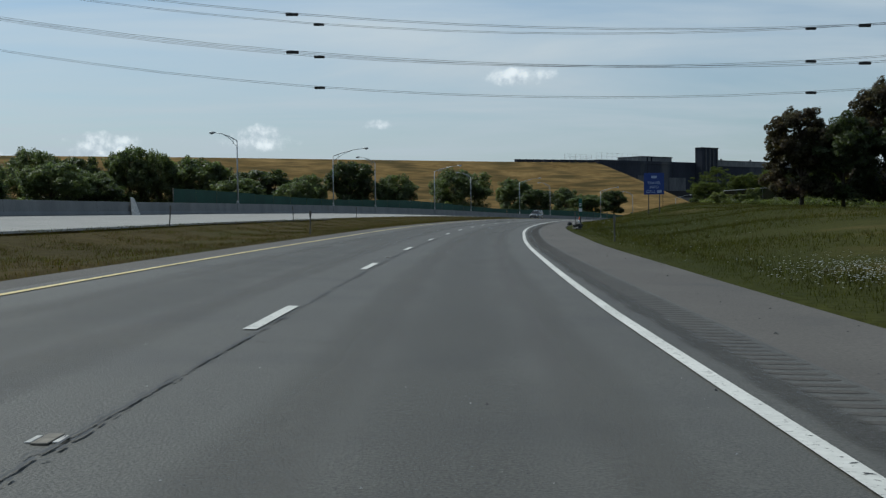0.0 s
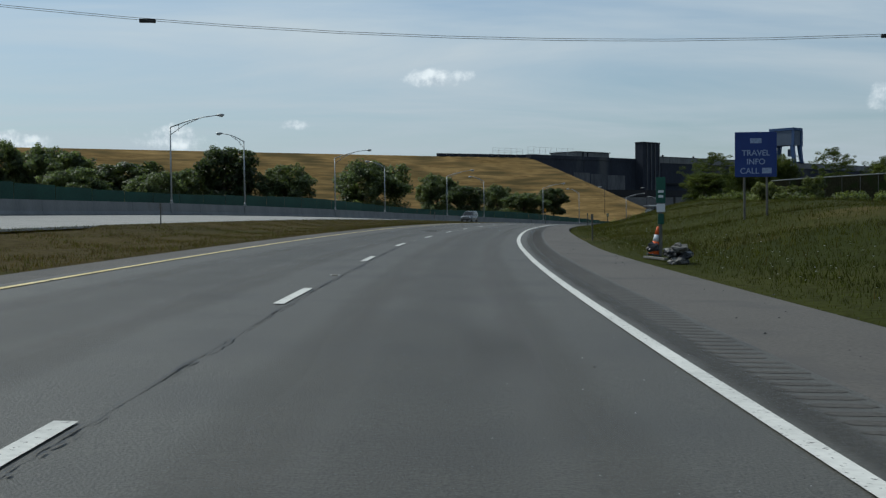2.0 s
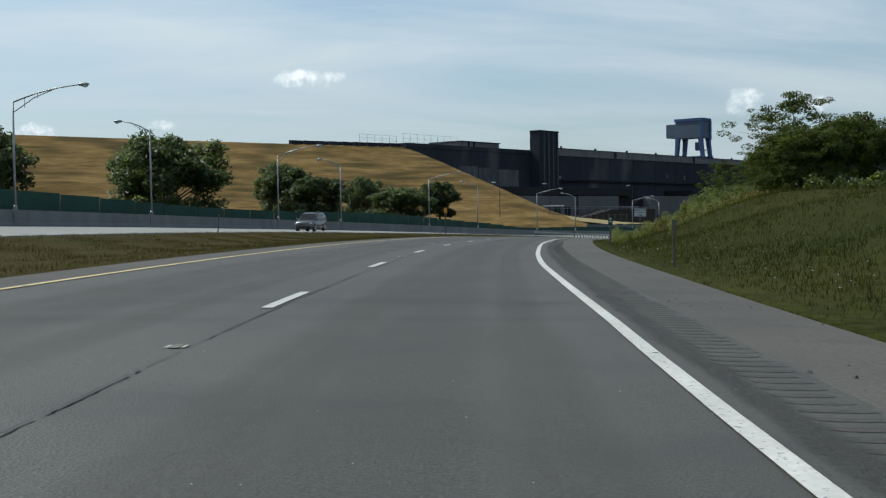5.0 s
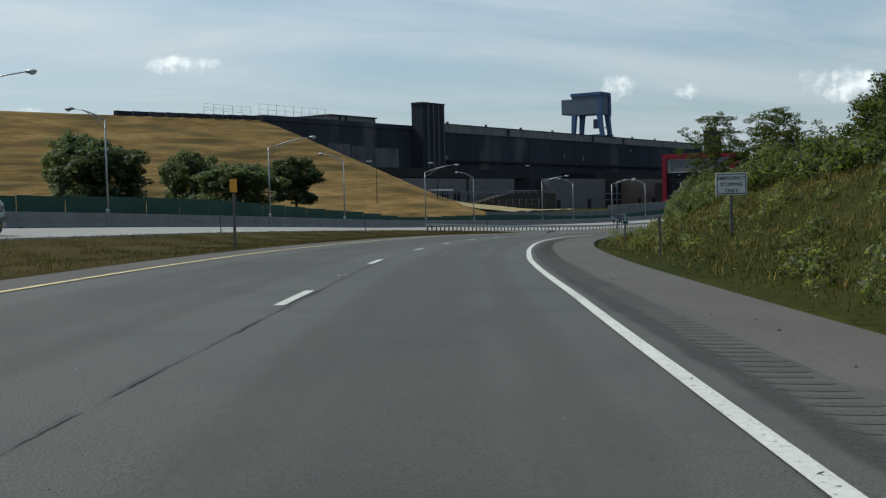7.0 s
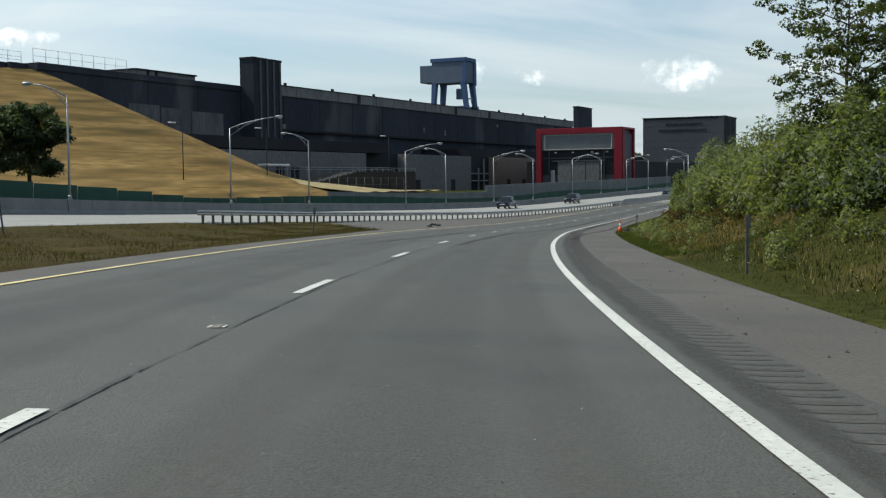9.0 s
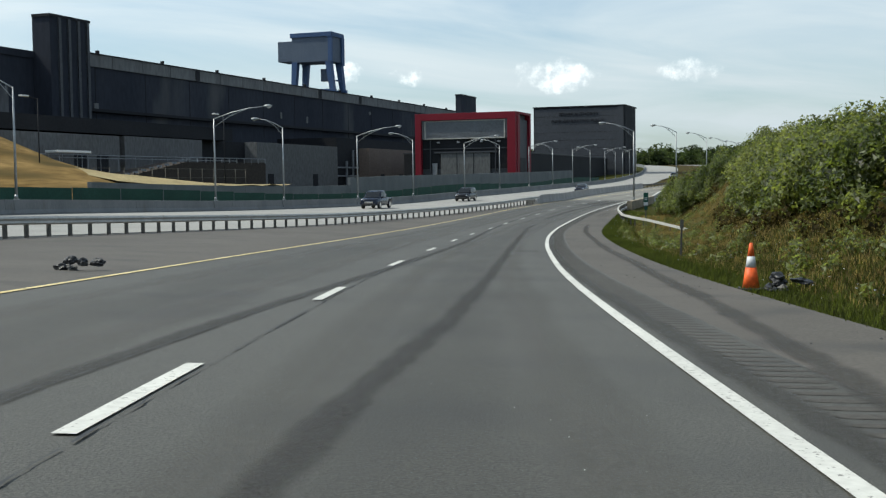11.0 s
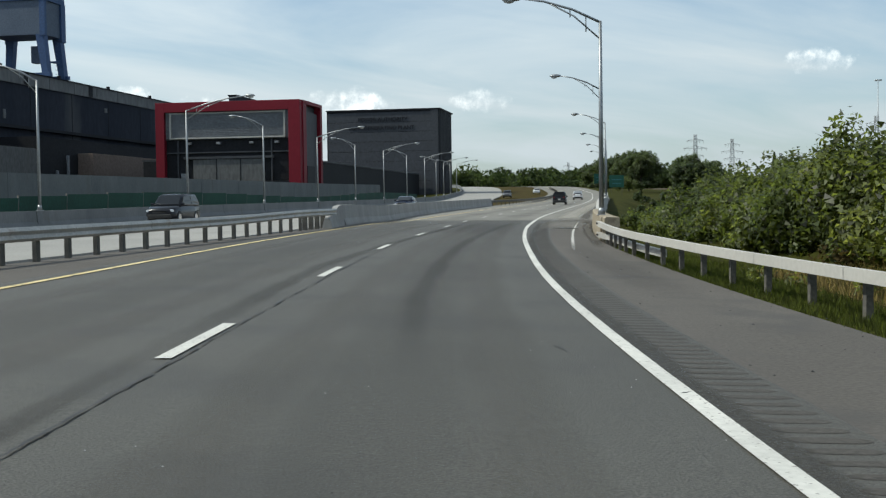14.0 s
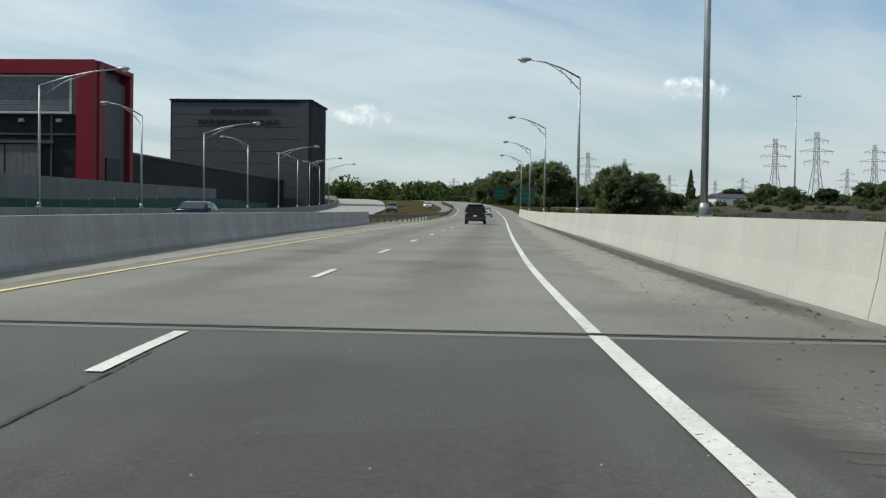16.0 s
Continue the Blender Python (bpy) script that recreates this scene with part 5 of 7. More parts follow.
for s in steps(398, 450, 13)[:-1] + steps(450, 600, 12.5)[:-1]:
    ribbon("wall_panel", steps(s + 0.02, s + (12.98 if s < 449 else 12.48), 6.5), lambda q: [(lerp(q, WALL_D) - 9, -1.0), (lerp(q, WALL_D) - 9, 3.35 if s > 449 else 2.3), (lerp(q, WALL_D) - 9.4, 3.35 if s > 449 else 2.3), (lerp(q, WALL_D) - 9.4, -1.0)], WALL_GREY, closed=True, parent=canal_wall)

# ---- guard rails ----
RAIL_L = [(310, -20.2), (330, -18.9), (346, -18.0), (362, -16.0), (377, -13.4), (394, -12.2), (409, -10.7), (423, -9.4), (440, -8.65)]
rail = thing("guard_rail", "galvanised guard rail on steel posts beside the median", "guard rail", kind="structure")
rail_stations = steps(312, 440, 4.2)
for a, b in zip(rail_stations, rail_stations[1:]):
    lift = lambda q: 0.10 * smooth((q - 424) / 12)
    ribbon("rail", [a + 0.01, (a + b) / 2, b - 0.01], lambda q: [(lerp(q, RAIL_L) + 0.02, 0.44 + lift(q)), (lerp(q, RAIL_L) + 0.08, 0.50 + lift(q)), (lerp(q, RAIL_L) + 0.02, 0.58 + lift(q)), (lerp(q, RAIL_L) + 0.08, 0.66 + lift(q)), (lerp(q, RAIL_L) + 0.02, 0.74 + lift(q)),
                                                          (lerp(q, RAIL_L) - 0.01, 0.74 + lift(q)), (lerp(q, RAIL_L) + 0.04, 0.66 + lift(q)), (lerp(q, RAIL_L) - 0.01, 0.58 + lift(q)), (lerp(q, RAIL_L) + 0.04, 0.50 + lift(q)), (lerp(q, RAIL_L) - 0.01, 0.44 + lift(q))], OLDRAIL, closed=True, parent=rail)
for s in steps(313, 440, 1.42):
    if s > 434.6:
        continue
    m = at_road(s, lerp(s, RAIL_L) - 0.09, -0.5)
    o = part("post", box(-0.05, 0.05, -0.10, 0.10, 0, 1.22, 0.006), POST, rail)
    o.matrix_world = m
for s in (435.2, 436.2, 437.2, 438.2):
    o = part("post", box(-0.09, 0.09, -0.11, 0.11, 0, 1.2, 0.006), POST, rail)
    o.matrix_world = at_road(s, lerp(s, RAIL_L) - 0.14, -0.5)

RAIL_R = [(386.5, 8.9), (390, 7.0), (394, 5.2), (400, 4.15), (412, 3.2), (420, 2.75), (426, 2.66), (431.9, 2.66)]
END_H = [(386.5, 0.02), (389, 0.30), (393, 0.58), (424, 0.64), (431, 0.70)]
rail_r = thing("guard_rail", "weathered pale box-beam guard rail before the bridge", "guard rail", kind="structure")
st = steps(386.5, 430.4, 3.6)


def beam(q, low, high):
    d = lerp(q, RAIL_R)
    return [(d - 0.06, low), (d - 0.06, high), (d + 0.08, high), (d + 0.08, low)]


for a, b in zip(st, st[1:]):
    ribbon("beam", [a + 0.01, (a + b) / 2, b - 0.01], lambda q: beam(q, lerp(q, END_H) - 0.17, lerp(q, END_H)), PARAPET, closed=True, parent=rail_r)
for a, b in ((416.5, 421.5), (421.6, 426.4), (426.5, 430.38)):
    ribbon("lower_beam", [a, (a + b) / 2, b], lambda q: [(d_ + 0.24 * smooth((430 - q) / 4), h_) for d_, h_ in beam(q, 0.13, 0.30)], OLDRAIL, closed=True, parent=rail_r)
for s in steps(389, 420, 1.9) + [421.8, 423.2, 424.6, 426, 427.6, 429.2]:
    o = part("post", box(-0.05, 0.05, -0.07, 0.07, 0, 0.5 + lerp(s, END_H) - 0.05, 0.006), POST, rail_r)
    o.matrix_world = at_road(s, lerp(s, RAIL_R) + 0.15, -0.5)
for q in (429.65, 429.93, 430.2):      # bolts at the fixed end
    for h_ in (0.215, 0.615):
        part("bolt", box(-0.022, 0.022, -0.02, 0.02, -0.03, 0.03, 0.005), DARKMETAL, rail_r).matrix_world = at_road(q, lerp(q, RAIL_R) - 0.065, h_)

bank_fence = thing("fence", "dark overgrown chain-link fence with a pale top rail", "fence", kind="structure")
RAMP = [Vector(q) for q in ((46.5, 152.5, 5.9), (55, 156.5, 6.4), (64, 160, 6.9), (75, 164.5, 7.5), (88, 170, 8.2))]
for a, b in zip(RAMP, RAMP[1:]):
    part("top_rail", tube([a, (a + b) / 2, b], 0.045, 6), OLDRAIL, bank_fence, "pale top rail")
    for f in (0.0, 0.25, 0.5, 0.75):
        q, e = a.lerp(b, f), a.lerp(b, f + 0.25)
        part("post", tube([(q.x, q.y, q.z - 3.4), (q.x, q.y, q.z)], 0.05, 5), POST, bank_fence)
        bm = bmesh.new()
        lo, hi = q + Vector((0, 0, -3.2)), e + Vector((0, 0, -3.2))
        top_a, top_b = q + Vector((0, 0, -0.05)), e + Vector((0, 0, -0.05))
        back_ = Vector((0.01, -0.025, 0))
        vs = [bm.verts.new(p_) for p_ in (lo, hi, top_b, top_a, lo + back_, hi + back_, top_b + back_, top_a + back_)]
        for f_ in ((0, 1, 2, 3), (7, 6, 5, 4), (0, 4, 5, 1), (1, 5, 6, 2), (2, 6, 7, 3), (3, 7, 4, 0)):
            bm.faces.new([vs[i_] for i_ in f_])
        part("mesh_panel", bm, OVERGROWN, bank_fence)

# ---- signs and markers ----


def road_sign(name, label, s, d, width, low, high, material, legs, lines, ink, turn=0.0, rim=None):
    g = ground_z(s, d)
    p = rp(s, d)
    sg = thing(name, label, "road sign", at=pose(p.x, p.y, g, 0, 0, heading(s) + turn))
    low, high = low + p.z - g, high + p.z - g
    for x in legs:
        part("post", box(x - 0.045, x + 0.045, 0.0, 0.06, -0.4, high - 0.1 if len(legs) == 1 else low + 0.25, 0.005), POST, sg)
    board = part("panel", box(-width / 2, width / 2, -0.025, 0.0, low, high, 0.008), material, sg)
    if rim:
        for x0, x1, z0, z1 in ((-width / 2 + 0.03, width / 2 - 0.03, high - 0.055, high - 0.03), (-width / 2 + 0.03, width / 2 - 0.03, low + 0.03, low + 0.055),
                               (-width / 2 + 0.03, -width / 2 + 0.055, low + 0.055, high - 0.055), (width / 2 - 0.055, width / 2 - 0.03, low + 0.055, high - 0.055)):
            part("border", box(x0, x1, -0.030, -0.026, z0, z1), rim, board)
    for text, z, size, *aside in lines:
        mid = aside[0] if aside else 0.0
        if text.startswith("|"):      # a bar in place of writing
            w = float(text[1:])
            part("bar", box(mid - w / 2, mid + w / 2, -0.031, -0.026, low + z, low + z + size * 0.7), ink, board)
            continue
        cu = bpy.data.curves.new("lettering", "FONT")
        cu.body, cu.size, cu.align_x, cu.extrude, cu.offset = text, size, "CENTER", 0.003, size * 0.012
        cu.materials.append(ink)
        o = new("lettering", cu)
        o.parent = board
        o.matrix_local = Matrix(((1, 0, 0, mid), (0, 0, -1, -0.031), (0, 1, 0, low + z), (0, 0, 0, 1)))
    return sg


FADED_INK = mat("faded_sign_ink", (0.24, 0.30, 0.44), (0.30, 0.36, 0.50), 3, 0.7, 0, 12, 0.0)
road_sign("information_sign", "blue travel information sign on two posts in grass", 107.6, 10.4, 1.85, 2.95, 4.95, SIGN_BLUE, (-0.5, 0.5),
          [("TRAVEL", 0.95, 0.36), ("INFO", 0.56, 0.36), ("CALL", 0.15, 0.36, -0.28), ("|0.42", 0.15, 0.36, 0.48), ("|0.5", 1.5, 0.32)], FADED_INK, 2)
road_sign("stopping_sign", "white sign with dark lettering on one post", 227.9, 6.1, 0.95, 1.90, 2.57, SIGN_WHITE, (0.0,),
          [("EMERGENCY", 0.46, 0.145), ("STOPPING", 0.27, 0.145), ("ONLY", 0.08, 0.145)], BLACK, 4, BLACK)
for s, d, h, w, t in ((89.1, 3.86, 2.3, 0.27, "green"), (195.7, 3.32, 1.42, 0.22, "green"), (254.0, 4.4, 1.42, 0.22, "green"), (399.0, 6.0, 2.35, 0.38, "green")):
    mk = road_sign("reference_marker", "small green reference marker sign on a post", s, d, w, h - 0.75 if h > 2 else h - 0.42, h, SIGN_GREEN, (0.0,), [("|%.2f" % (w * 0.5), 0.16, 0.1), ("|%.2f" % (w * 0.6), 0.30, 0.1)], SIGN_WHITE, 3)
    if h > 2:      # a white plate and a small green one hang below
        z_ = h - 0.75 + rp(s, d).z - ground_z(s, d)
        part("plate", box(-w * 0.45, w * 0.45, -0.03, 0.0, z_ - 0.26, z_ - 0.02, 0.006), SIGN_WHITE, mk, "small white plate")
        part("plate", box(-w * 0.34, w * 0.34, -0.03, 0.0, z_ - 0.62, z_ - 0.30, 0.03), SIGN_GREEN, mk, "small green shield plate")
road_sign("amber_sign", "narrow amber plate on a dark post in the median", 232.4, -10.3, 0.26, 1.95, 2.42, SIGN_YELLOW, (0.0,), [], BLACK, 6)
SIGN_DIM = mat("dim_sign_ink", (0.03, 0.12, 0.13), (0.04, 0.15, 0.16), 3, 0.7, 0, 12, 0.0)
for s, d in ((691, 6.1), (760, 6.9)):
    road_sign("guide_sign", "large green guide sign beside the far road", s, d, 3.8, 1.7, 4.9, SIGN_GREEN, (-1.4, 1.4), [("|2.6", 1.9, 0.4), ("|2.2", 0.9, 0.4)], SIGN_DIM, 3)


def delineator(tall):
    t = thing("delineator", "slim dark roadside marker post with small plate", "marker post", "roadside marker posts")
    part("post", box(-0.03, 0.03, -0.02, 0.02, -0.3, tall, 0.004), POST, t)
    part("reflector", box(-0.055, 0.055, -0.035, -0.021, tall - 0.28, tall, 0.004), POST, t, "weathered grey plate")
    return t


def set_down(ob, s, d, turn=0.0, sink=0.0):
    p = rp(s, d)
    return pose(p.x, p.y, ground_z(s, d) - sink, 0, 0, heading(s) + turn)


MARKS = [(165.3, 3.1), (107.3, 3.13), (226.6, 3.8), (51.9, 4.08), (275, 3.6), (344, 4.3), (63.1, -20.0), (93.8, -20.2), (56, -10.6), (118, -20.4), (205, -20.6), (262, -20.8), (290, -19.4), (300, -10.6), (18, -19.6)]
dl = delineator(1.2)
for i, (s, d) in enumerate(MARKS):
    if i == 0:
        dl.matrix_world = set_down(dl, s, d)
    else:
        copy_thing(dl, set_down(dl, s, d, random.uniform(-8, 8)) @ pose(0, 0, 0, random.uniform(-3, 3), random.uniform(-6, 6), 0))

# ---- traffic cones and roadside litter ----


def traffic_cone():
    c = thing("traffic_cone", "orange traffic cone with pale collar on the verge", "traffic cone", "traffic cones")
    part("base", box(-0.2, 0.2, -0.2, 0.2, 0, 0.05, 0.015), BLACK, c)
    part("body", tube([(0, 0, 0.05), (0, 0, 0.42)], [0.155, 0.098], 16), ORANGE, c)
    part("collar", tube([(0, 0, 0.42), (0, 0, 0.62)], [0.098, 0.067], 16), SIGN_WHITE, c, "worn white reflective collar")
    part("tip", tube([(0, 0, 0.62), (0, 0, 0.86)], [0.067, 0.030], 16), ORANGE, c)
    return c


cone = traffic_cone()
cone.matrix_world = set_down(cone, 89.2, 3.66) @ pose(0, 0, 0.03, 0, 9, 0)
copy_thing(cone, set_down(cone, 328.0, 3.2))


DARK_SCRAP = mat("grey_scrap", (0.09, 0.085, 0.08), (0.15, 0.145, 0.135), 4, 0.8, 0, 9, 0.2)


def litter(name, label, category, s, d, blobs, material, seed, size=1.0):
    r = random.Random(seed)
    t = thing(name, label, category, at=set_down(None, s, d))
    for k in range(blobs):
        bm = bmesh.new()
        bmesh.ops.create_icosphere(bm, subdivisions=3, radius=1)
        sx, sy, sz = r.uniform(0.15, 0.34), r.uniform(0.12, 0.24), r.uniform(0.09, 0.18)
        ph = r.uniform(0, 9)
        for v in bm.verts:
            n = noise.noise(v.co * 1.7 + Vector((ph, 0, 0))) * 0.5 + noise.noise(v.co * 4 + Vector((0, ph, 0))) * 0.22
            v.co = Vector((v.co.x * sx, v.co.y * sy, max(v.co.z * sz, -0.6 * sz))) * (1 + n)
        bmesh.ops.transform(bm, verts=bm.verts, matrix=Matrix.Scale(size, 4) @ pose(r.uniform(-0.55, 0.55), r.uniform(-0.3, 0.3), sz * 0.55 + 0.05 * k * (k > 2), 0, r.uniform(-15, 15), r.uniform(0, 180)))
        part("scrap", bm, material if k % 5 != 2 else DARK_SCRAP, t)
    return t


litter("rubbish_heap", "heap of torn dark bags and tyre scraps on verge", "rubbish", 84.6, 3.4, 9, PLASTIC_BAG, 3, 0.85)
litter("rubbish_heap", "dark crumpled bags lying behind the cone", "rubbish", 327.6, 3.72, 6, PLASTIC_BAG, 8, 0.62)
litter("rubbish_heap", "dark torn tyre and bag on the paved gore", "rubbish", 328.9, -9.45, 6, PLASTIC_BAG, 12, 0.6).matrix_world = at_road(328.9, -9.45)
board = part("plank", box(-0.06, 0.06, -0.9, 0.9, 0, 0.06, 0.01), DARK_SCRAP, thing("plank", "grey weathered plank lying beside the cone", "plank", at=set_down(None, 87.0, 3.4, 10, -0.03)))
tarp = thing("folded_barrier", "pale folded plastic sheet leaning on the wall", "plastic sheet", at=at_road(96.5, lerp(96.5, WALL_D) + 0.45))
bm = bmesh.new()
vs = [bm.verts.new(v) for v in ((0, -0.7, 0), (0.15, 0.8, 0), (-0.25, 0.5, 1.5), (-0.3, -0.2, 1.6), (0.5, 0.1, 0), (0.05, 0.3, 0.9))]
for f in ((0, 4, 5, 3), (4, 1, 2, 5), (3, 5, 2), (0, 3, 2, 1), (0, 1, 4)):
    bm.faces.new([vs[i] for i in f])
part("sheet", bm, PALE_SCRAP, tarp)
litter("rubbish_heap", "dark rubbish against the wall", "rubbish", 99, -34.6, 4, PLASTIC_BAG, 20)
litter("rubbish_heap", "dark rubbish and tyre pieces against the wall", "rubbish", 262, -34.2, 4, PLASTIC_BAG, 21)

# grit on the shoulder
gv, gf = [], []
rg = random.Random(11)
for k in range(2300):
    s = rg.uniform(0, 470) if k < 1500 else 455 + 70 * rg.random() ** 2
    d = rg.uniform(1.0, 3.2) if rg.random() < 0.96 else rg.uniform(-9, 0)
    if s > 455:
        d = 3.0 - 2.0 * rg.random() ** 1.4
    r = rg.choice((0.008, 0.01, 0.013, 0.018, 0.028)) * rg.uniform(0.6, 1.1)
    i = len(gv)
    c = rp(s, d, 0.0)
    a0 = rg.uniform(0, 6)
    for q in range(4):
        a = a0 + q * math.pi / 2
        gv.append((c.x + r * math.cos(a) * rg.uniform(0.7, 1.4), c.y + r * math.sin(a) * rg.uniform(0.7, 1.4), c.z + 0.003))
    gv.append((c.x, c.y, c.z + r * 0.9))
    gf += [(i, i + 1, i + 4), (i + 1, i + 2, i + 4), (i + 2, i + 3, i + 4), (i + 3, i, i + 4)]
grit = link_mesh("grit", gv, gf, TAR)
tagged(grit, "scattered dark grit and tyre crumbs on the shoulder", "grit", kind="stuff")

SHOULDER_WHITE = soft_mat("worn_line", (0.5, 0.49, 0.46), 0.95, 2.0)
PALE_SPOT = soft_mat("pale_scuff", (0.42, 0.41, 0.38), 0.8, 3.0)


# worn, oiled and dusty bands along the lanes
def streak(path, width, material, seed, label, h):
    a, b = path[0][0], path[-1][0]
    v, f, st_ = [], [], steps(a, b, 1.0)
    for s in st_:
        d = lerp(s, path)
        w = width * (1 + 0.25 * noise.noise(Vector((s * 0.35, seed, 0))))
        v += [rp(s, d - w / 2, h), rp(s, d + w / 2, h)]
    for i in range(len(st_) - 1):
        f.append((2 * i, 2 * i + 1, 2 * i + 3, 2 * i + 2))
    o = link_mesh("asphalt_streak", v, f, material)
    uv = o.data.uv_layers.new(name="UVMap")
    fade = min(7.0, (b - a) / 2.5)
    for p in o.data.polygons:
        for li, vi in zip(p.loop_indices, p.vertices):
            s = st_[vi // 2]
            uv.data[li].uv = (vi % 2, min(1, (s - a) / fade, (b - s) / fade))
    return tagged(o, label, "road stain", kind="structure")


BAND_A = [(285, -3.3), (312, -2.7), (315, -2.5), (320, -2.04), (326, -1.7), (331, -1.48), (340, -1.26), (347, -1.22), (356, -1.2), (368, -1.3), (373, -1.38), (381, -1.66), (392, -1.75), (406, -2.05), (415, -2.0), (426, -1.85), (438, -1.6), (446, -1.42), (454, -1.28)]
BAND_B = [(285, -6.2), (303, -5.3), (312, -4.8), (317.6, -4.55), (322, -4.35), (327, -4.05), (334, -3.7), (340, -3.48), (347, -3.36), (354, -3.26), (368, -3.42), (384, -3.8), (400, -4.2), (412, -4.4), (420, -4.15), (430, -3.9), (441, -3.68), (454, -3.62)]
BAND_C = [(298, 0.5), (315, 1.04), (325, 1.8), (339, 2.35), (366, 2.35), (393, 1.85), (412, 1.3)]
WORN = soft_mat("worn_dark_asphalt", (0.036, 0.035, 0.033), 0.54)
FADED = soft_mat("faded_dark_asphalt", (0.036, 0.035, 0.033), 0.30)
OILED = soft_mat("oiled_asphalt", (0.046, 0.045, 0.042), 0.15, 0.35)
WORN_SHOULDER = soft_mat("worn_shoulder", (0.048, 0.046, 0.042), 0.55)
RESURFACED = soft_mat("resurfaced_asphalt", (0.042, 0.040, 0.038), 0.22, 0.5)
POLISHED = soft_mat("polished_asphalt", (0.100, 0.096, 0.087), 0.22, 0.25)
DUST = soft_mat("pale_dust", (0.30, 0.285, 0.25), 0.85, 0.9)
THIN_DUST = soft_mat("thin_dust", (0.20, 0.19, 0.17), 0.62, 0.8)
DEBRIS = soft_mat("dark_debris", (0.075, 0.068, 0.058), 0.95, 2.2)
for lane, hh in ((-2.0, 0.003), (-6.1, 0.0035)):
    streak([(-60, lane), (150, lane - 0.1), (300, lane), (457, lane)], 1.9, OILED, 3 + lane, "faint oily darkening along the lane centre", hh)
    for side in (-0.95, 0.95):
        streak([(-60, lane + side), (200, lane + side), (457, lane + side)], 0.9, POLISHED, 5 + lane + side, "slightly polished wheel path in the asphalt", hh + 0.002 + 0.0005 * side)
for path, wide, m, sd in ((BAND_A, 0.38, WORN, 1), (BAND_B, 0.35, WORN, 2), (BAND_C, 0.5, WORN_SHOULDER, 5)):
    streak([q for q in path if q[0] < 402], wide, m, sd, "dark worn band of asphalt along the road", 0.0075)
for path in (BAND_A, BAND_B):
    streak([(398, lerp(398, path))] + [q for q in path if q[0] > 400], 0.5, FADED, 8, "fading dark band of asphalt along the road", 0.0072)
cv, cf = [], []
ragged(lambda s: lerp(s, BAND_B) + 0.10, 312, 380, 0.06, 0.016, 0.012, cv, cf)
tagged(link_mesh("asphalt_crack", cv, cf, TAR), "thin dark crack in the worn band", "road crack", kind="structure")
# pale and dark stone chips strewn over the lanes
for name, m, n, label in (("stone_chips", PALE_SCRAP, 2600, "tiny pale stone chips strewn over the lanes"), ("tar_crumbs", TAR, 1400, "tiny dark crumbs strewn over the lanes")):
    gv, gf = [], []
    for k in range(n):
        c, r = rp(rng.uniform(0, 480), rng.uniform(-8, 0.2), 0.012), rng.uniform(0.003, 0.008)
        i = len(gv)
        gv += [(c.x - r, c.y - r * 0.7, c.z), (c.x + r, c.y - r * 0.6, c.z), (c.x + r * 0.1, c.y + r, c.z), (c.x, c.y, c.z + r)]
        gf += [(i, i + 1, i + 3), (i + 1, i + 2, i + 3), (i + 2, i, i + 3)]
    tagged(link_mesh(name, gv, gf, m), label, "grit", kind="stuff")
streak([(-30, 0.32), (100, 0.32), (300, 0.32), (455, 0.30)], 0.42, WORN_SHOULDER, 31, "dark seam between lane and shoulder", 0.0065)
streak([(434, -2.6), (445, -2.4), (458, -2.3)], 4.6, RESURFACED, 33, "darker resurfaced asphalt before the bridge", 0.0095)
streak([(441, 1.5), (452, 1.5), (JOINT + 2.5, 1.5)], 3.2, THIN_DUST, 36, "thin pale dust on the shoulder before the bridge", 0.0085)
streak([(404, 2.0), (416, 1.8), (430, 1.7)], 1.4, OILED, 34, "darker shoulder asphalt before the bridge", 0.0055)
streak([(422, 1.42), (426.4, 1.62), (432, 1.80), (441, 2.02), (449, 2.22), (458, 2.42)], 0.17, SHOULDER_WHITE, 7, "worn white shoulder line before the bridge", 0.009)
for d, w, m, sd, hh, label in ((1.6, 2.6, DUST, 41, 0.003, "pale dust over the bridge shoulder"), (2.75, 0.85, DEBRIS, 42, 0.006, "dark grit gathered at the parapet foot"), (-2.1, 2.2, OILED, 43, 0.0035, "oil-darkened lane centre on the deck"),
                              (-6.0, 1.9, OILED, 44, 0.004, "oil-darkened lane centre on the deck"), (-8.9, 1.2, DUST, 45, 0.0045, "pale dust along the median barrier")):
    streak([(JOINT + 0.2, d), (520, d), (600, d)], w, m, sd, label, hh)
for s, d, w, ln, m, sd in ((381.0, -1.4, 0.5, 0.9, PALE_SPOT, 51), (361, -3.2, 0.16, 1.2, PALE_SPOT, 52), (346, -0.6, 1.0, 3.0, POLISHED, 53), (120, -5.4, 1.2, 5, WORN_SHOULDER, 55), (66, -1.5, 0.7, 4, OILED, 57)):
    streak([(s - ln / 2, d), (s, d + 0.03), (s + ln / 2, d)], w, m, sd, "scuffed spot in the asphalt", 0.0085)

streak([(424, 2.35), (430, 2.55), (446, 2.75), (458, 2.98)], 0.62, DEBRIS, 61, "dark grit along the wing wall foot", 0.011)
# storm drain in the shoulder
drain = thing("drain_grate", "rusty steel storm drain grate in a concrete pad", "drain grate", at=at_road(444.5, 1.6, 0.012))
part("pad", box(-0.72, 0.66, -0.72, 0.72, -0.1, 0.004, 0.004), DECK, drain)
# flat black plate on the pad: the shade of the pit painted on
part("pit_shade", box(-0.56, 0.42, -0.56, 0.56, -0.05, 0.006), BLACK, drain)
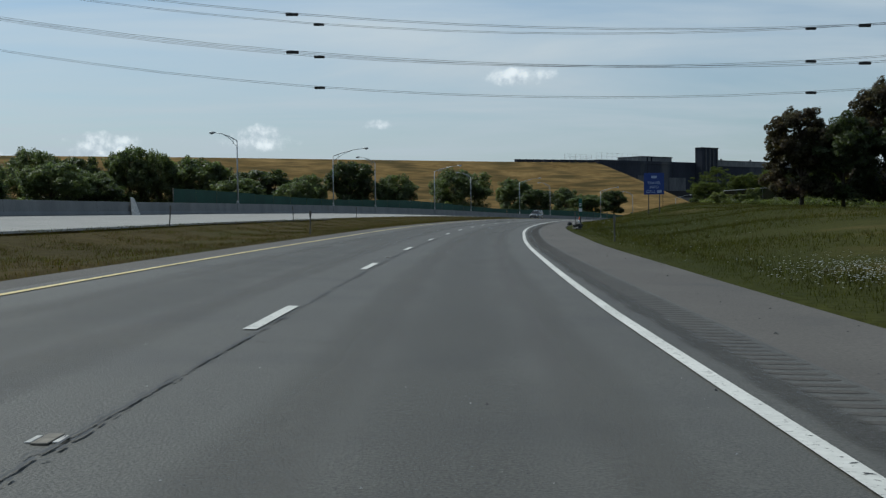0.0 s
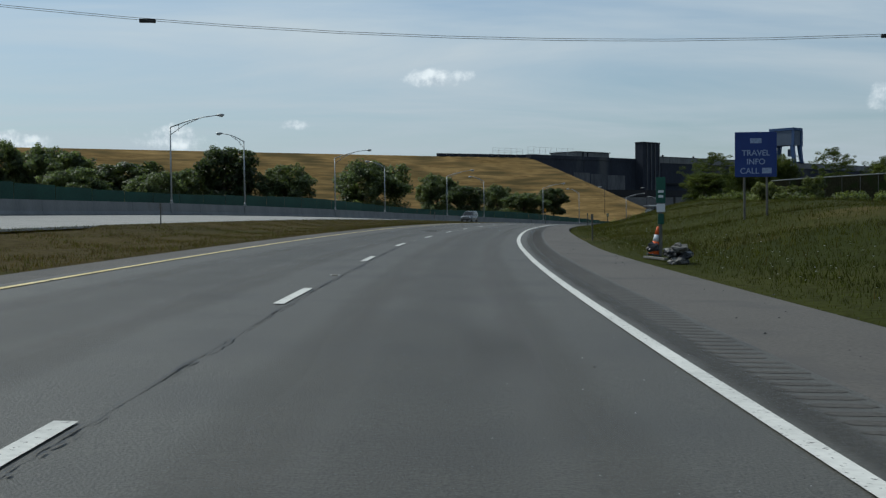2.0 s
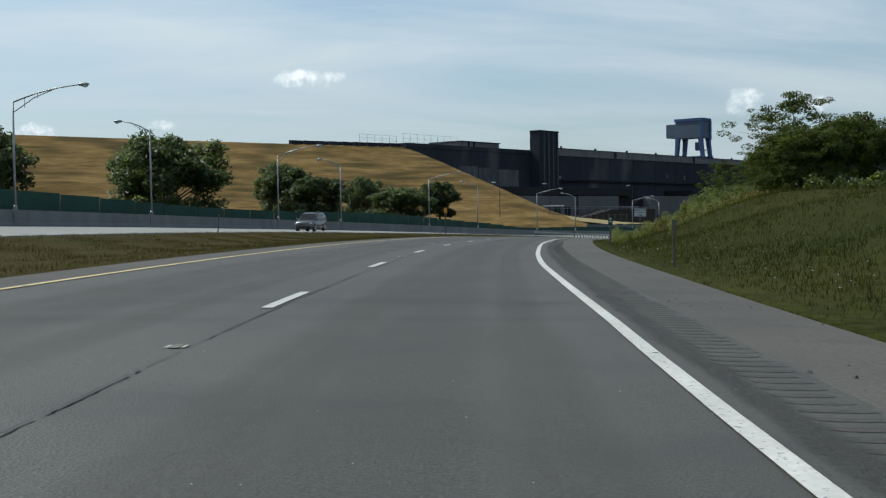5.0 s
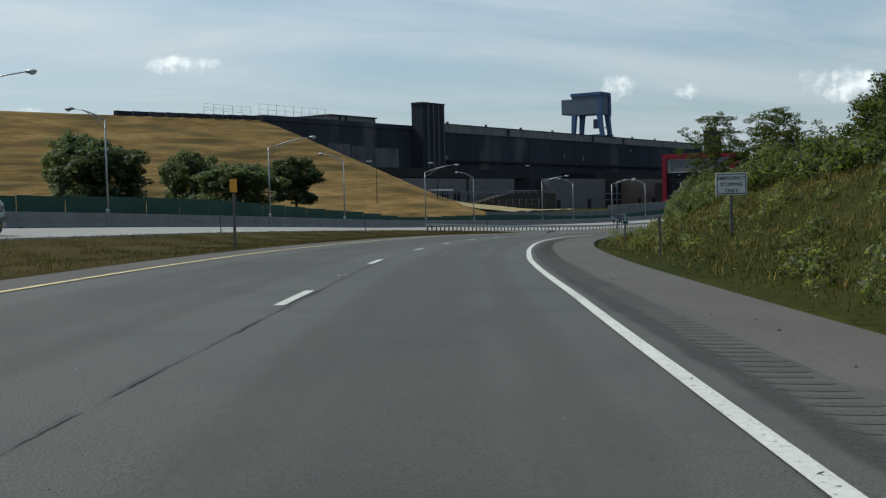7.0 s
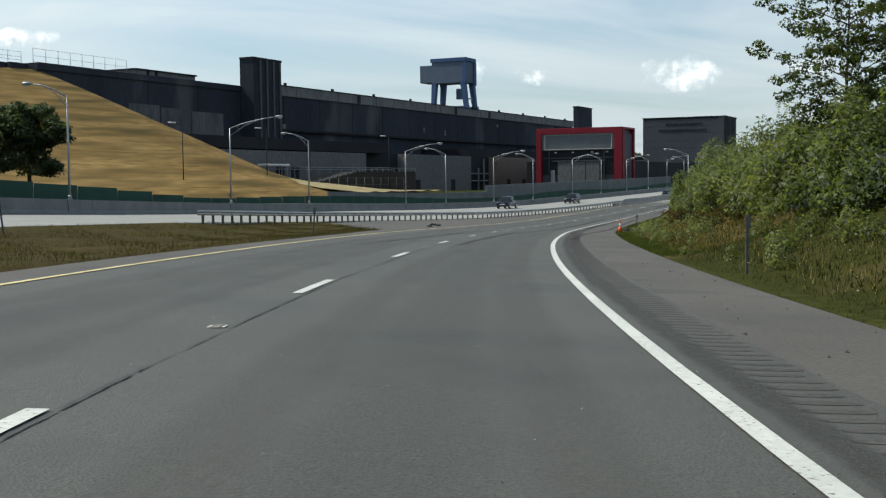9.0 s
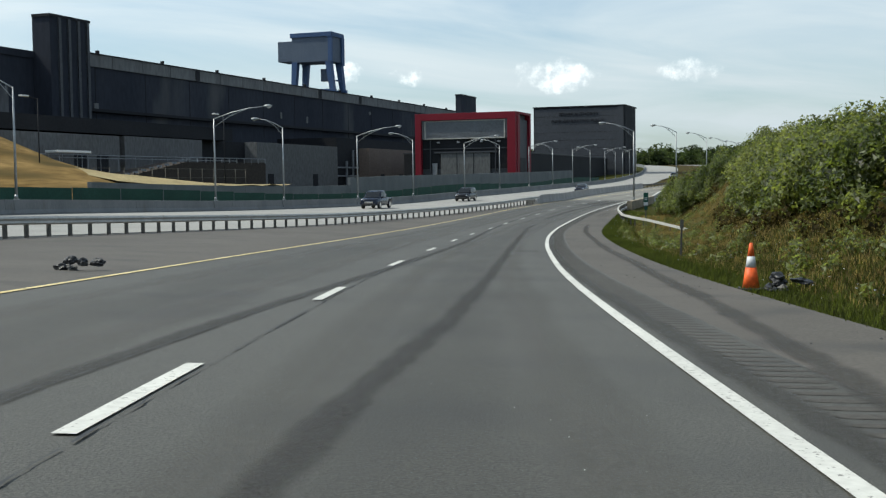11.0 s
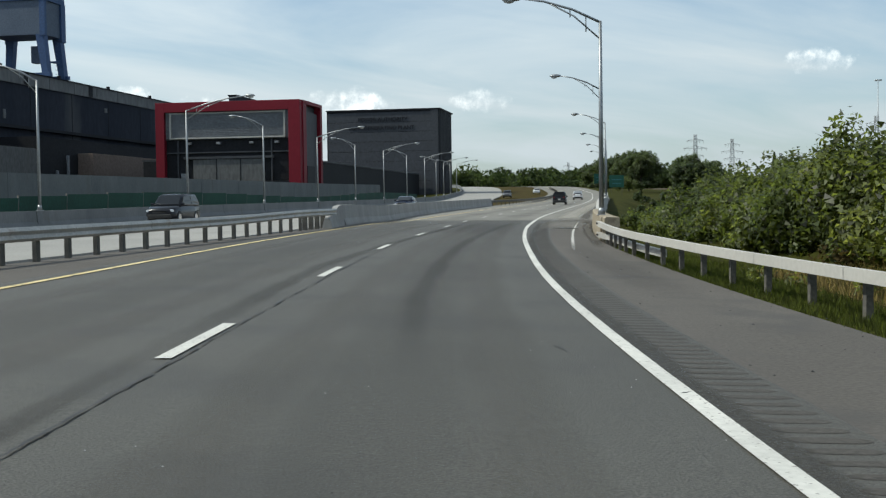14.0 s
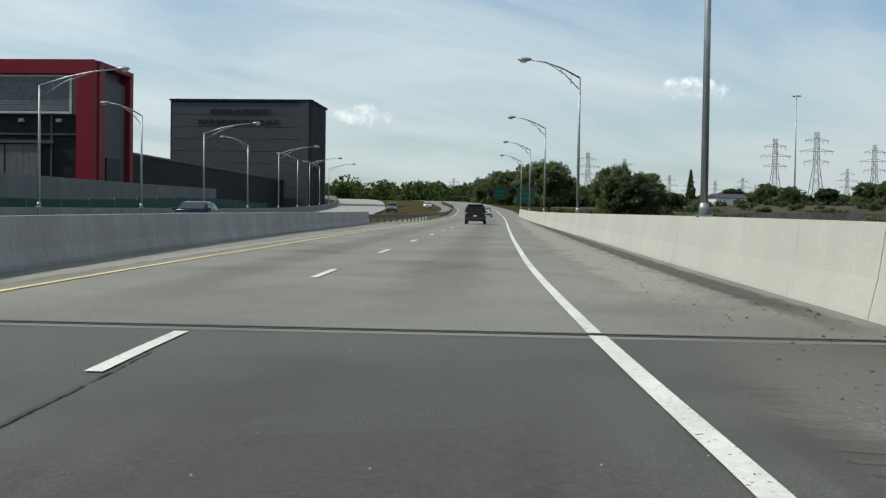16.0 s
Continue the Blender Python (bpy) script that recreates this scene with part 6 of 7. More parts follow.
for y in (-0.56, 0.56):
    part("edge_bar", box(-0.58, 0.44, y - 0.025, y + 0.025, 0, 0.016, 0.003), DARKMETAL, drain)
for k in range(13):
    x = -0.55 + 0.08 * k
    part("bar", box(x - 0.014, x + 0.014, -0.55, 0.55, 0, 0.014, 0.002), DARKMETAL, drain)

# ---- overhead power line ----
line = thing("power_line", "overhead high-voltage conductors with dark spacers", "power line")
for y0, z0, levels in ((166.5, 19.3, (0, 4.4, 9.0)), (143.0, 16.4, (4.4, 9.0))):
    for lv_ in levels:
        for off in (-0.22, 0.22):
            pts = []
            for k in range(41):
                x = -160 + 10 * k
                pts.append((x, y0 + off - 0.10 * (x + 8) * (y0 > 150) - 0.05 * (x + 10) * (y0 < 150), z0 + lv_ + (0 if off < 0 else 0.25) + 0.00091 * (x - 41) ** 2))
            part("conductor", tube(pts, 0.022, 5), WIRE, line)
        for x in ((-7.8, 61.3) if y0 > 150 else (-10, 60.2)):
            y = y0 - 0.10 * (x + 8) * (y0 > 150) - 0.05 * (x + 10) * (y0 < 150)
            z = z0 + lv_ + 0.00091 * (x - 41) ** 2
            part("spacer", box(x - 0.75, x + 0.75, y - 0.15, y + 0.15, z - 0.16, z + 0.2, 0.04), BLACK, line)

for x, y in ((-160, 175), (240, 135)):      # what carries it, out to both sides
    for sx in (-1, 1):
        part("support_leg", tube([(x, y + 17 * sx, -2), (x, y + 14 * sx, 76 if x < 0 else 74)], [0.5, 0.3], 6), STEEL, line)
    for z in (52 if x < 0 else 48, 64 if x < 0 else 60):
        part("support_arm", tube([(x, y - 40, z), (x, y + 20, z)], 0.3, 6), STEEL, line)

# ---- far lattice pylons and the mast ----


# steel tone lightened for the far pylons: distance haze in the colour
PYLON_GREY = mat("hazed_pylon_steel", (0.16, 0.17, 0.18), (0.21, 0.22, 0.23), 0.5, 0.6, 0.3, 5, 0.0)


def pylon(h):
    t = thing("pylon", "grey steel lattice transmission pylon far off", "pylon", "transmission pylons")
    bm = bmesh.new()
    w0, w1 = h * 0.10, h * 0.018
    for sx, sy in ((1, 1), (1, -1), (-1, 1), (-1, -1)):
        add_tube(bm, [(sx * w0, sy * w0, 0), (sx * w1 * 1.6, sy * w1 * 1.6, h * 0.6), (sx * w1, sy * w1, h)], h * 0.0042, 4)
    zs = [0, 0.14, 0.27, 0.39, 0.5, 0.6, 0.7, 0.8, 0.9, 1.0]
    wid = lambda z: np.interp(z, [0, 0.6, 1], [w0, w1 * 1.6, w1])
    for a, b in zip(zs, zs[1:]):
        wa, wb = wid(a), wid(b)
        for sy in (1, -1):
            add_tube(bm, [(-wa, sy * wa, a * h), (wb, sy * wb, b * h)], h * 0.0022, 3)
            add_tube(bm, [(wa, sy * wa, a * h), (-wb, sy * wb, b * h)], h * 0.0022, 3)
    part("tower", bm, PYLON_GREY, t)
    for z, l in ((0.66, 0.15), (0.78, 0.20), (0.90, 0.14)):
        bm = bmesh.new()
        add_tube(bm, [(-l * h, 0, z * h), (0, 0, (z + 0.035) * h), (l * h, 0, z * h)], h * 0.003, 4)
        add_tube(bm, [(-l * h, 0, z * h), (l * h, 0, z * h)], h * 0.003, 4)
        for q in (-0.9, -0.5, 0.5, 0.9):
            add_tube(bm, [(q * l * h, 0, z * h), (q * l * h, 0, (z - 0.035) * h)], h * 0.0022, 3)
        part("cross_arm", bm, PYLON_GREY, t)
    return t


def polar(az, dist, z=0.0):
    return Vector((184 + dist * math.sin(radians(az)), 397 + dist * math.cos(radians(az)), z))


PYL = [(66.3, 800), (68.2, 790), (57.3, 900), (59.1, 980), (61.3, 1300), (62.2, 1500), (63.5, 1450), (64.8, 1350), (69.6, 1150), (70.8, 820), (52.3, 1500), (50.6, 1450), (53.6, 1400), (72.5, 1000), (58.2, 1500), (65.4, 1600)]
py = pylon(52)
for i, (az, dist) in enumerate(PYL):
    p = polar(az, dist, 4)
    m = pose(p.x, p.y, p.z, 0, 0, -az + 20) @ Matrix.Scale(1.06 if i < 2 else 0.94, 4)
    if i == 0:
        py.matrix_world = m
    else:
        copy_thing(py, m)
mast = thing("light_mast", "tall slim high-mast light pole far off", "light mast", at=pose(626.8, 582.8, 2))
part("pole", tube([(0, 0, 0), (0, 0, 25), (0, 0, 50)], [0.36, 0.25, 0.14], 10), STEEL, mast)
for k in range(6):
    a = k * math.pi / 3
    part("floodlight", box(-0.3, 0.3, -0.3, 0.3, -0.25, 0.25, 0.05), STEEL, mast).matrix_local = pose(1.3 * math.cos(a), 1.3 * math.sin(a), 50)
part("ring", tube([(1.3 * math.cos(a * math.pi / 6), 1.3 * math.sin(a * math.pi / 6), 50.2) for a in range(13)], 0.08, 6), STEEL, mast)

# railing on the crest and small posts
crest_rail = thing("crest_fence", "mesh fence panels on top of the dike", "fence", at=PLANT_M)
for a, b, h in ((-98, -82, 2.2), (-79, -53, 3.2)):
    for u in steps(a, b, 3.2):
        part("post", tube([(u, 3, 24.8), (u, 3, 25.8 + h)], 0.06, 5), STEEL, crest_rail)
    for z in (26.4, 25.8 + h * 0.55, 25.75 + h):
        part("wire", tube([(a, 3, z), (b, 3, z)], 0.035, 4), STEEL, crest_rail)

# ---- trees, shrubs and grass ----


def lobes(rng, spots, per, low=0.30, high=0.48):
    """Splits each ellipsoid into smaller clumps sitting over its upper surface."""
    c = np.array(spots, float)
    out_ = [np.c_[c[:, :3], c[:, 3:6] * 0.62]]
    for k in range(per):
        d = rng.normal(size=(len(c), 3))
        d[:, 2] = np.abs(d[:, 2]) * 0.9 - 0.25
        d /= np.linalg.norm(d, axis=1)[:, None]
        f = rng.uniform(low, high, len(c))[:, None]
        out_.append(np.c_[c[:, :3] + d * c[:, 3:6] * (1.0 - 0.85 * f), c[:, 3:6] * f * rng.uniform(0.8, 1.2, (len(c), 1))])
    return np.concatenate(out_)


def leaf_cloud(rng, centres, count, size, flat=0.35):
    """Verts, faces and rounded normals of small leaves round weighted ellipsoids (x, y, z, rx, ry, rz)."""
    c = np.array(centres, float)
    wgt = (c[:, 3] * c[:, 4] * c[:, 5]) ** 0.67
    pick = rng.choice(len(c), size=count, p=wgt / wgt.sum())
    dirs = rng.normal(size=(count, 3))
    dirs /= np.linalg.norm(dirs, axis=1)[:, None]
    rad = rng.uniform(0.25, 1.0, count) ** 0.4 * np.clip(1 + 0.08 * rng.normal(size=count), 0.8, 1.15)
    pos = c[pick, :3] + dirs * rad[:, None] * c[pick, 3:6]
    nrm = dirs * 0.7 + rng.normal(size=(count, 3)) * 0.6 + np.array([0, 0, flat])
    nrm /= np.linalg.norm(nrm, axis=1)[:, None]
    ax = np.cross(nrm, rng.normal(size=(count, 3)))
    ax /= np.linalg.norm(ax, axis=1)[:, None]
    bx = np.cross(nrm, ax)
    sz = size * rng.uniform(0.55, 1.4, count)[:, None]
    p0 = pos - ax * sz * 1.25
    p1, p2 = pos + ax * sz * 0.75 + bx * sz * 0.72, pos + ax * sz * 0.75 - bx * sz * 0.72
    v = np.stack([p0, p1, p2], 1).reshape(-1, 3)
    out_ = dirs * 0.75 + rng.normal(size=(count, 3)) * 0.38 + np.array([0, 0, 0.45])
    out_ /= np.linalg.norm(out_, axis=1)[:, None]
    return v, np.arange(count * 3).reshape(-1, 3), np.repeat(out_, 3, axis=0)


def fast_mesh(name, v, tri, material, bend):
    me = bpy.data.meshes.new(name)
    n = len(tri)
    me.vertices.add(len(v))
    me.vertices.foreach_set("co", np.asarray(v, np.float32).ravel())
    me.loops.add(3 * n)
    me.loops.foreach_set("vertex_index", np.asarray(tri, np.int32).ravel())
    me.polygons.add(n)
    me.polygons.foreach_set("loop_start", np.arange(0, 3 * n, 3, dtype=np.int32))
    me.materials.append(material)
    at_ = me.attributes.new("bend", "FLOAT_VECTOR", "POINT")
    at_.data.foreach_set("vector", np.asarray(bend, np.float32).ravel())
    me.update(calc_edges=True)
    return me


def tree(seed, height, width, material, leaves, size, label, airy=False, bare=0.2):
    """Trunk and limbs under a full crown of clumps, or, if airy, tiers of thin sprays with gaps."""
    rng, r = np.random.default_rng(seed), random.Random(seed)
    t = thing("tree", label, "tree")
    bm = bmesh.new()
    lean = (r.uniform(-0.04, 0.04) * height, r.uniform(-0.04, 0.04) * height)
    girth = height * (0.011 if airy else 0.02)
    add_tube(bm, [(0, 0, -0.5), (lean[0] * 0.3, lean[1] * 0.3, height * 0.35), (lean[0], lean[1], height * (0.95 if airy else 0.8))], [girth, girth * 0.7, girth * 0.12], 8)
    cs = []
    n = 30 if airy else 40
    for k in range(n):
        a = 2.4 * k + r.uniform(-0.4, 0.4)
        if airy:
            f = (k + 0.5) / n
            z = height * (bare + (0.97 - bare) * f)
            reach = width * 0.5 * r.uniform(0.6, 1.05) * (0.55 + 0.9 * f) * min(1.0, 2.6 * (1 - f) + 0.12)
            tip = Vector((lean[0] + reach * math.cos(a), lean[1] + reach * math.sin(a), z))
            root = Vector((lean[0] * f, lean[1] * f, z - reach * 0.35))
            add_tube(bm, [root, root.lerp(tip, 0.5) + Vector((0, 0, reach * 0.06)), tip], [girth * 0.34, girth * 0.2, girth * 0.06], 5, False)
            for q in range(9):
                g = r.uniform(0.3, 1.08)
                c = root.lerp(tip, g)
                rr = width * r.uniform(0.03, 0.075)
                cs.append((c.x + r.uniform(-1, 1) * rr * 2.2, c.y + r.uniform(-1, 1) * rr * 2.2, c.z + r.uniform(-1.0, 0.9) * rr, rr, rr, rr * 0.5))
        else:
            up_ = 1 - 1.75 * (k + 0.5) / n
            flat_ = math.sqrt(max(0.0, 1 - up_ * up_))
            f = 0.80 + 0.30 * noise.noise(Vector((1.3 * math.cos(a) * flat_, 1.3 * math.sin(a) * flat_, 1.3 * up_ + seed)))
            mid = height * (0.55 + 0.35 * bare)
            tip = Vector((lean[0] + width * 0.40 * f * flat_ * math.cos(a), lean[1] + width * 0.40 * f * flat_ * math.sin(a), mid + (height - mid) * 0.80 * f * up_))
            if k % 3 == 0:
                add_tube(bm, [(lean[0] * 0.4, lean[1] * 0.4, max(0.12 * height, tip.z * 0.45)), tip * 0.5 + Vector((0, 0, tip.z * 0.22)), tip], [girth * 0.45, girth * 0.3, girth * 0.1], 5, False)
            rr = width * r.uniform(0.11, 0.17)
            cs.append((*tip, rr, rr, rr * r.uniform(0.75, 1.0)))
    if not airy:
        cs.append((lean[0], lean[1], height * (0.52 + bare * 0.35), width * 0.27, width * 0.27, height * 0.27))
    if bare < 0.09:      # leafy down to the ground
        for k in range(12):
            a, f = 0.55 * k + r.uniform(-0.2, 0.2), r.uniform(0.2, 0.36)
            rr = width * r.uniform(0.12, 0.18)
            cs.append((width * f * math.cos(a), width * f * math.sin(a), height * r.uniform(0.13, 0.3), rr, rr, rr))
    part("trunk", bm, BARK, t)
    v, tri, nn = leaf_cloud(rng, cs if airy else lobes(rng, cs, 4), leaves, size)
    v[:, 2] = np.clip(v[:, 2], height * bare * 0.25, height * 1.02)
    o = new("crown", fast_mesh("crown", v, tri, material, nn))
    o.parent = t
    return t


round_a = tree(1, 14, 15, LEAF_TREE, 22000, 0.21, "broad green deciduous tree in dry grass", False, 0.08)
round_b = tree(2, 14, 13, LEAF_DARK, 22000, 0.20, "dense dark green tree below the dike", False, 0.06)
round_c = tree(3, 14, 17, LEAF_TREE, 24000, 0.21, "wide green tree with several stems below the dike", False, 0.05)
locust_a = tree(5, 10, 8, LEAF_LOCUST, 17000, 0.075, "airy locust tree with feathery pale leaves", True, 0.2)
locust_b = tree(6, 10, 10, LEAF_LOCUST, 30000, 0.095, "full green locust tree on the roadside bank", False, 0.07)
locust_c = tree(9, 10, 10, LEAF_LOCUST, 20000, 0.08, "spreading locust tree with gaps in its crown", True, 0.2)
roadside_a = tree(7, 12, 9, LEAF_RED, 40000, 0.12, "dense bronze-leaved maple tree beside the road", False, 0.04)
roadside_b = tree(8, 13, 10, LEAF_DARK, 44000, 0.12, "tall dark green maple tree beside the road", False, 0.04)


def plant_tree(proto, x, y, height, width, h0, w0, first=False, z=None):
    g = ground_at(x, y) if z is None else z
    m = pose(x, y, g - 0.1, 0, 0, random.uniform(0, 360))
    if first:
        ob = proto
        ob.matrix_world = m
    else:
        ob = copy_thing(proto, m)
    ob.scale = (width / w0, width / w0, height / h0)
    return ob


used = set()


def put(proto, x, y, height, width, h0, w0, z=None):
    plant_tree(proto, x, y, height, width, h0, w0, proto.name not in used, z)
    used.add(proto.name)


TREES_L = [(-129, 311, 13, 17), (-111, 318, 14, 18), (-94, 326, 14, 16), (-85, 331, 13, 15), (-78, 330, 10, 13), (-71, 337, 15, 14), (-63, 340, 14, 12), (-52, 345, 13, 19), (-36, 352, 14, 21), (-21, 359, 12.5, 12)]
for i, (x, y, h, w) in enumerate(TREES_L):
    proto, h0, w0 = ((round_a, 14, 15), (round_b, 14, 13), (round_c, 14, 17))[(i * 7 + i // 3) % 3]
    put(proto, x, y, h * (1.5 if x < -45 else 1.14), w * 1.3, h0, w0, 3.0)
# single trees between the wall and the dike
for x, y, h, w, proto, h0, w0 in ((-5.7, 251, 13.2, 12, round_b, 14, 13), (4.5, 250.5, 9.8, 10.5, round_a, 14, 15), (21.9, 295, 12.6, 17.5, round_c, 14, 17), (46.1, 375.2, 13, 13, round_a, 14, 15), (46.2, 326.8, 8.4, 10.5, round_b, 14, 13),
                                  (60.6, 363, 9.2, 9.6, round_c, 14, 17), (64.5, 345.8, 6.8, 12.6, round_a, 14, 15), (77.2, 365.8, 8.6, 9.2, round_b, 14, 13), (-17, 247, 8.2, 10, round_c, 14, 17), (-29, 244, 9, 12, round_a, 14, 15),
                                  (-33, 98, 4.6, 6.5, round_c, 14, 17), (-29.5, 107, 5.2, 7, round_a, 14, 15), (-27, 114, 4.0, 6, round_b, 14, 13), (-30, 121, 5.0, 6.5, round_c, 14, 17)):
    put(proto, x, y, h * 1.02, w * 1.12, h0, w0, max(2.6, ground_at(x, y)))
for x, y, h, w, p, h0, w0 in ((36.3, 98, 9.4, 7.4, roadside_a, 12, 9), (39.6, 97.2, 8.8, 7.6, roadside_b, 13, 10), (44.6, 98.5, 12.8, 8.6, roadside_a, 12, 9), (45.2, 94.5, 10.2, 8, roadside_b, 13, 10), (49, 101, 13.5, 10, roadside_b, 13, 10), (47.5, 88, 12, 8, roadside_a, 12, 9), (55, 95, 13.5, 10, roadside_b, 13, 10),
                              (94, 276.5, 8.2, 6.5, locust_a, 10, 8), (92, 265, 6.8, 7, locust_c, 10, 10), (99, 275.5, 6.5, 7.5, locust_c, 10, 10), (77, 232, 6.3, 8, locust_b, 10, 10), (71, 225, 5.3, 6, locust_a, 10, 8), (84, 240, 6.3, 8, locust_b, 10, 10),
                              (90, 250, 7.6, 8.5, locust_b, 10, 10), (61.5, 205, 6.8, 7.5, locust_c, 10, 10), (57, 197, 4.4, 7, locust_b, 10, 10), (68, 209, 6.5, 8, locust_b, 10, 10), (76, 200, 7.5, 7, locust_c, 10, 10), (79.5, 226.5, 8.6, 9, locust_b, 10, 10), (64, 160, 5.5, 6, locust_b, 10, 10), (71, 172, 6, 6, locust_a, 10, 8), (58, 150, 4.5, 5, locust_b, 10, 10), (76, 186, 6, 7, locust_b, 10, 10)):
    put(p, x, y, h, w, h0, w0)
# past the bridge
FAR_T = [(55.4, 300, 11, 13), (54.6, 330, 11, 12), (59.2, 200, 8.5, 10), (60.0, 215, 8, 10), (58.6, 230, 9, 9), (61.5, 260, 6.5, 8), (66.0, 420, 9, 13), (67.0, 430, 8, 12), (68.8, 460, 8, 14),
         (70.5, 430, 10, 14), (71.5, 400, 10, 14), (64.3, 480, 8, 14), (36.0, 330, 12, 12), (35.2, 345, 10, 10), (53.6, 420, 11, 15), (53.0, 470, 12, 15), (52.2, 520, 11, 14)]
for i, (az, dist, h, w) in enumerate(FAR_T):
    p = polar(az, dist)
    put((round_a, round_c, round_b)[i % 3], p.x, p.y, h * (1.28 if az < 60.5 else 0.9), w * (1.15 if az < 60.5 else 0.85), 14, (15, 17, 13)[i % 3], far_ground(p.x, p.y))

# dark narrow conifer in the field
conifer = thing("conifer_tree", "narrow dark green conifer rising from the scrub", "conifer")
bm = bmesh.new()
add_tube(bm, [(0, 0, -0.5), (0, 0, 6), (0.1, 0, 12)], [0.25, 0.16, 0.04], 7)
part("trunk", bm, BARK, conifer)
cr = random.Random(61)
cs = []
for k in range(60):
    f = (k + 0.5) / 60
    a, reach = 2.4 * k, 1.9 * (1 - f) ** 0.8 * cr.uniform(0.5, 1.0)
    rr = 0.28 + 0.55 * (1 - f)
    cs.append((reach * math.cos(a), reach * math.sin(a), 1.0 + 11 * f, rr, rr, rr * 0.7))
v, tri, nn = leaf_cloud(np.random.default_rng(62), cs, 9000, 0.16)
o = new("crown", fast_mesh("crown", v, tri, LEAF_DARK, nn))
o.parent = conifer
q = polar(62.35, 400)
conifer.matrix_world = pose(q.x, q.y, far_ground(q.x, q.y))

# lower trees on the near canal bank
for i, (az, dist) in enumerate(((61.2, 128), (62.6, 112), (63.9, 132), (65.0, 118), (66.8, 138), (72.0, 120))):
    p = polar(az, dist)
    put((round_b, round_c)[i % 2], p.x, p.y, -ground_at(p.x, p.y) + 0.4 + 0.5 * (i % 3), 9 + i % 3, 14, (13, 17)[i % 2])


def woods(name, label, spots, count, size, material, seed, per=6):
    rng = np.random.default_rng(seed)
    v, tri, nn = leaf_cloud(rng, lobes(rng, spots, per) if per else spots, count, size)
    return tagged(new(name, fast_mesh(name, v, tri, material, nn)), label, "woodland", kind="stuff")


rw = random.Random(9)
spots = []
for k in range(560):
    az = rw.uniform(22, 58) if k < 400 else rw.uniform(57, 78)
    dist = rw.uniform(620, 800) if az < 58 else rw.uniform(650, 900)
    p = polar(az, dist)
    h = rw.uniform(9, 18) if az < 58 else rw.uniform(5, 10)
    base = 8.5 * smooth((dist - 420) / 300) if az < 57 else max(2 + 0.006 * dist, far_ground(p.x, p.y) - 1)
    spots.append((p.x, p.y, base + h * 0.38, rw.uniform(7, 14), rw.uniform(7, 14), h * 0.62))
woods("far_woods", "hazy green woodland along the horizon", spots, 200000, 1.0, LEAF_FAR, 30, 5)
ring = []
for k in range(500):
    az = rw.uniform(84, 378)
    p = polar(az, rw.uniform(650, 1200))
    h = rw.uniform(9, 14)
    ring.append((p.x, p.y, h * 0.4, 16, 16, h * 0.6))
woods("outer_woods", "distant green woodland all round", ring, 9000, 4.0, LEAF_FAR, 31, 0)

# shrubs on the right-hand bank
INNER = [(40, 30), (110, 26), (150, 20), (190, 15), (230, 11.5), (262, 8.6), (290, 6.8), (320, 6.4), (346, 7.1), (352, 7.6), (366, 9.2), (377, 10.6), (383, 12.8), (397, 13.2), (401, 11.7), (404, 10.0), (408, 8.6), (412, 7.5), (424, 6.2), (440, 5.4)]
spots_a, spots_b = [], []


def bush(s, d, r, hz, pale):
    x, y, z, t = road_at(s)
    (spots_b if pale else spots_a).append((x + d * t[1], y - d * t[0], max(ground_z(s, d), z - 2.4) + hz * 0.42, r, r, hz))


spots_d = []
for k in range(1080):
    s = rw.uniform(284, 442)
    inner = lerp(s, INNER)
    d = inner + rw.uniform(0, 1) ** 1.2 * 9.5
    big = rw.random() < 0.3
    r = rw.uniform(1.0, 1.7) if big else rw.uniform(0.4, 0.8)
    if d - r * 0.9 < inner - 0.15:
        d = inner + r * 0.9 - 0.15
    bush(s, d, r, r * rw.uniform(0.8, 1.15), rw.random() < (0.56 if s < 400 else 0.22))
# larger mounds standing out of the carpet
for k in range(95):
    s = rw.uniform(286, 350)
    inner = lerp(s, INNER)
    r = rw.uniform(1.1, 2.1)
    bush(s, inner + r * 0.8 + rw.uniform(0, 1) ** 0.8 * 11, r, r * rw.uniform(0.9, 1.45), rw.random() < 0.5)
for k in range(620):
    s = rw.uniform(120, 292)
    inner = lerp(s, INNER)
    d = inner + rw.uniform(0, 1) ** 1.3 * 20
    r = rw.uniform(0.5, 1.1) * (1.0 if s > 230 else 0.8)
    x, y, z, t = road_at(s)
    spots_d.append((x + d * t[1], y - d * t[0], ground_z(s, d) + r * 0.4, r, r, r * rw.uniform(0.8, 1.2)))
for k in range(60):
    s = rw.uniform(240, 292)
    r = rw.uniform(0.7, 1.5)
    d = lerp(s, INNER) + rw.uniform(0.8, 9)
    x, y, z, t = road_at(s)
    spots_d.append((x + d * t[1], y - d * t[0], ground_z(s, d) + r * 0.4, r, r, r * rw.uniform(0.8, 1.4)))
weeds = []
for k in range(190):
    s = rw.uniform(195, 300)
    d = lerp(s, SHOULDER_D) + 0.7 + rw.uniform(0, 1) ** 0.8 * 9
    r = rw.uniform(0.14, 0.42)
    x, y, z, t = road_at(s)
    weeds.append((x + d * t[1], y - d * t[0], ground_z(s, d) + r * 0.6, r, r, r * rw.uniform(0.9, 1.7)))
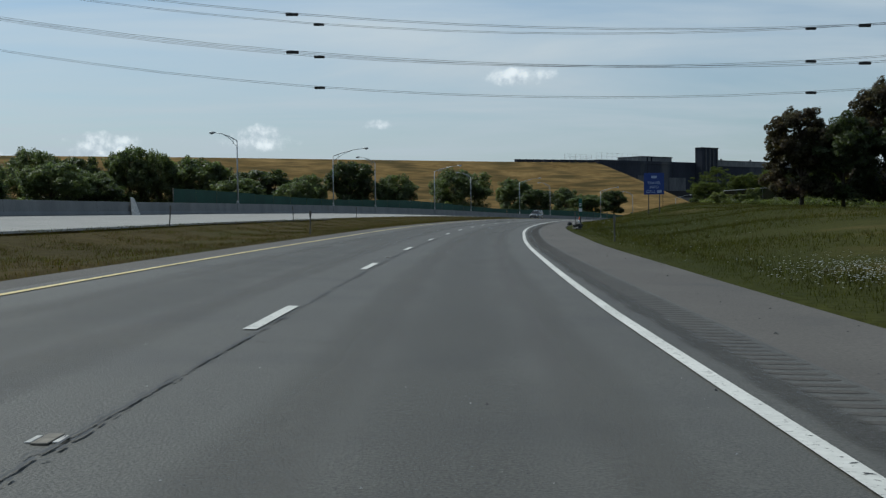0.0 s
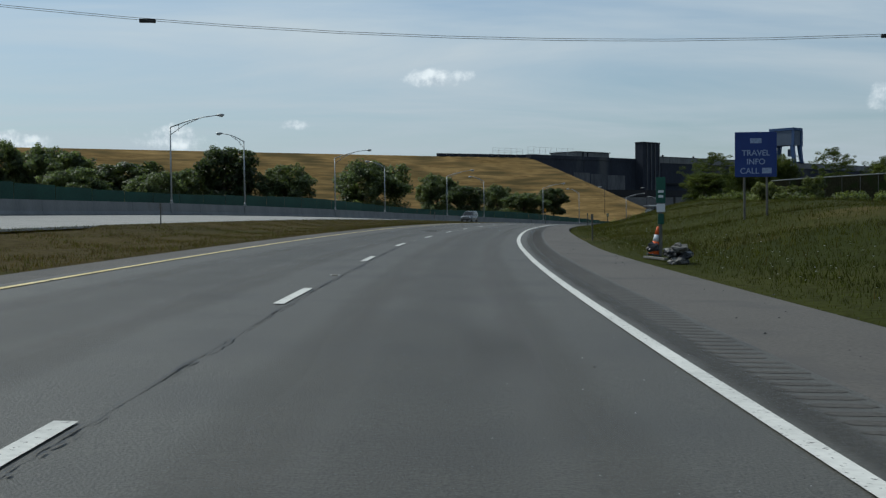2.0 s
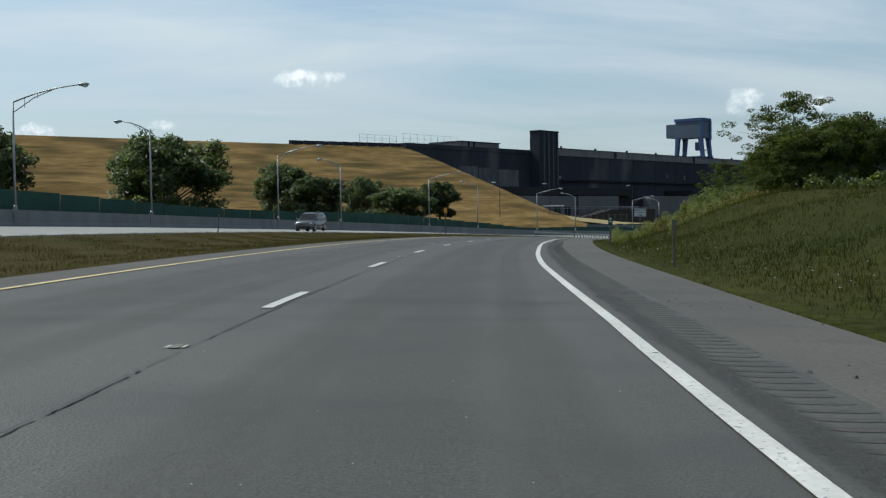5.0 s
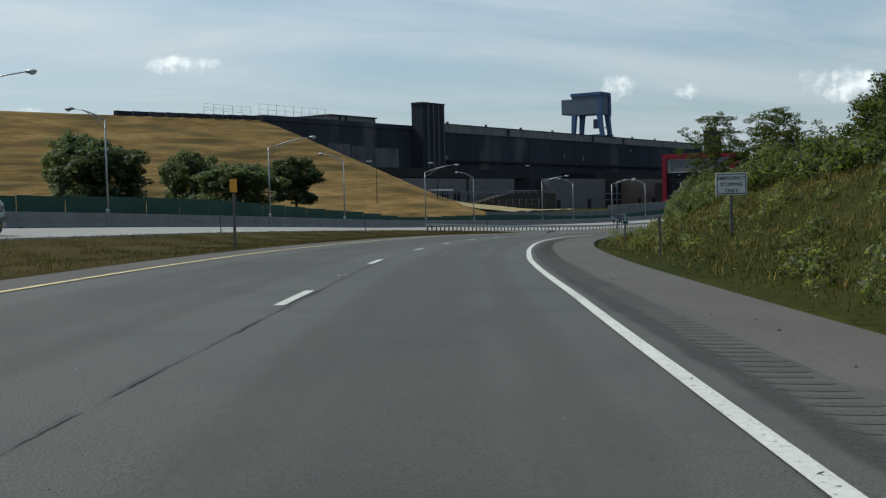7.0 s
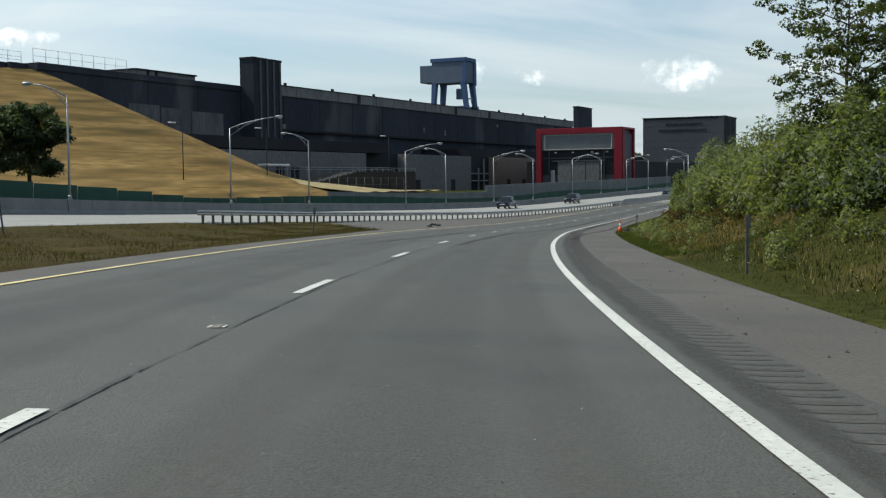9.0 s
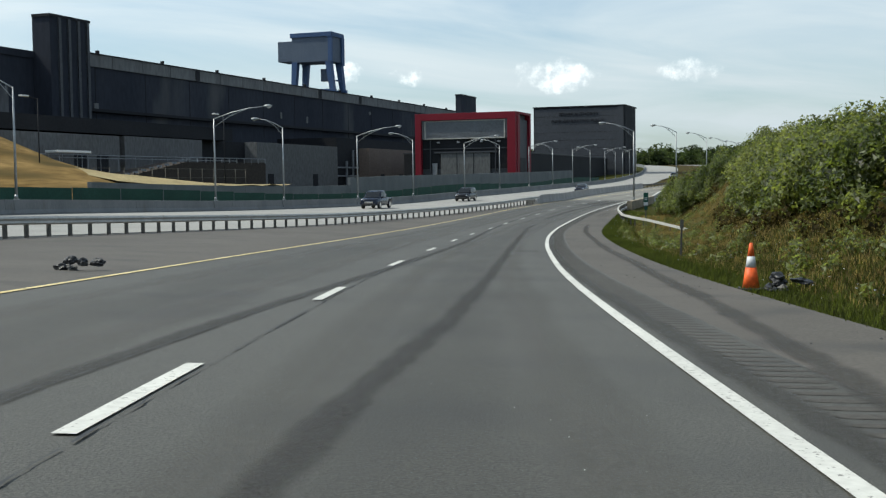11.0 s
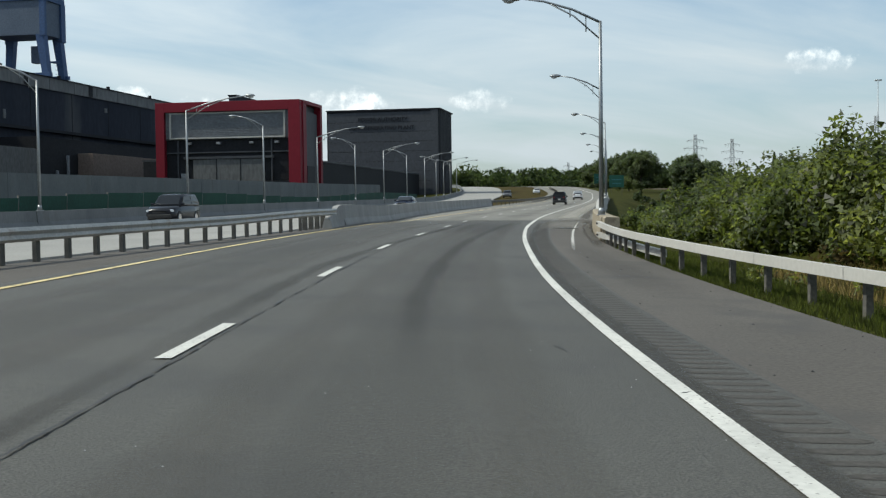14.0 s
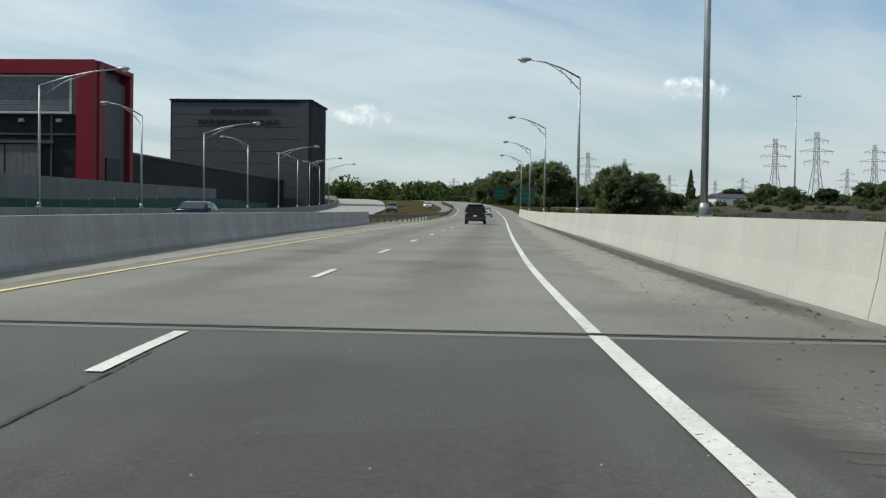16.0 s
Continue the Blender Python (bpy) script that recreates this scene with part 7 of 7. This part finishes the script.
for k in range(260):
    s = rw.uniform(296, 412)
    e = lerp(s, SHOULDER_D) + 1.0
    d = e + (lerp(s, INNER) - e) * rw.random()
    r = rw.uniform(0.12, 0.34)
    x, y, z, t = road_at(s)
    weeds.append((x + d * t[1], y - d * t[0], ground_z(s, d) + r * 0.5, r, r, r * rw.uniform(0.7, 1.4)))
woods("tall_weeds", "tufts of tall leafy weeds on the bank", weeds, 62000, 0.04, LEAF_PALE, 46, 0)
hedge = []
for k in range(26):      # vines over the end of the fence
    f = rw.random() ** 1.6
    q = RAMP[0].lerp(RAMP[1], f * 0.8)
    r = rw.uniform(0.5, 0.95)
    hedge.append((q.x - 0.6 + rw.uniform(-0.6, 0.6), q.y - rw.uniform(0.2, 1.2), q.z - rw.uniform(0.5, 2.0), r, r, r))
woods("fence_vines", "bright green vines heaped over a fence end", hedge, 26000, 0.07, LEAF_PALE, 47)
woods("meadow_shrubs", "scattered green shrubs on the upper bank", spots_d, 190000, 0.075, LEAF, 44)
# taller growth close behind the rail
spots_c = []
for k in range(150):
    s = rw.uniform(404, 447)
    d = max(lerp(s, RAIL_R) + 2.2, lerp(s, INNER) + 0.4) + rw.uniform(0, 1) ** 1.2 * 9
    r = rw.uniform(0.7, 1.4) * (0.7 + 0.5 * smooth((d - 6) / 5))
    hz = r * rw.uniform(0.95, 1.3)
    x, y, z, t = road_at(s)
    g = max(ground_z(s, d), z - 2.4)
    if s > 416 and d > 6.5:      # grown up from below the road
        hz = max(hz, (z + rw.uniform(1.6, 3.3) * smooth((d - 4.5) / 4) - g) / 1.42)
        r = max(r, hz * 0.6)
    spots_c.append((x + d * t[1], y - d * t[0], g + hz * 0.42, r, r, hz))
for k in range(56):      # high growth on the shoulder of the bank
    s = rw.uniform(404, 421)
    d = lerp(s, INNER) + rw.uniform(0.8, 4.5)
    x, y, z, t = road_at(s)
    g = ground_z(s, d)
    hz = max(0.9, (z + (4.4 - 0.08 * max(0, s - 408)) * rw.uniform(0.65, 1.04) - g) / 1.42)
    r = max(0.8, hz * 0.55)
    spots_c.append((x + d * t[1], y - d * t[0], g + hz * 0.42, r, r, hz))
for k in range(60):      # scrub below the wing wall
    s, d = rw.uniform(436, 466), rw.uniform(4.9, 10)
    x, y, z, t = road_at(s)
    g = max(ground_z(s, d), z - 2.6)
    hz = (z + rw.uniform(0.2, 1.0) - g) / 1.42
    spots_c.append((x + d * t[1], y - d * t[0], g + hz * 0.42, hz * 0.6, hz * 0.6, hz))
for k in range(70):
    s, d = rw.uniform(431, 448), rw.uniform(6.2, 13)
    x, y, z, t = road_at(s)
    g = max(ground_z(s, d), z - 2.6)
    hz = (z + (0.8 + 0.36 * (d - 5)) * rw.uniform(0.6, 1.1) - g) / 1.42
    r = max(0.9, hz * 0.5)
    spots_c.append((x + d * t[1], y - d * t[0], g + hz * 0.42, r, r, hz))
dry = []
for k in range(150):
    s = rw.uniform(296, 416)
    d = lerp(s, INNER) + rw.uniform(-0.6, 1.4)
    r = rw.uniform(0.3, 0.6)
    x, y, z, t = road_at(s)
    dry.append((x + d * t[1], y - d * t[0], ground_z(s, d) + r * 0.4, r, r, r * 0.9))
woods("dry_brush", "low tangle of dry brown brush along the bank", dry, 16000, 0.06, DRYBLADES, 45, 0)
woods("tall_shrubs", "tall dense green bushes behind the guard rail", spots_c, 380000, 0.08, LEAF, 43)
woods("shrubs", "dense green shrubs covering the roadside bank", spots_a, 420000, 0.07, LEAF, 40)
woods("pale_shrubs", "paler green sumac shrubs on the roadside bank", spots_b, 300000, 0.07, LEAF_PALE, 41)
low = []
for k in range(300):
    s = rw.uniform(440, 660)
    d = rw.uniform(8, 60)
    x, y, z, t = road_at(s)
    r = rw.uniform(0.7, 1.6)
    low.append((x + d * t[1], y - d * t[0], ground_z(s, d) + r * 0.6, r, r, r * 1.2))
for k in range(110):
    p = polar(rw.uniform(61, 80), rw.uniform(150, 420))
    r = rw.uniform(0.5, 1.5)
    low.append((p.x, p.y, far_ground(p.x, p.y) + r * 0.4, r * 2, r * 2, r))
woods("canal_scrub", "dark scrub along the canal banks", low, 70000, 0.26, LEAF_DARK, 42)


def grass_patch(name, label, region, count, height, material, seed):
    """Tufts of three narrow blades; region(rng) gives s, d and a height factor."""
    rng = random.Random(seed)
    v = np.zeros((count * 9, 3), np.float32)
    n = 0
    for k in range(count):
        s, d, fh = region(rng)
        x, y, z, t = road_at(s)
        gx, gy, gz = x + d * t[1], y - d * t[0], ground_z(s, d) - 0.02
        for b in range(3):
            a = rng.uniform(0, 6.28)
            h = height * fh * rng.uniform(0.5, 1.25)
            w = 0.006 + 0.03 * h
            ox, oy = rng.uniform(-0.12, 0.12), rng.uniform(-0.12, 0.12)
            lx, ly = rng.uniform(-0.5, 0.5) * h, rng.uniform(-0.5, 0.5) * h
            v[n] = (gx + ox - w * math.cos(a), gy + oy - w * math.sin(a), gz)
            v[n + 1] = (gx + ox + w * math.cos(a), gy + oy + w * math.sin(a), gz)
            v[n + 2] = (gx + ox + lx, gy + oy + ly, gz + h)
            n += 3
    up_ = np.random.default_rng(seed).normal(size=(n // 3, 3)) * (0.30, 0.30, 0.0) + (0, 0, 1)
    o = new(name, fast_mesh(name, v[:n], np.arange(n).reshape(-1, 3), material, np.repeat(up_ / np.linalg.norm(up_, axis=1)[:, None], 3, axis=0)))
    return tagged(o, label, "grass", kind="stuff")


def verge(rng):
    s = rng.uniform(5, 410)
    e = lerp(s, SHOULDER_D)
    d = e + 0.05 + abs(rng.gauss(0, 1)) * 4.0
    return s, d, 0.35 + 0.65 * smooth((d - e) / 1.6)


def meadow(rng):
    s = rng.uniform(20, 376)
    return s, lerp(s, SHOULDER_D) + rng.uniform(1.5, 24 if s < 290 else 9), rng.uniform(0.7, 1.4)


def median(rng):
    s = rng.uniform(5, 326)
    a, b = lerp(s, OPP_EDGE) + 0.15, lerp(s, GRASS_L) - 0.1
    return s, rng.uniform(a, b), rng.uniform(0.6, 1.2)


def lush_verge(rng):
    s = rng.uniform(285, 425)
    e = lerp(s, SHOULDER_D)
    return s, e + 0.05 + abs(rng.gauss(0, 1)) * 1.4, rng.uniform(0.5, 1.2)


def dry_verge(rng):
    s = rng.uniform(286, 402)
    e = lerp(s, SHOULDER_D)
    return s, e + 0.9 + (lerp(s, INNER) - e) * rng.uniform(0, 1) ** 0.7, rng.uniform(0.5, 1.2)


def bank_meadow(rng):
    s = rng.uniform(205, 300)
    return s, lerp(s, SHOULDER_D) + 0.8 + 13 * rng.uniform(0, 1) ** 0.8, rng.uniform(0.5, 1.3)


def dry_slope(rng):
    s = rng.uniform(352, 416)
    e, b = lerp(s, SHOULDER_D), lerp(s, INNER)
    return s, b + 1.2 - (b - e - 1.0) * rng.uniform(0, 1) ** 1.5, rng.uniform(0.35, 1.2)


grass_patch("verge_grass", "green grass along the shoulder edge", verge, 50000, 0.13, BLADES, 50)
grass_patch("meadow_grass", "rough green grass on the bank", meadow, 56000, 0.16, BLADES, 51)
grass_patch("straw_grass", "pale dry grass stems on the bank", meadow, 6000, 0.20, DRYBLADES, 52)
grass_patch("dry_verge_grass", "dry straw grass mixed into the upper verge", dry_verge, 30000, 0.16, STRAW, 56)
grass_patch("lush_verge_grass", "bright green grass fringe along the shoulder", lush_verge, 46000, 0.13, LUSH, 57)
grass_patch("median_grass", "dry brownish grass in the median", median, 42000, 0.11, DRYBLADES, 53)
grass_patch("median_green", "sparse green weeds in the median", median, 20000, 0.12, BLADES, 54)
grass_patch("bank_straw", "straw stems and seed heads among the bank grass", bank_meadow, 8000, 0.2, STRAW, 58)
grass_patch("dry_bank_grass", "dry straw grass on the bank by the rail", dry_slope, 30000, 0.2, STRAW, 55)
# small pale flower heads among the grass
fr = random.Random(77)
fv, ff = [], []
for k in range(2300):
    s = fr.uniform(10, 400)
    d = lerp(s, SHOULDER_D) + 0.3 + abs(fr.gauss(0, 1)) * 2.6
    if k > 1500:      # a denser patch
        s, d = fr.gauss(20.5, 2.2), max(3.7, fr.gauss(5.4, 0.8))
    x, y, z, t = road_at(s)
    px_, py_, pz_ = x + d * t[1], y - d * t[0], ground_z(s, d) + fr.uniform(0.12, 0.4)
    r = fr.uniform(0.012, 0.03)
    i = len(fv)
    fv += [(px_ - r, py_, pz_), (px_, py_ - r, pz_ + r * 0.4), (px_ + r, py_, pz_), (px_, py_ + r, pz_ + r * 0.4)]
    ff.append((i, i + 1, i + 2, i + 3))
tagged(link_mesh("flower_heads", fv, ff, SIGN_WHITE), "tiny white flower heads among verge grass", "flowers", kind="stuff")

# ---- vehicles ----


def loft(sections):
    """Body from cross-sections along x: each (x, half width at floor, half width at top, floor z, top z, corner)."""
    bm = bmesh.new()
    rings = []
    for x, wb, wt, z0, z1, c in sections:
        zm = z0 + (z1 - z0) * 0.45
        wm = max(wb, wt) * 1.0
        pts = [(-wb + c, z0), (wb - c, z0), (wb, z0 + c), (wm, zm), (wt, z1 - c), (wt - c, z1), (-wt + c, z1), (-wt, z1 - c), (-wm, zm), (-wb, z0 + c)]
        rings.append([bm.verts.new((x, y, z)) for y, z in pts])
    for a, b in zip(rings, rings[1:]):
        for k in range(len(a)):
            f = bm.faces.new((a[k], a[(k + 1) % len(a)], b[(k + 1) % len(a)], b[k]))
            f.smooth = True
    bm.faces.new(list(reversed(rings[0])))
    bm.faces.new(rings[-1])
    bmesh.ops.recalc_face_normals(bm, faces=bm.faces)
    return bm


def wheel(parent, x, y, r):
    bm = bmesh.new()
    bmesh.ops.create_cone(bm, cap_ends=True, segments=24, radius1=r, radius2=r, depth=0.22, matrix=pose(x, y, r, 90, 0, 0))
    tyre = part("wheel", bm, BLACK, parent)
    bm = bmesh.new()
    side = 1 if y > 0 else -1
    bmesh.ops.create_cone(bm, cap_ends=True, segments=16, radius1=r * 0.62, radius2=r * 0.58, depth=0.02, matrix=pose(x, y + side * 0.115, r, -90 * side, 0, 0))
    part("rim", bm, CHROME, tyre)


def vehicle(name, label, category, paint, kind, at):
    """Front towards +x."""
    v = thing(name, label, category, at=at)
    if kind == "suv":
        L, W, H, belt = 4.7, 0.93, 1.80, 1.08
        part("body", loft([(-2.30, 0.80, 0.78, 0.42, 0.95, 0.06), (-2.22, 0.90, 0.88, 0.30, belt, 0.08), (-1.2, W, W - 0.02, 0.26, belt, 0.08), (1.0, W, W - 0.02, 0.26, belt, 0.08), (1.9, 0.90, 0.86, 0.28, 1.0, 0.10), (2.28, 0.84, 0.74, 0.36, 0.88, 0.12), (2.36, 0.74, 0.66, 0.44, 0.78, 0.10)]), paint, v)
        part("cabin", loft([(-2.20, 0.86, 0.70, belt - 0.04, 1.62, 0.06), (-1.95, 0.88, 0.72, belt - 0.04, H - 0.03, 0.08), (-0.6, 0.88, 0.74, belt - 0.04, H, 0.08), (0.35, 0.87, 0.72, belt - 0.04, H - 0.06, 0.08), (1.15, 0.84, 0.76, belt - 0.06, belt + 0.08, 0.05)]), paint, v)
        glass = [("rear_window", [(-2.215, -0.66, 1.16), (-2.215, 0.66, 1.16), (-2.12, 0.60, 1.58), (-2.12, -0.60, 1.58)]), ("windscreen", [(1.13, 0.74, 1.15), (1.13, -0.74, 1.15), (0.46, -0.64, 1.68), (0.46, 0.64, 1.68)])]
        for sd in (1, -1):
            glass += [("side_window", [(-2.0, sd * 0.875, 1.14), (-0.75, sd * 0.895, 1.14), (-0.75, sd * 0.79, 1.66), (-1.85, sd * 0.775, 1.62)]), ("side_window", [(-0.66, sd * 0.895, 1.14), (0.85, sd * 0.88, 1.14), (0.38, sd * 0.79, 1.62), (-0.66, sd * 0.79, 1.66)])]
        rails = [(-1.8, 0.3)]
        wheels, r = ((-1.42, 1.45)), 0.37
    elif kind == "pickup":
        L, W, H, belt = 5.6, 0.98, 1.88, 1.12
        part("body", loft([(-2.75, 0.94, 0.94, 0.45, belt, 0.06), (-0.6, W, W, 0.36, belt, 0.07), (1.3, W, W, 0.36, belt, 0.07), (2.4, 0.95, 0.92, 0.38, 1.08, 0.10), (2.72, 0.90, 0.80, 0.45, 0.95, 0.10)]), paint, v)
        part("bed_floor", box(-2.65, -0.75, -0.8, 0.8, belt - 0.02, belt + 0.03), BLACK, v)
        part("cabin", loft([(-0.70, 0.92, 0.78, belt - 0.04, 1.80, 0.06), (-0.4, 0.93, 0.80, belt - 0.04, H, 0.08), (0.8, 0.92, 0.78, belt - 0.04, H - 0.05, 0.08), (1.6, 0.88, 0.80, belt - 0.06, belt + 0.06, 0.05)]), paint, v)
        glass = [("rear_window", [(-0.71, -0.7, 1.22), (-0.71, 0.7, 1.22), (-0.69, 0.66, 1.72), (-0.69, -0.66, 1.72)]), ("windscreen", [(1.58, 0.78, 1.18), (1.58, -0.78, 1.18), (0.92, -0.7, 1.74), (0.92, 0.7, 1.74)])]
        for sd in (1, -1):
            glass += [("side_window", [(-0.5, sd * 0.935, 1.2), (0.25, sd * 0.94, 1.2), (0.25, sd * 0.84, 1.74), (-0.4, sd * 0.835, 1.74)]), ("side_window", [(0.33, sd * 0.94, 1.2), (1.3, sd * 0.92, 1.2), (0.84, sd * 0.84, 1.70), (0.33, sd * 0.845, 1.74)])]
        wheels, r = ((-1.75, 1.75)), 0.40
    else:
        L, W, H, belt = 4.6, 0.90, 1.45, 0.93
        part("body", loft([(-2.28, 0.76, 0.74, 0.42, 0.88, 0.08), (-2.1, 0.87, 0.84, 0.28, belt + 0.02, 0.10), (-0.8, W, W - 0.02, 0.24, belt, 0.08), (0.9, W, W - 0.02, 0.24, belt, 0.08), (1.9, 0.86, 0.80, 0.26, 0.80, 0.12), (2.3, 0.74, 0.64, 0.36, 0.66, 0.10)]), paint, v)
        part("cabin", loft([(-1.75, 0.84, 0.72, belt - 0.05, belt + 0.05, 0.04), (-1.05, 0.84, 0.66, belt - 0.05, H - 0.06, 0.07), (-0.2, 0.84, 0.66, belt - 0.05, H, 0.07), (0.35, 0.84, 0.66, belt - 0.05, H - 0.06, 0.07), (1.25, 0.82, 0.74, belt - 0.06, belt + 0.04, 0.04)]), paint, v)
        glass = [("rear_window", [(-1.68, -0.68, belt + 0.09), (-1.68, 0.68, belt + 0.09), (-1.14, 0.6, 1.34), (-1.14, -0.6, 1.34)]), ("windscreen", [(1.2, 0.7, belt + 0.09), (1.2, -0.7, belt + 0.09), (0.46, -0.6, 1.34), (0.46, 0.6, 1.34)])]
        for sd in (1, -1):
            glass += [("side_window", [(-1.3, sd * 0.85, 0.98), (-0.25, sd * 0.86, 0.98), (-0.25, sd * 0.715, 1.36), (-0.95, sd * 0.71, 1.33)]), ("side_window", [(-0.17, sd * 0.86, 0.98), (0.95, sd * 0.845, 0.98), (0.36, sd * 0.71, 1.33), (-0.17, sd * 0.715, 1.36)])]
        wheels, r = ((-1.38, 1.38)), 0.33
    for nm, q in glass:
        bm = bmesh.new()
        c = sum((Vector(p) for p in q), Vector()) / 4
        n = (Vector(q[1]) - Vector(q[0])).cross(Vector(q[2]) - Vector(q[0])).normalized()
        out_ = Vector((c.x, c.y, 0)) if nm == "side_window" else Vector((c.x, 0, 0.3))
        if nm == "side_window":
            out_ = Vector((0, c.y, 0.1))
        if n.dot(out_) < 0:
            n = -n
        a_ = [bm.verts.new(Vector(p) + n * 0.020) for p in q]
        b_ = [bm.verts.new(Vector(p) - n * 0.03) for p in q]
        bm.faces.new(a_)
        bm.faces.new(b_[::-1])
        for k in range(4):
            bm.faces.new((a_[k], b_[k], b_[(k + 1) % 4], a_[(k + 1) % 4]))
        bmesh.ops.recalc_face_normals(bm, faces=bm.faces)
        part(nm, bm, WINDOW, v, "dark glass")
    for x in wheels:
        for y in (W - 0.10, -W + 0.10):
            wheel(v, x, y, r)
    back_x = {"suv": -2.30, "pickup": -2.75}.get(kind, -2.28)
    front_x = {"suv": 2.33, "pickup": 2.70}.get(kind, 2.28)
    zt = belt - 0.12
    for y in (0.68, -0.68):
        part("tail_light", box(back_x - 0.02, back_x + 0.10, y - 0.11, y + 0.11, zt - 0.10, zt + (0.14 if kind == "suv" else 0.06), 0.02), LAMP_RED, v)
        part("headlight", box(front_x - 0.22, front_x - 0.02, y - 0.15, y + 0.15, 0.70 if kind != "sedan" else 0.58, 0.84 if kind != "sedan" else 0.68, 0.03), LAMP_CLEAR, v)
        part("mirror", box(0.85, 1.0, (W + 0.02) * (1 if y > 0 else -1) - 0.10, (W + 0.02) * (1 if y > 0 else -1) + 0.10, belt, belt + 0.16, 0.03), paint, v)
    part("rear_bumper", box(back_x - 0.08, back_x + 0.10, -0.82, 0.82, 0.36, 0.58, 0.04), BLACK, v)
    part("front_bumper", box(front_x - 0.16, front_x + 0.06, -0.72, 0.72, 0.34, 0.56, 0.04), BLACK if kind != "sedan" else paint, v)
    part("grille", box(front_x - 0.05, front_x + 0.03, -0.45, 0.45, 0.60, 0.78, 0.02), CHROME if kind == "pickup" else BLACK, v)
    part("number_plate", box(back_x - 0.095, back_x - 0.083, -0.15, 0.15, 0.66, 0.80), SIGN_WHITE, v)
    if kind == "suv":
        for y in (0.62, -0.62):
            part("roof_rail", tube([(-1.7, y, H - 0.01), (-1.5, y, H + 0.05), (0.0, y, H + 0.05), (0.2, y, H - 0.03)], 0.02, 6), BLACK, v)
        part("spoiler", box(-2.28, -1.95, -0.62, 0.62, H - 0.10, H - 0.05, 0.02), paint, v)
    return v


AHEAD, ONCOMING = 90, -90
vehicle("suv", "black SUV driving ahead on the bridge", "car", CAR_BLACK, "suv", at_road(551.7, -3.2, 0.0, AHEAD))
vehicle("suv", "white SUV far ahead on the road", "car", CAR_WHITE, "suv", at_road(619.6, -3.0, 0.0, AHEAD))
vehicle("pickup", "navy pickup truck on the opposite carriageway", "truck", CAR_BLUE, "pickup", at_road(423.3, -23.0, 0.01, ONCOMING))
vehicle("suv", "black crossover car on the opposite carriageway", "car", CAR_BLACK, "suv", at_road(456.4, -22.2, 0.01, ONCOMING))
vehicle("suv", "grey SUV on the opposite carriageway beside the median", "car", CAR_GREY, "suv", at_road(241.8, -25.5, 0.01, ONCOMING))
vehicle("sedan", "blue car far off on the opposite carriageway", "car", CAR_BLUE, "sedan", at_road(507, -17.0, 0.01, ONCOMING))
vehicle("sedan", "white car far off on the opposite carriageway", "car", CAR_WHITE, "sedan", at_road(700, -15, 0.01, ONCOMING))
vehicle("suv", "grey SUV far off on the opposite carriageway", "car", CAR_GREY, "suv", at_road(655, -20, 0.01, ONCOMING))
